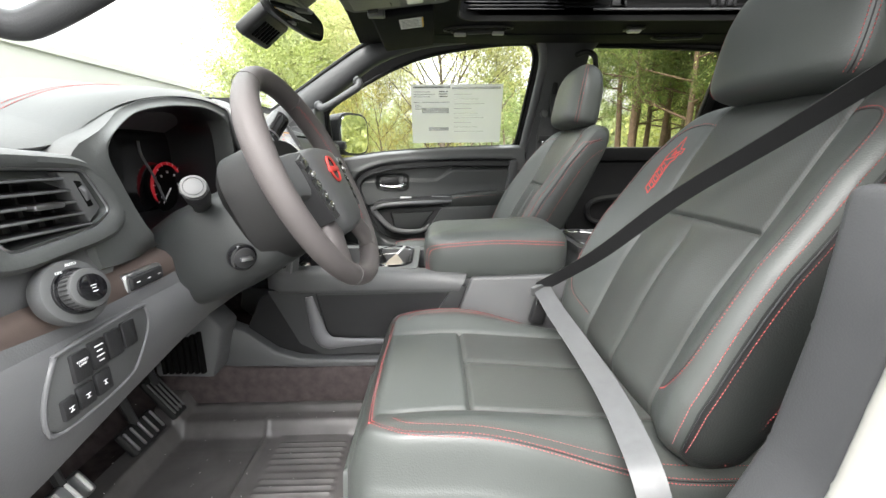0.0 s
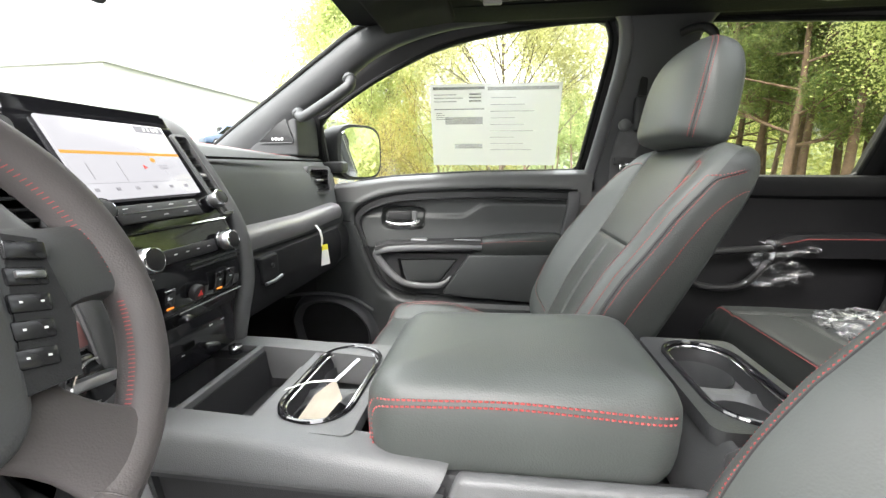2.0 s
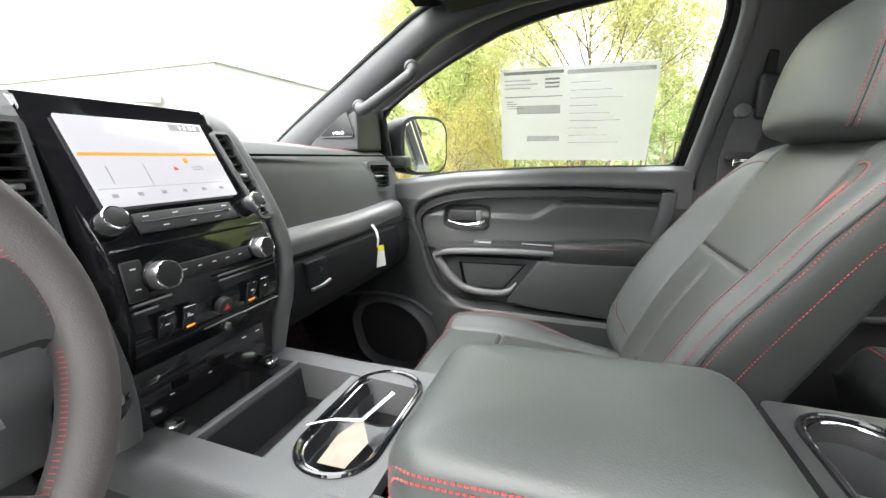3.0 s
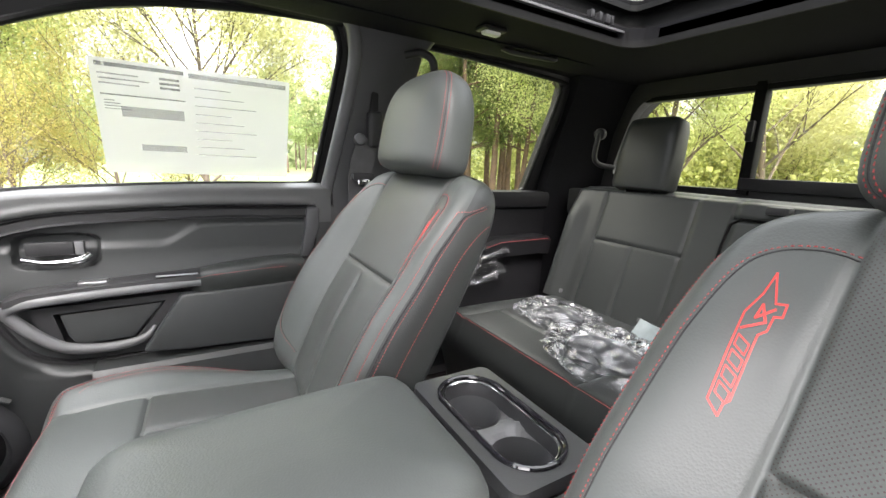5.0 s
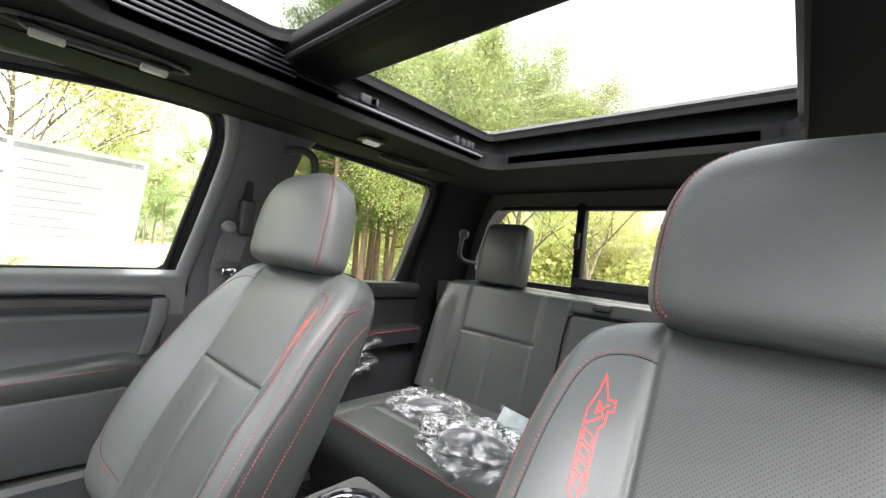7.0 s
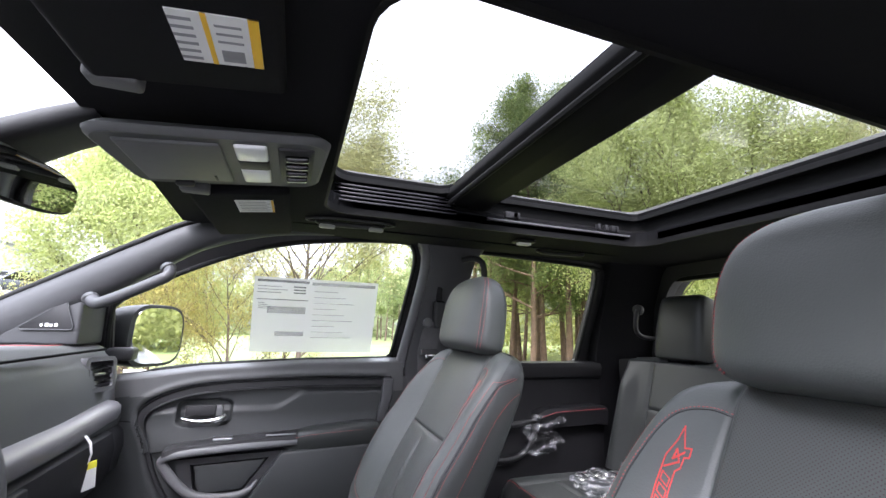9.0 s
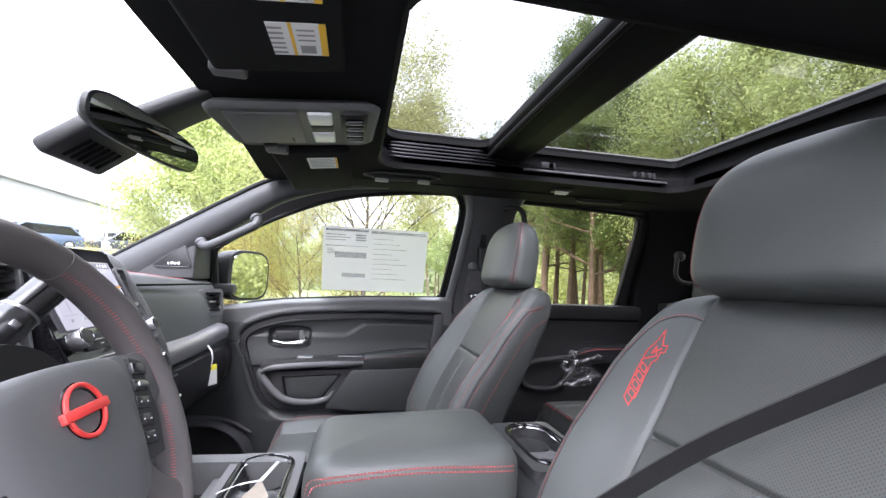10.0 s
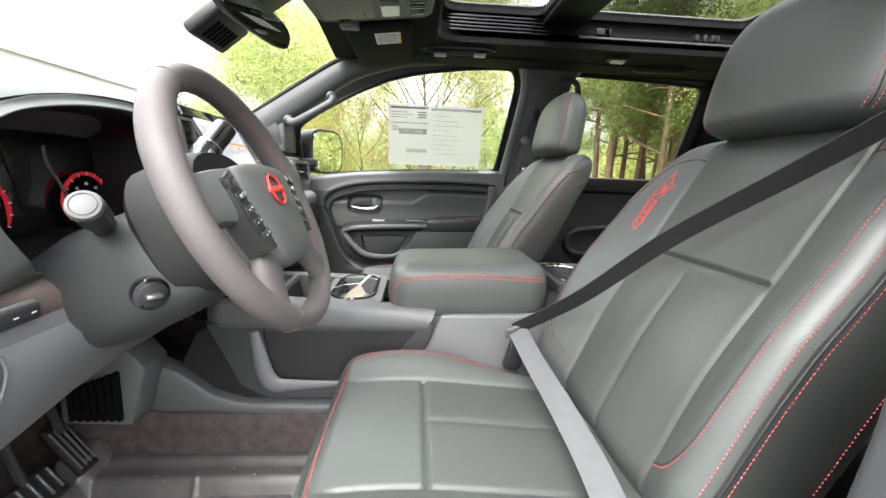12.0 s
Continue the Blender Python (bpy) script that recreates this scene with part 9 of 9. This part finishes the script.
YOUNG = "young deciduous tree with yellow-green spring leaves"
tree("street_tree", (-3.5, 10.6, 0), 5.2, 3, LEAF_SPRING, BARK, YOUNG, 130000, 0.42, 0.10, 0.028, 18, rise=0.75, loose=0.36)
tree("street_tree", (0.1, 8.6, 0), 5.1, 11, LEAF_BUD, BARK, "budding tree with bare branches fanning upwards", 110000, 0.60, 0.16, 0.024, 26, 0.065, rise=1.15, loose=0.30)
tree("street_tree", (8.3, 6.8, 0), 6.3, 21, LEAF_SPRING, BARK, YOUNG, 85000, 0.46, 0.12, 0.028, 17, rise=0.9, loose=0.34)
tree("street_tree", (10.8, 6.4, 0), 6.4, 23, LEAF_SPRING, BARK, YOUNG, 75000, 0.46, 0.12, 0.030, 16, rise=0.9, loose=0.34)
tree("street_tree", (13.6, 5.0, 0), 6.6, 24, LEAF_BUD, BARK, "budding tree with fine branches", 45000, 0.46, 0.12, 0.030, 14, rise=0.9, loose=0.34)
tree("street_tree", (23.0, 8.0, 0), 4.6, 31, LEAF_BUD, BARK, "budding tree with fine branches behind the truck", 70000, 0.60, 0.06, 0.034, 22, 0.06, rise=1.2, loose=0.4)
tree("street_tree", (26.0, 4.0, 0), 5.4, 33, LEAF_SPRING, BARK, YOUNG, 80000, 0.55, 0.06, 0.040, 18, 0.06, rise=1.1, loose=0.45)
tree("street_tree", (28.0, -1.5, 0), 4.2, 35, LEAF_SPRING, BARK, YOUNG, 50000, 0.55, 0.06, 0.042, 16, 0.06, loose=0.45)
rp_ = random.Random(77)
pine_at = [(8.2, 12.4, 10.9), (7.0, 10.6, 7.4), (8.6, 12.8, 7.4), (9.4, 10.4, 6.6), (7.6, 15.0, 8.6), (10.8, 13.4, 7.2), (12.2, 11.4, 7.0), (9.8, 16.6, 8.0), (12.8, 15.6, 8.0), (5.6, 16.0, 8.2), (14.5, 13.0, 7.4), (11.4, 18.5, 8.4)]
for k, (x, y, hh) in enumerate(pine_at):
    tree("pine_tree", (x, y, 0), hh, 100 + k, NEEDLE, BARK_PINE, "tall pine with a bare lower trunk and dark needles", 15000 if k else 110000, 0.24 if k else 0.36, 0.26, 0.034, 15 if k else 30, 0.11, True, rise=0.25, loose=0.2 if k else 0.34)
for k in range(11):
    a, far = radians(25 + 1.7 * k + rp_.uniform(-0.6, 0.6)), rp_.uniform(12.5, 20)
    tree("pine_tree", (far * math.sin(a), far * math.cos(a), 0), rp_.uniform(6.5, 8.5), 150 + k, NEEDLE, BARK_PINE, "pine with a bare brown trunk in the grove", 7000, 0.20, 0.42, 0.034, 10, 0.13, True, rise=0.25, loose=0.22)
for k, (x, y, hh) in enumerate(((-1.2, 8.8, 2.6), (-2.4, 8.4, 2.2), (-0.2, 9.8, 2.4), (-4.4, 9.4, 1.9), (-3.0, 10.4, 2.2), (-6.2, 10.6, 1.8))):
    tree("bush", (x, y, 0), hh, 200 + k, BUSH, BARK, "brownish budding shrub on the mulch bed", 14000, 0.46, 0.05, 0.016, 13, 0.04, rise=1.0, loose=0.13)
# slim trees of a grove beyond the lawn
for k in range(12):
    x, y = 8.5 + rp_.uniform(-6.5, 3.5), 44 + rp_.uniform(-5, 8)
    tree("pine_tree", (x, y, 0), rp_.uniform(7.5, 10.5), 300 + k, LEAF_GREEN, BARK_PINE, "slim tree of a distant grove", 4500, 0.16, 0.28, 0.08, 10, 0.10, rise=0.4, loose=0.3)

# woods behind the pines: many leafy clumps on slim unseen stems
g = np.random.default_rng(15)
nc, per = 900, 110
ang = np.radians(g.uniform(26, 92, nc))
rad = g.uniform(22, 34, nc)
top = np.where(ang < np.radians(58), 9.5, np.where(ang < np.radians(70), 4.0, 2.6)) + 1.3 * np.sin(ang * 23) + 0.8 * np.sin(ang * 61)
cc = np.stack([rad * np.sin(ang), rad * np.cos(ang), GZ + 0.4 + (top - 0.4) * g.random(nc) ** 0.8], 1)
c = np.repeat(cc, per, 0) + g.normal(size=(nc * per, 3)) * 0.55
a = g.normal(size=(nc * per, 3)) * 0.055
b = np.cross(a, g.normal(size=(nc * per, 3))) * 0.7
me = bpy.data.meshes.new("near_woods")
me.from_pydata(np.stack([c - a, c + b, c + a, c - b], 1).reshape(-1, 3).tolist(), [], np.arange(4 * nc * per).reshape(-1, 4).tolist())
me.materials.append(LEAF_WOODS)
tagged(new("near_woods", me), "thick spring woods behind the lawn", "woods", kind="stuff")

# far woods
g = np.random.default_rng(5)
nn = 60000
ang = g.uniform(-0.75, 2.3, nn)
rad = g.uniform(58, 85, nn)
hh = g.random(nn) ** 0.8 * (8.5 + 2.0 * np.sin(ang * 9) + 1.5 * np.sin(ang * 31) + 0.8 * np.sin(ang * 77)) * np.clip((ang + 0.75) / 0.5, 0.35, 1)
c = np.stack([rad * np.sin(ang) + 4, rad * np.cos(ang), GZ + hh], 1)
a = g.normal(size=(nn, 3)) * 0.24
b = np.cross(a, g.normal(size=(nn, 3))) * 0.7
me = bpy.data.meshes.new("far_woods")
me.from_pydata(np.stack([c - a, c + b, c + a, c - b], 1).reshape(-1, 3).tolist(), [], np.arange(4 * nn).reshape(-1, 4).tolist())
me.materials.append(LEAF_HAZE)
tagged(new("far_woods", me), "distant belt of spring woods", "woods", kind="stuff")

# raised car park with a lamp post and parked cars
own = loft([[Vector((x, y, z)) for x, y in q] for q, z in (([(-70, 20), (-9.5, 24), (-13, 80), (-70, 80)], GZ - 0.1), ([(-70, 22), (-11.0, 26), (-14, 80), (-70, 80)], GZ + 2.8))])
tagged(part("bank", own, ASPHALT, smooth=0), "raised asphalt car park beyond the road", "car park", kind="structure")
PZ = GZ + 2.8
lp = thing("street_lamp", "tall white car park lamp post with twin heads", "street lamp", (-15.9, 29.0, PZ))
part("pole", tube([(0, 0, 0), (0, 0, 5.4)], [0.06, 0.045], 12), POLE, lp)
part("base", disc((0, 0, 0.3), (0, 0, 1), 0.22, 0.6, 20, 0.02), CONCRETE, lp, "concrete footing")
part("arm", tube([(-0.6, 0, 5.4), (0.6, 0, 5.4)], 0.035, 8), POLE, lp)
for s in (-1, 1):
    part("lamp_head", box((s * 0.75 - 0.25, -0.14, 5.34), (s * 0.75 + 0.25, 0.14, 5.44), 0.03), POLE, lp)


def parked_car(x, y, turn, paint, label, long=4.5, high=1.62, van=False):
    """A parked car seen from afar: body, cabin glass, wheels, lights."""
    t = thing("car", label, "car", (x, y, PZ))
    L, W = long / 2, 0.9
    side = [(-L, 0.35), (-L + 0.05, 0.75), (-L + 0.9, 0.95), (L - 0.1, 0.98), (L, 0.7), (L - 0.03, 0.32)] if not van else [(-L, 0.35), (-L + 0.05, 0.85), (-L + 0.7, 1.05), (L - 0.05, 1.05), (L, 0.4)]
    roof = [(-L + 0.9, 0.94), (-L + 1.6, high), (L - 0.75, high), (L - 0.12, 0.97)] if not van else [(-L + 0.6, 1.03), (-L + 1.1, high), (L - 0.1, high), (L - 0.04, 1.04)]
    part("body", prism(side, "y", -W, W, 0.06, 3), paint, t)
    part("cabin", prism(roof, "y", -W + 0.08, W - 0.08, 0.08, 3), paint, t)
    glassy = [(p[0] * 0.93 + 0.0, 1.0 + (p[1] - 0.95) * 0.80) for p in roof]
    for s in (-1, 1):
        part("side_window", prism(glassy, "y", s * (W - 0.078) - 0.006, s * (W - 0.078) + 0.006), GLOSS, t, "dark tinted side glass")
    part("rear_window", box((L - 0.50, -0.62, 1.05), (L - 0.30, 0.62, high - 0.18), 0.03), GLOSS, t, "dark tinted rear glass")
    part("windscreen", box((-L + 1.15, -0.62, 1.05), (-L + 1.35, 0.62, high - 0.16), 0.03), GLOSS, t, "dark windscreen")
    for a in (-L + 0.85, L - 0.85):
        for s in (-1, 1):
            w = part("wheel", disc((a, s * (W - 0.09), 0.33), (0, 1, 0), 0.33, 0.2, 24, 0.04), RUBBER, t)
            part("rim", disc((a, s * (W - 0.09) + s * 0.10, 0.33), (0, 1, 0), 0.21, 0.03, 20, 0.01), SATIN, w)
    for s in (-1, 1):
        part("tail_light", box((L - 0.06, s * 0.66 - 0.13, 0.72), (L + 0.012, s * 0.66 + 0.13, 0.96), 0.02), RED_PAINT, t, "red tail lamp")
        part("headlight", box((-L - 0.008, s * 0.64 - 0.16, 0.62), (-L + 0.1, s * 0.64 + 0.16, 0.76), 0.02), CHROME, t)
    t.rotation_euler = (0, 0, turn)


PAINTS = [material("car_paint_" + n, c, 0.3, coat=0.6, vary=0.04, vary_scale=1) for n, c in (("dark", (0.03, 0.035, 0.04)), ("silver", (0.42, 0.44, 0.45)), ("white", (0.75, 0.75, 0.73)), ("blue", (0.05, 0.08, 0.13)))]
parked_car(-20.5, 30.0, 0.9, PAINTS[3], "dark blue estate car parked beside the lamp post", 4.7, 1.65)
parked_car(-17.0, 33.5, 0.9, PAINTS[0], "black estate car parked in the row", 4.6, 1.62)
parked_car(-23.5, 36.0, 2.4, PAINTS[1], "silver car parked before the warehouse", 4.5, 1.5)
parked_car(-14.5, 36.5, 0.9, PAINTS[1], "silver car parked in the row", 4.5, 1.5)
parked_car(-27.5, 31.0, 0.1, PAINTS[2], "white van parked along the warehouse", 5.6, 2.3, True)
parked_car(-28.0, 25.5, 0.1, PAINTS[2], "white van parked along the warehouse", 5.6, 2.3, True)

# low white rail beside the road
rl = thing("fence", "low white rail fence at the edge of the lawn", "fence", (-2.6, 8.2, GZ))
for p in ((0, 0), (1.1, 0.2), (2.2, 0.4)):
    part("post", box((p[0] - 0.035, p[1] - 0.035, 0), (p[0] + 0.035, p[1] + 0.035, 0.62), 0.006), POLE, rl)
part("rail", tube([(-0.15, -0.03, 0.62), (1.1, 0.2, 0.57), (2.35, 0.43, 0.52)], 0.035, 8), POLE, rl)

# white building with wall lamps
bd_ = thing("warehouse", "long white flat-roofed warehouse across the car park", "building", (-34, 32, GZ))
BD = Vector(bd_.location)
corner = Vector((-25.0, 24.0, 0))
d1 = Vector((0.02, 1.0, 0)).normalized()
d2 = Vector((-1.0, 0.05, 0)).normalized()
quad = [corner, corner + d1 * 45, corner + d1 * 45 + d2 * 60, corner + d2 * 60]
own = loft([[Vector((p.x, p.y, GZ)) for p in quad], [Vector((p.x, p.y, GZ + 8.0)) for p in quad]])
sub_at("wall", own, WALLW, bd_, BD)
own = loft([[Vector((p.x, p.y, GZ + 7.9)) + (p - (corner + d1 * 22 + d2 * 30)).normalized() * 0.25 for p in quad], [Vector((p.x, p.y, GZ + 8.35)) + (p - (corner + d1 * 22 + d2 * 30)).normalized() * 0.25 for p in quad]])
sub_at("roof", own, WALLW, bd_, BD)
for k in range(3):
    p = corner + d2 * (6.5 + 14.5 * k) + Vector((0, -0.9, 0))
    sub_at("wall_lamp", box((p.x - 0.95, p.y - 0.5, GZ + 5.3), (p.x + 0.95, p.y + 0.6, GZ + 6.3), 0.12), CONCRETE, bd_, BD, "grey box lamp on the wall")
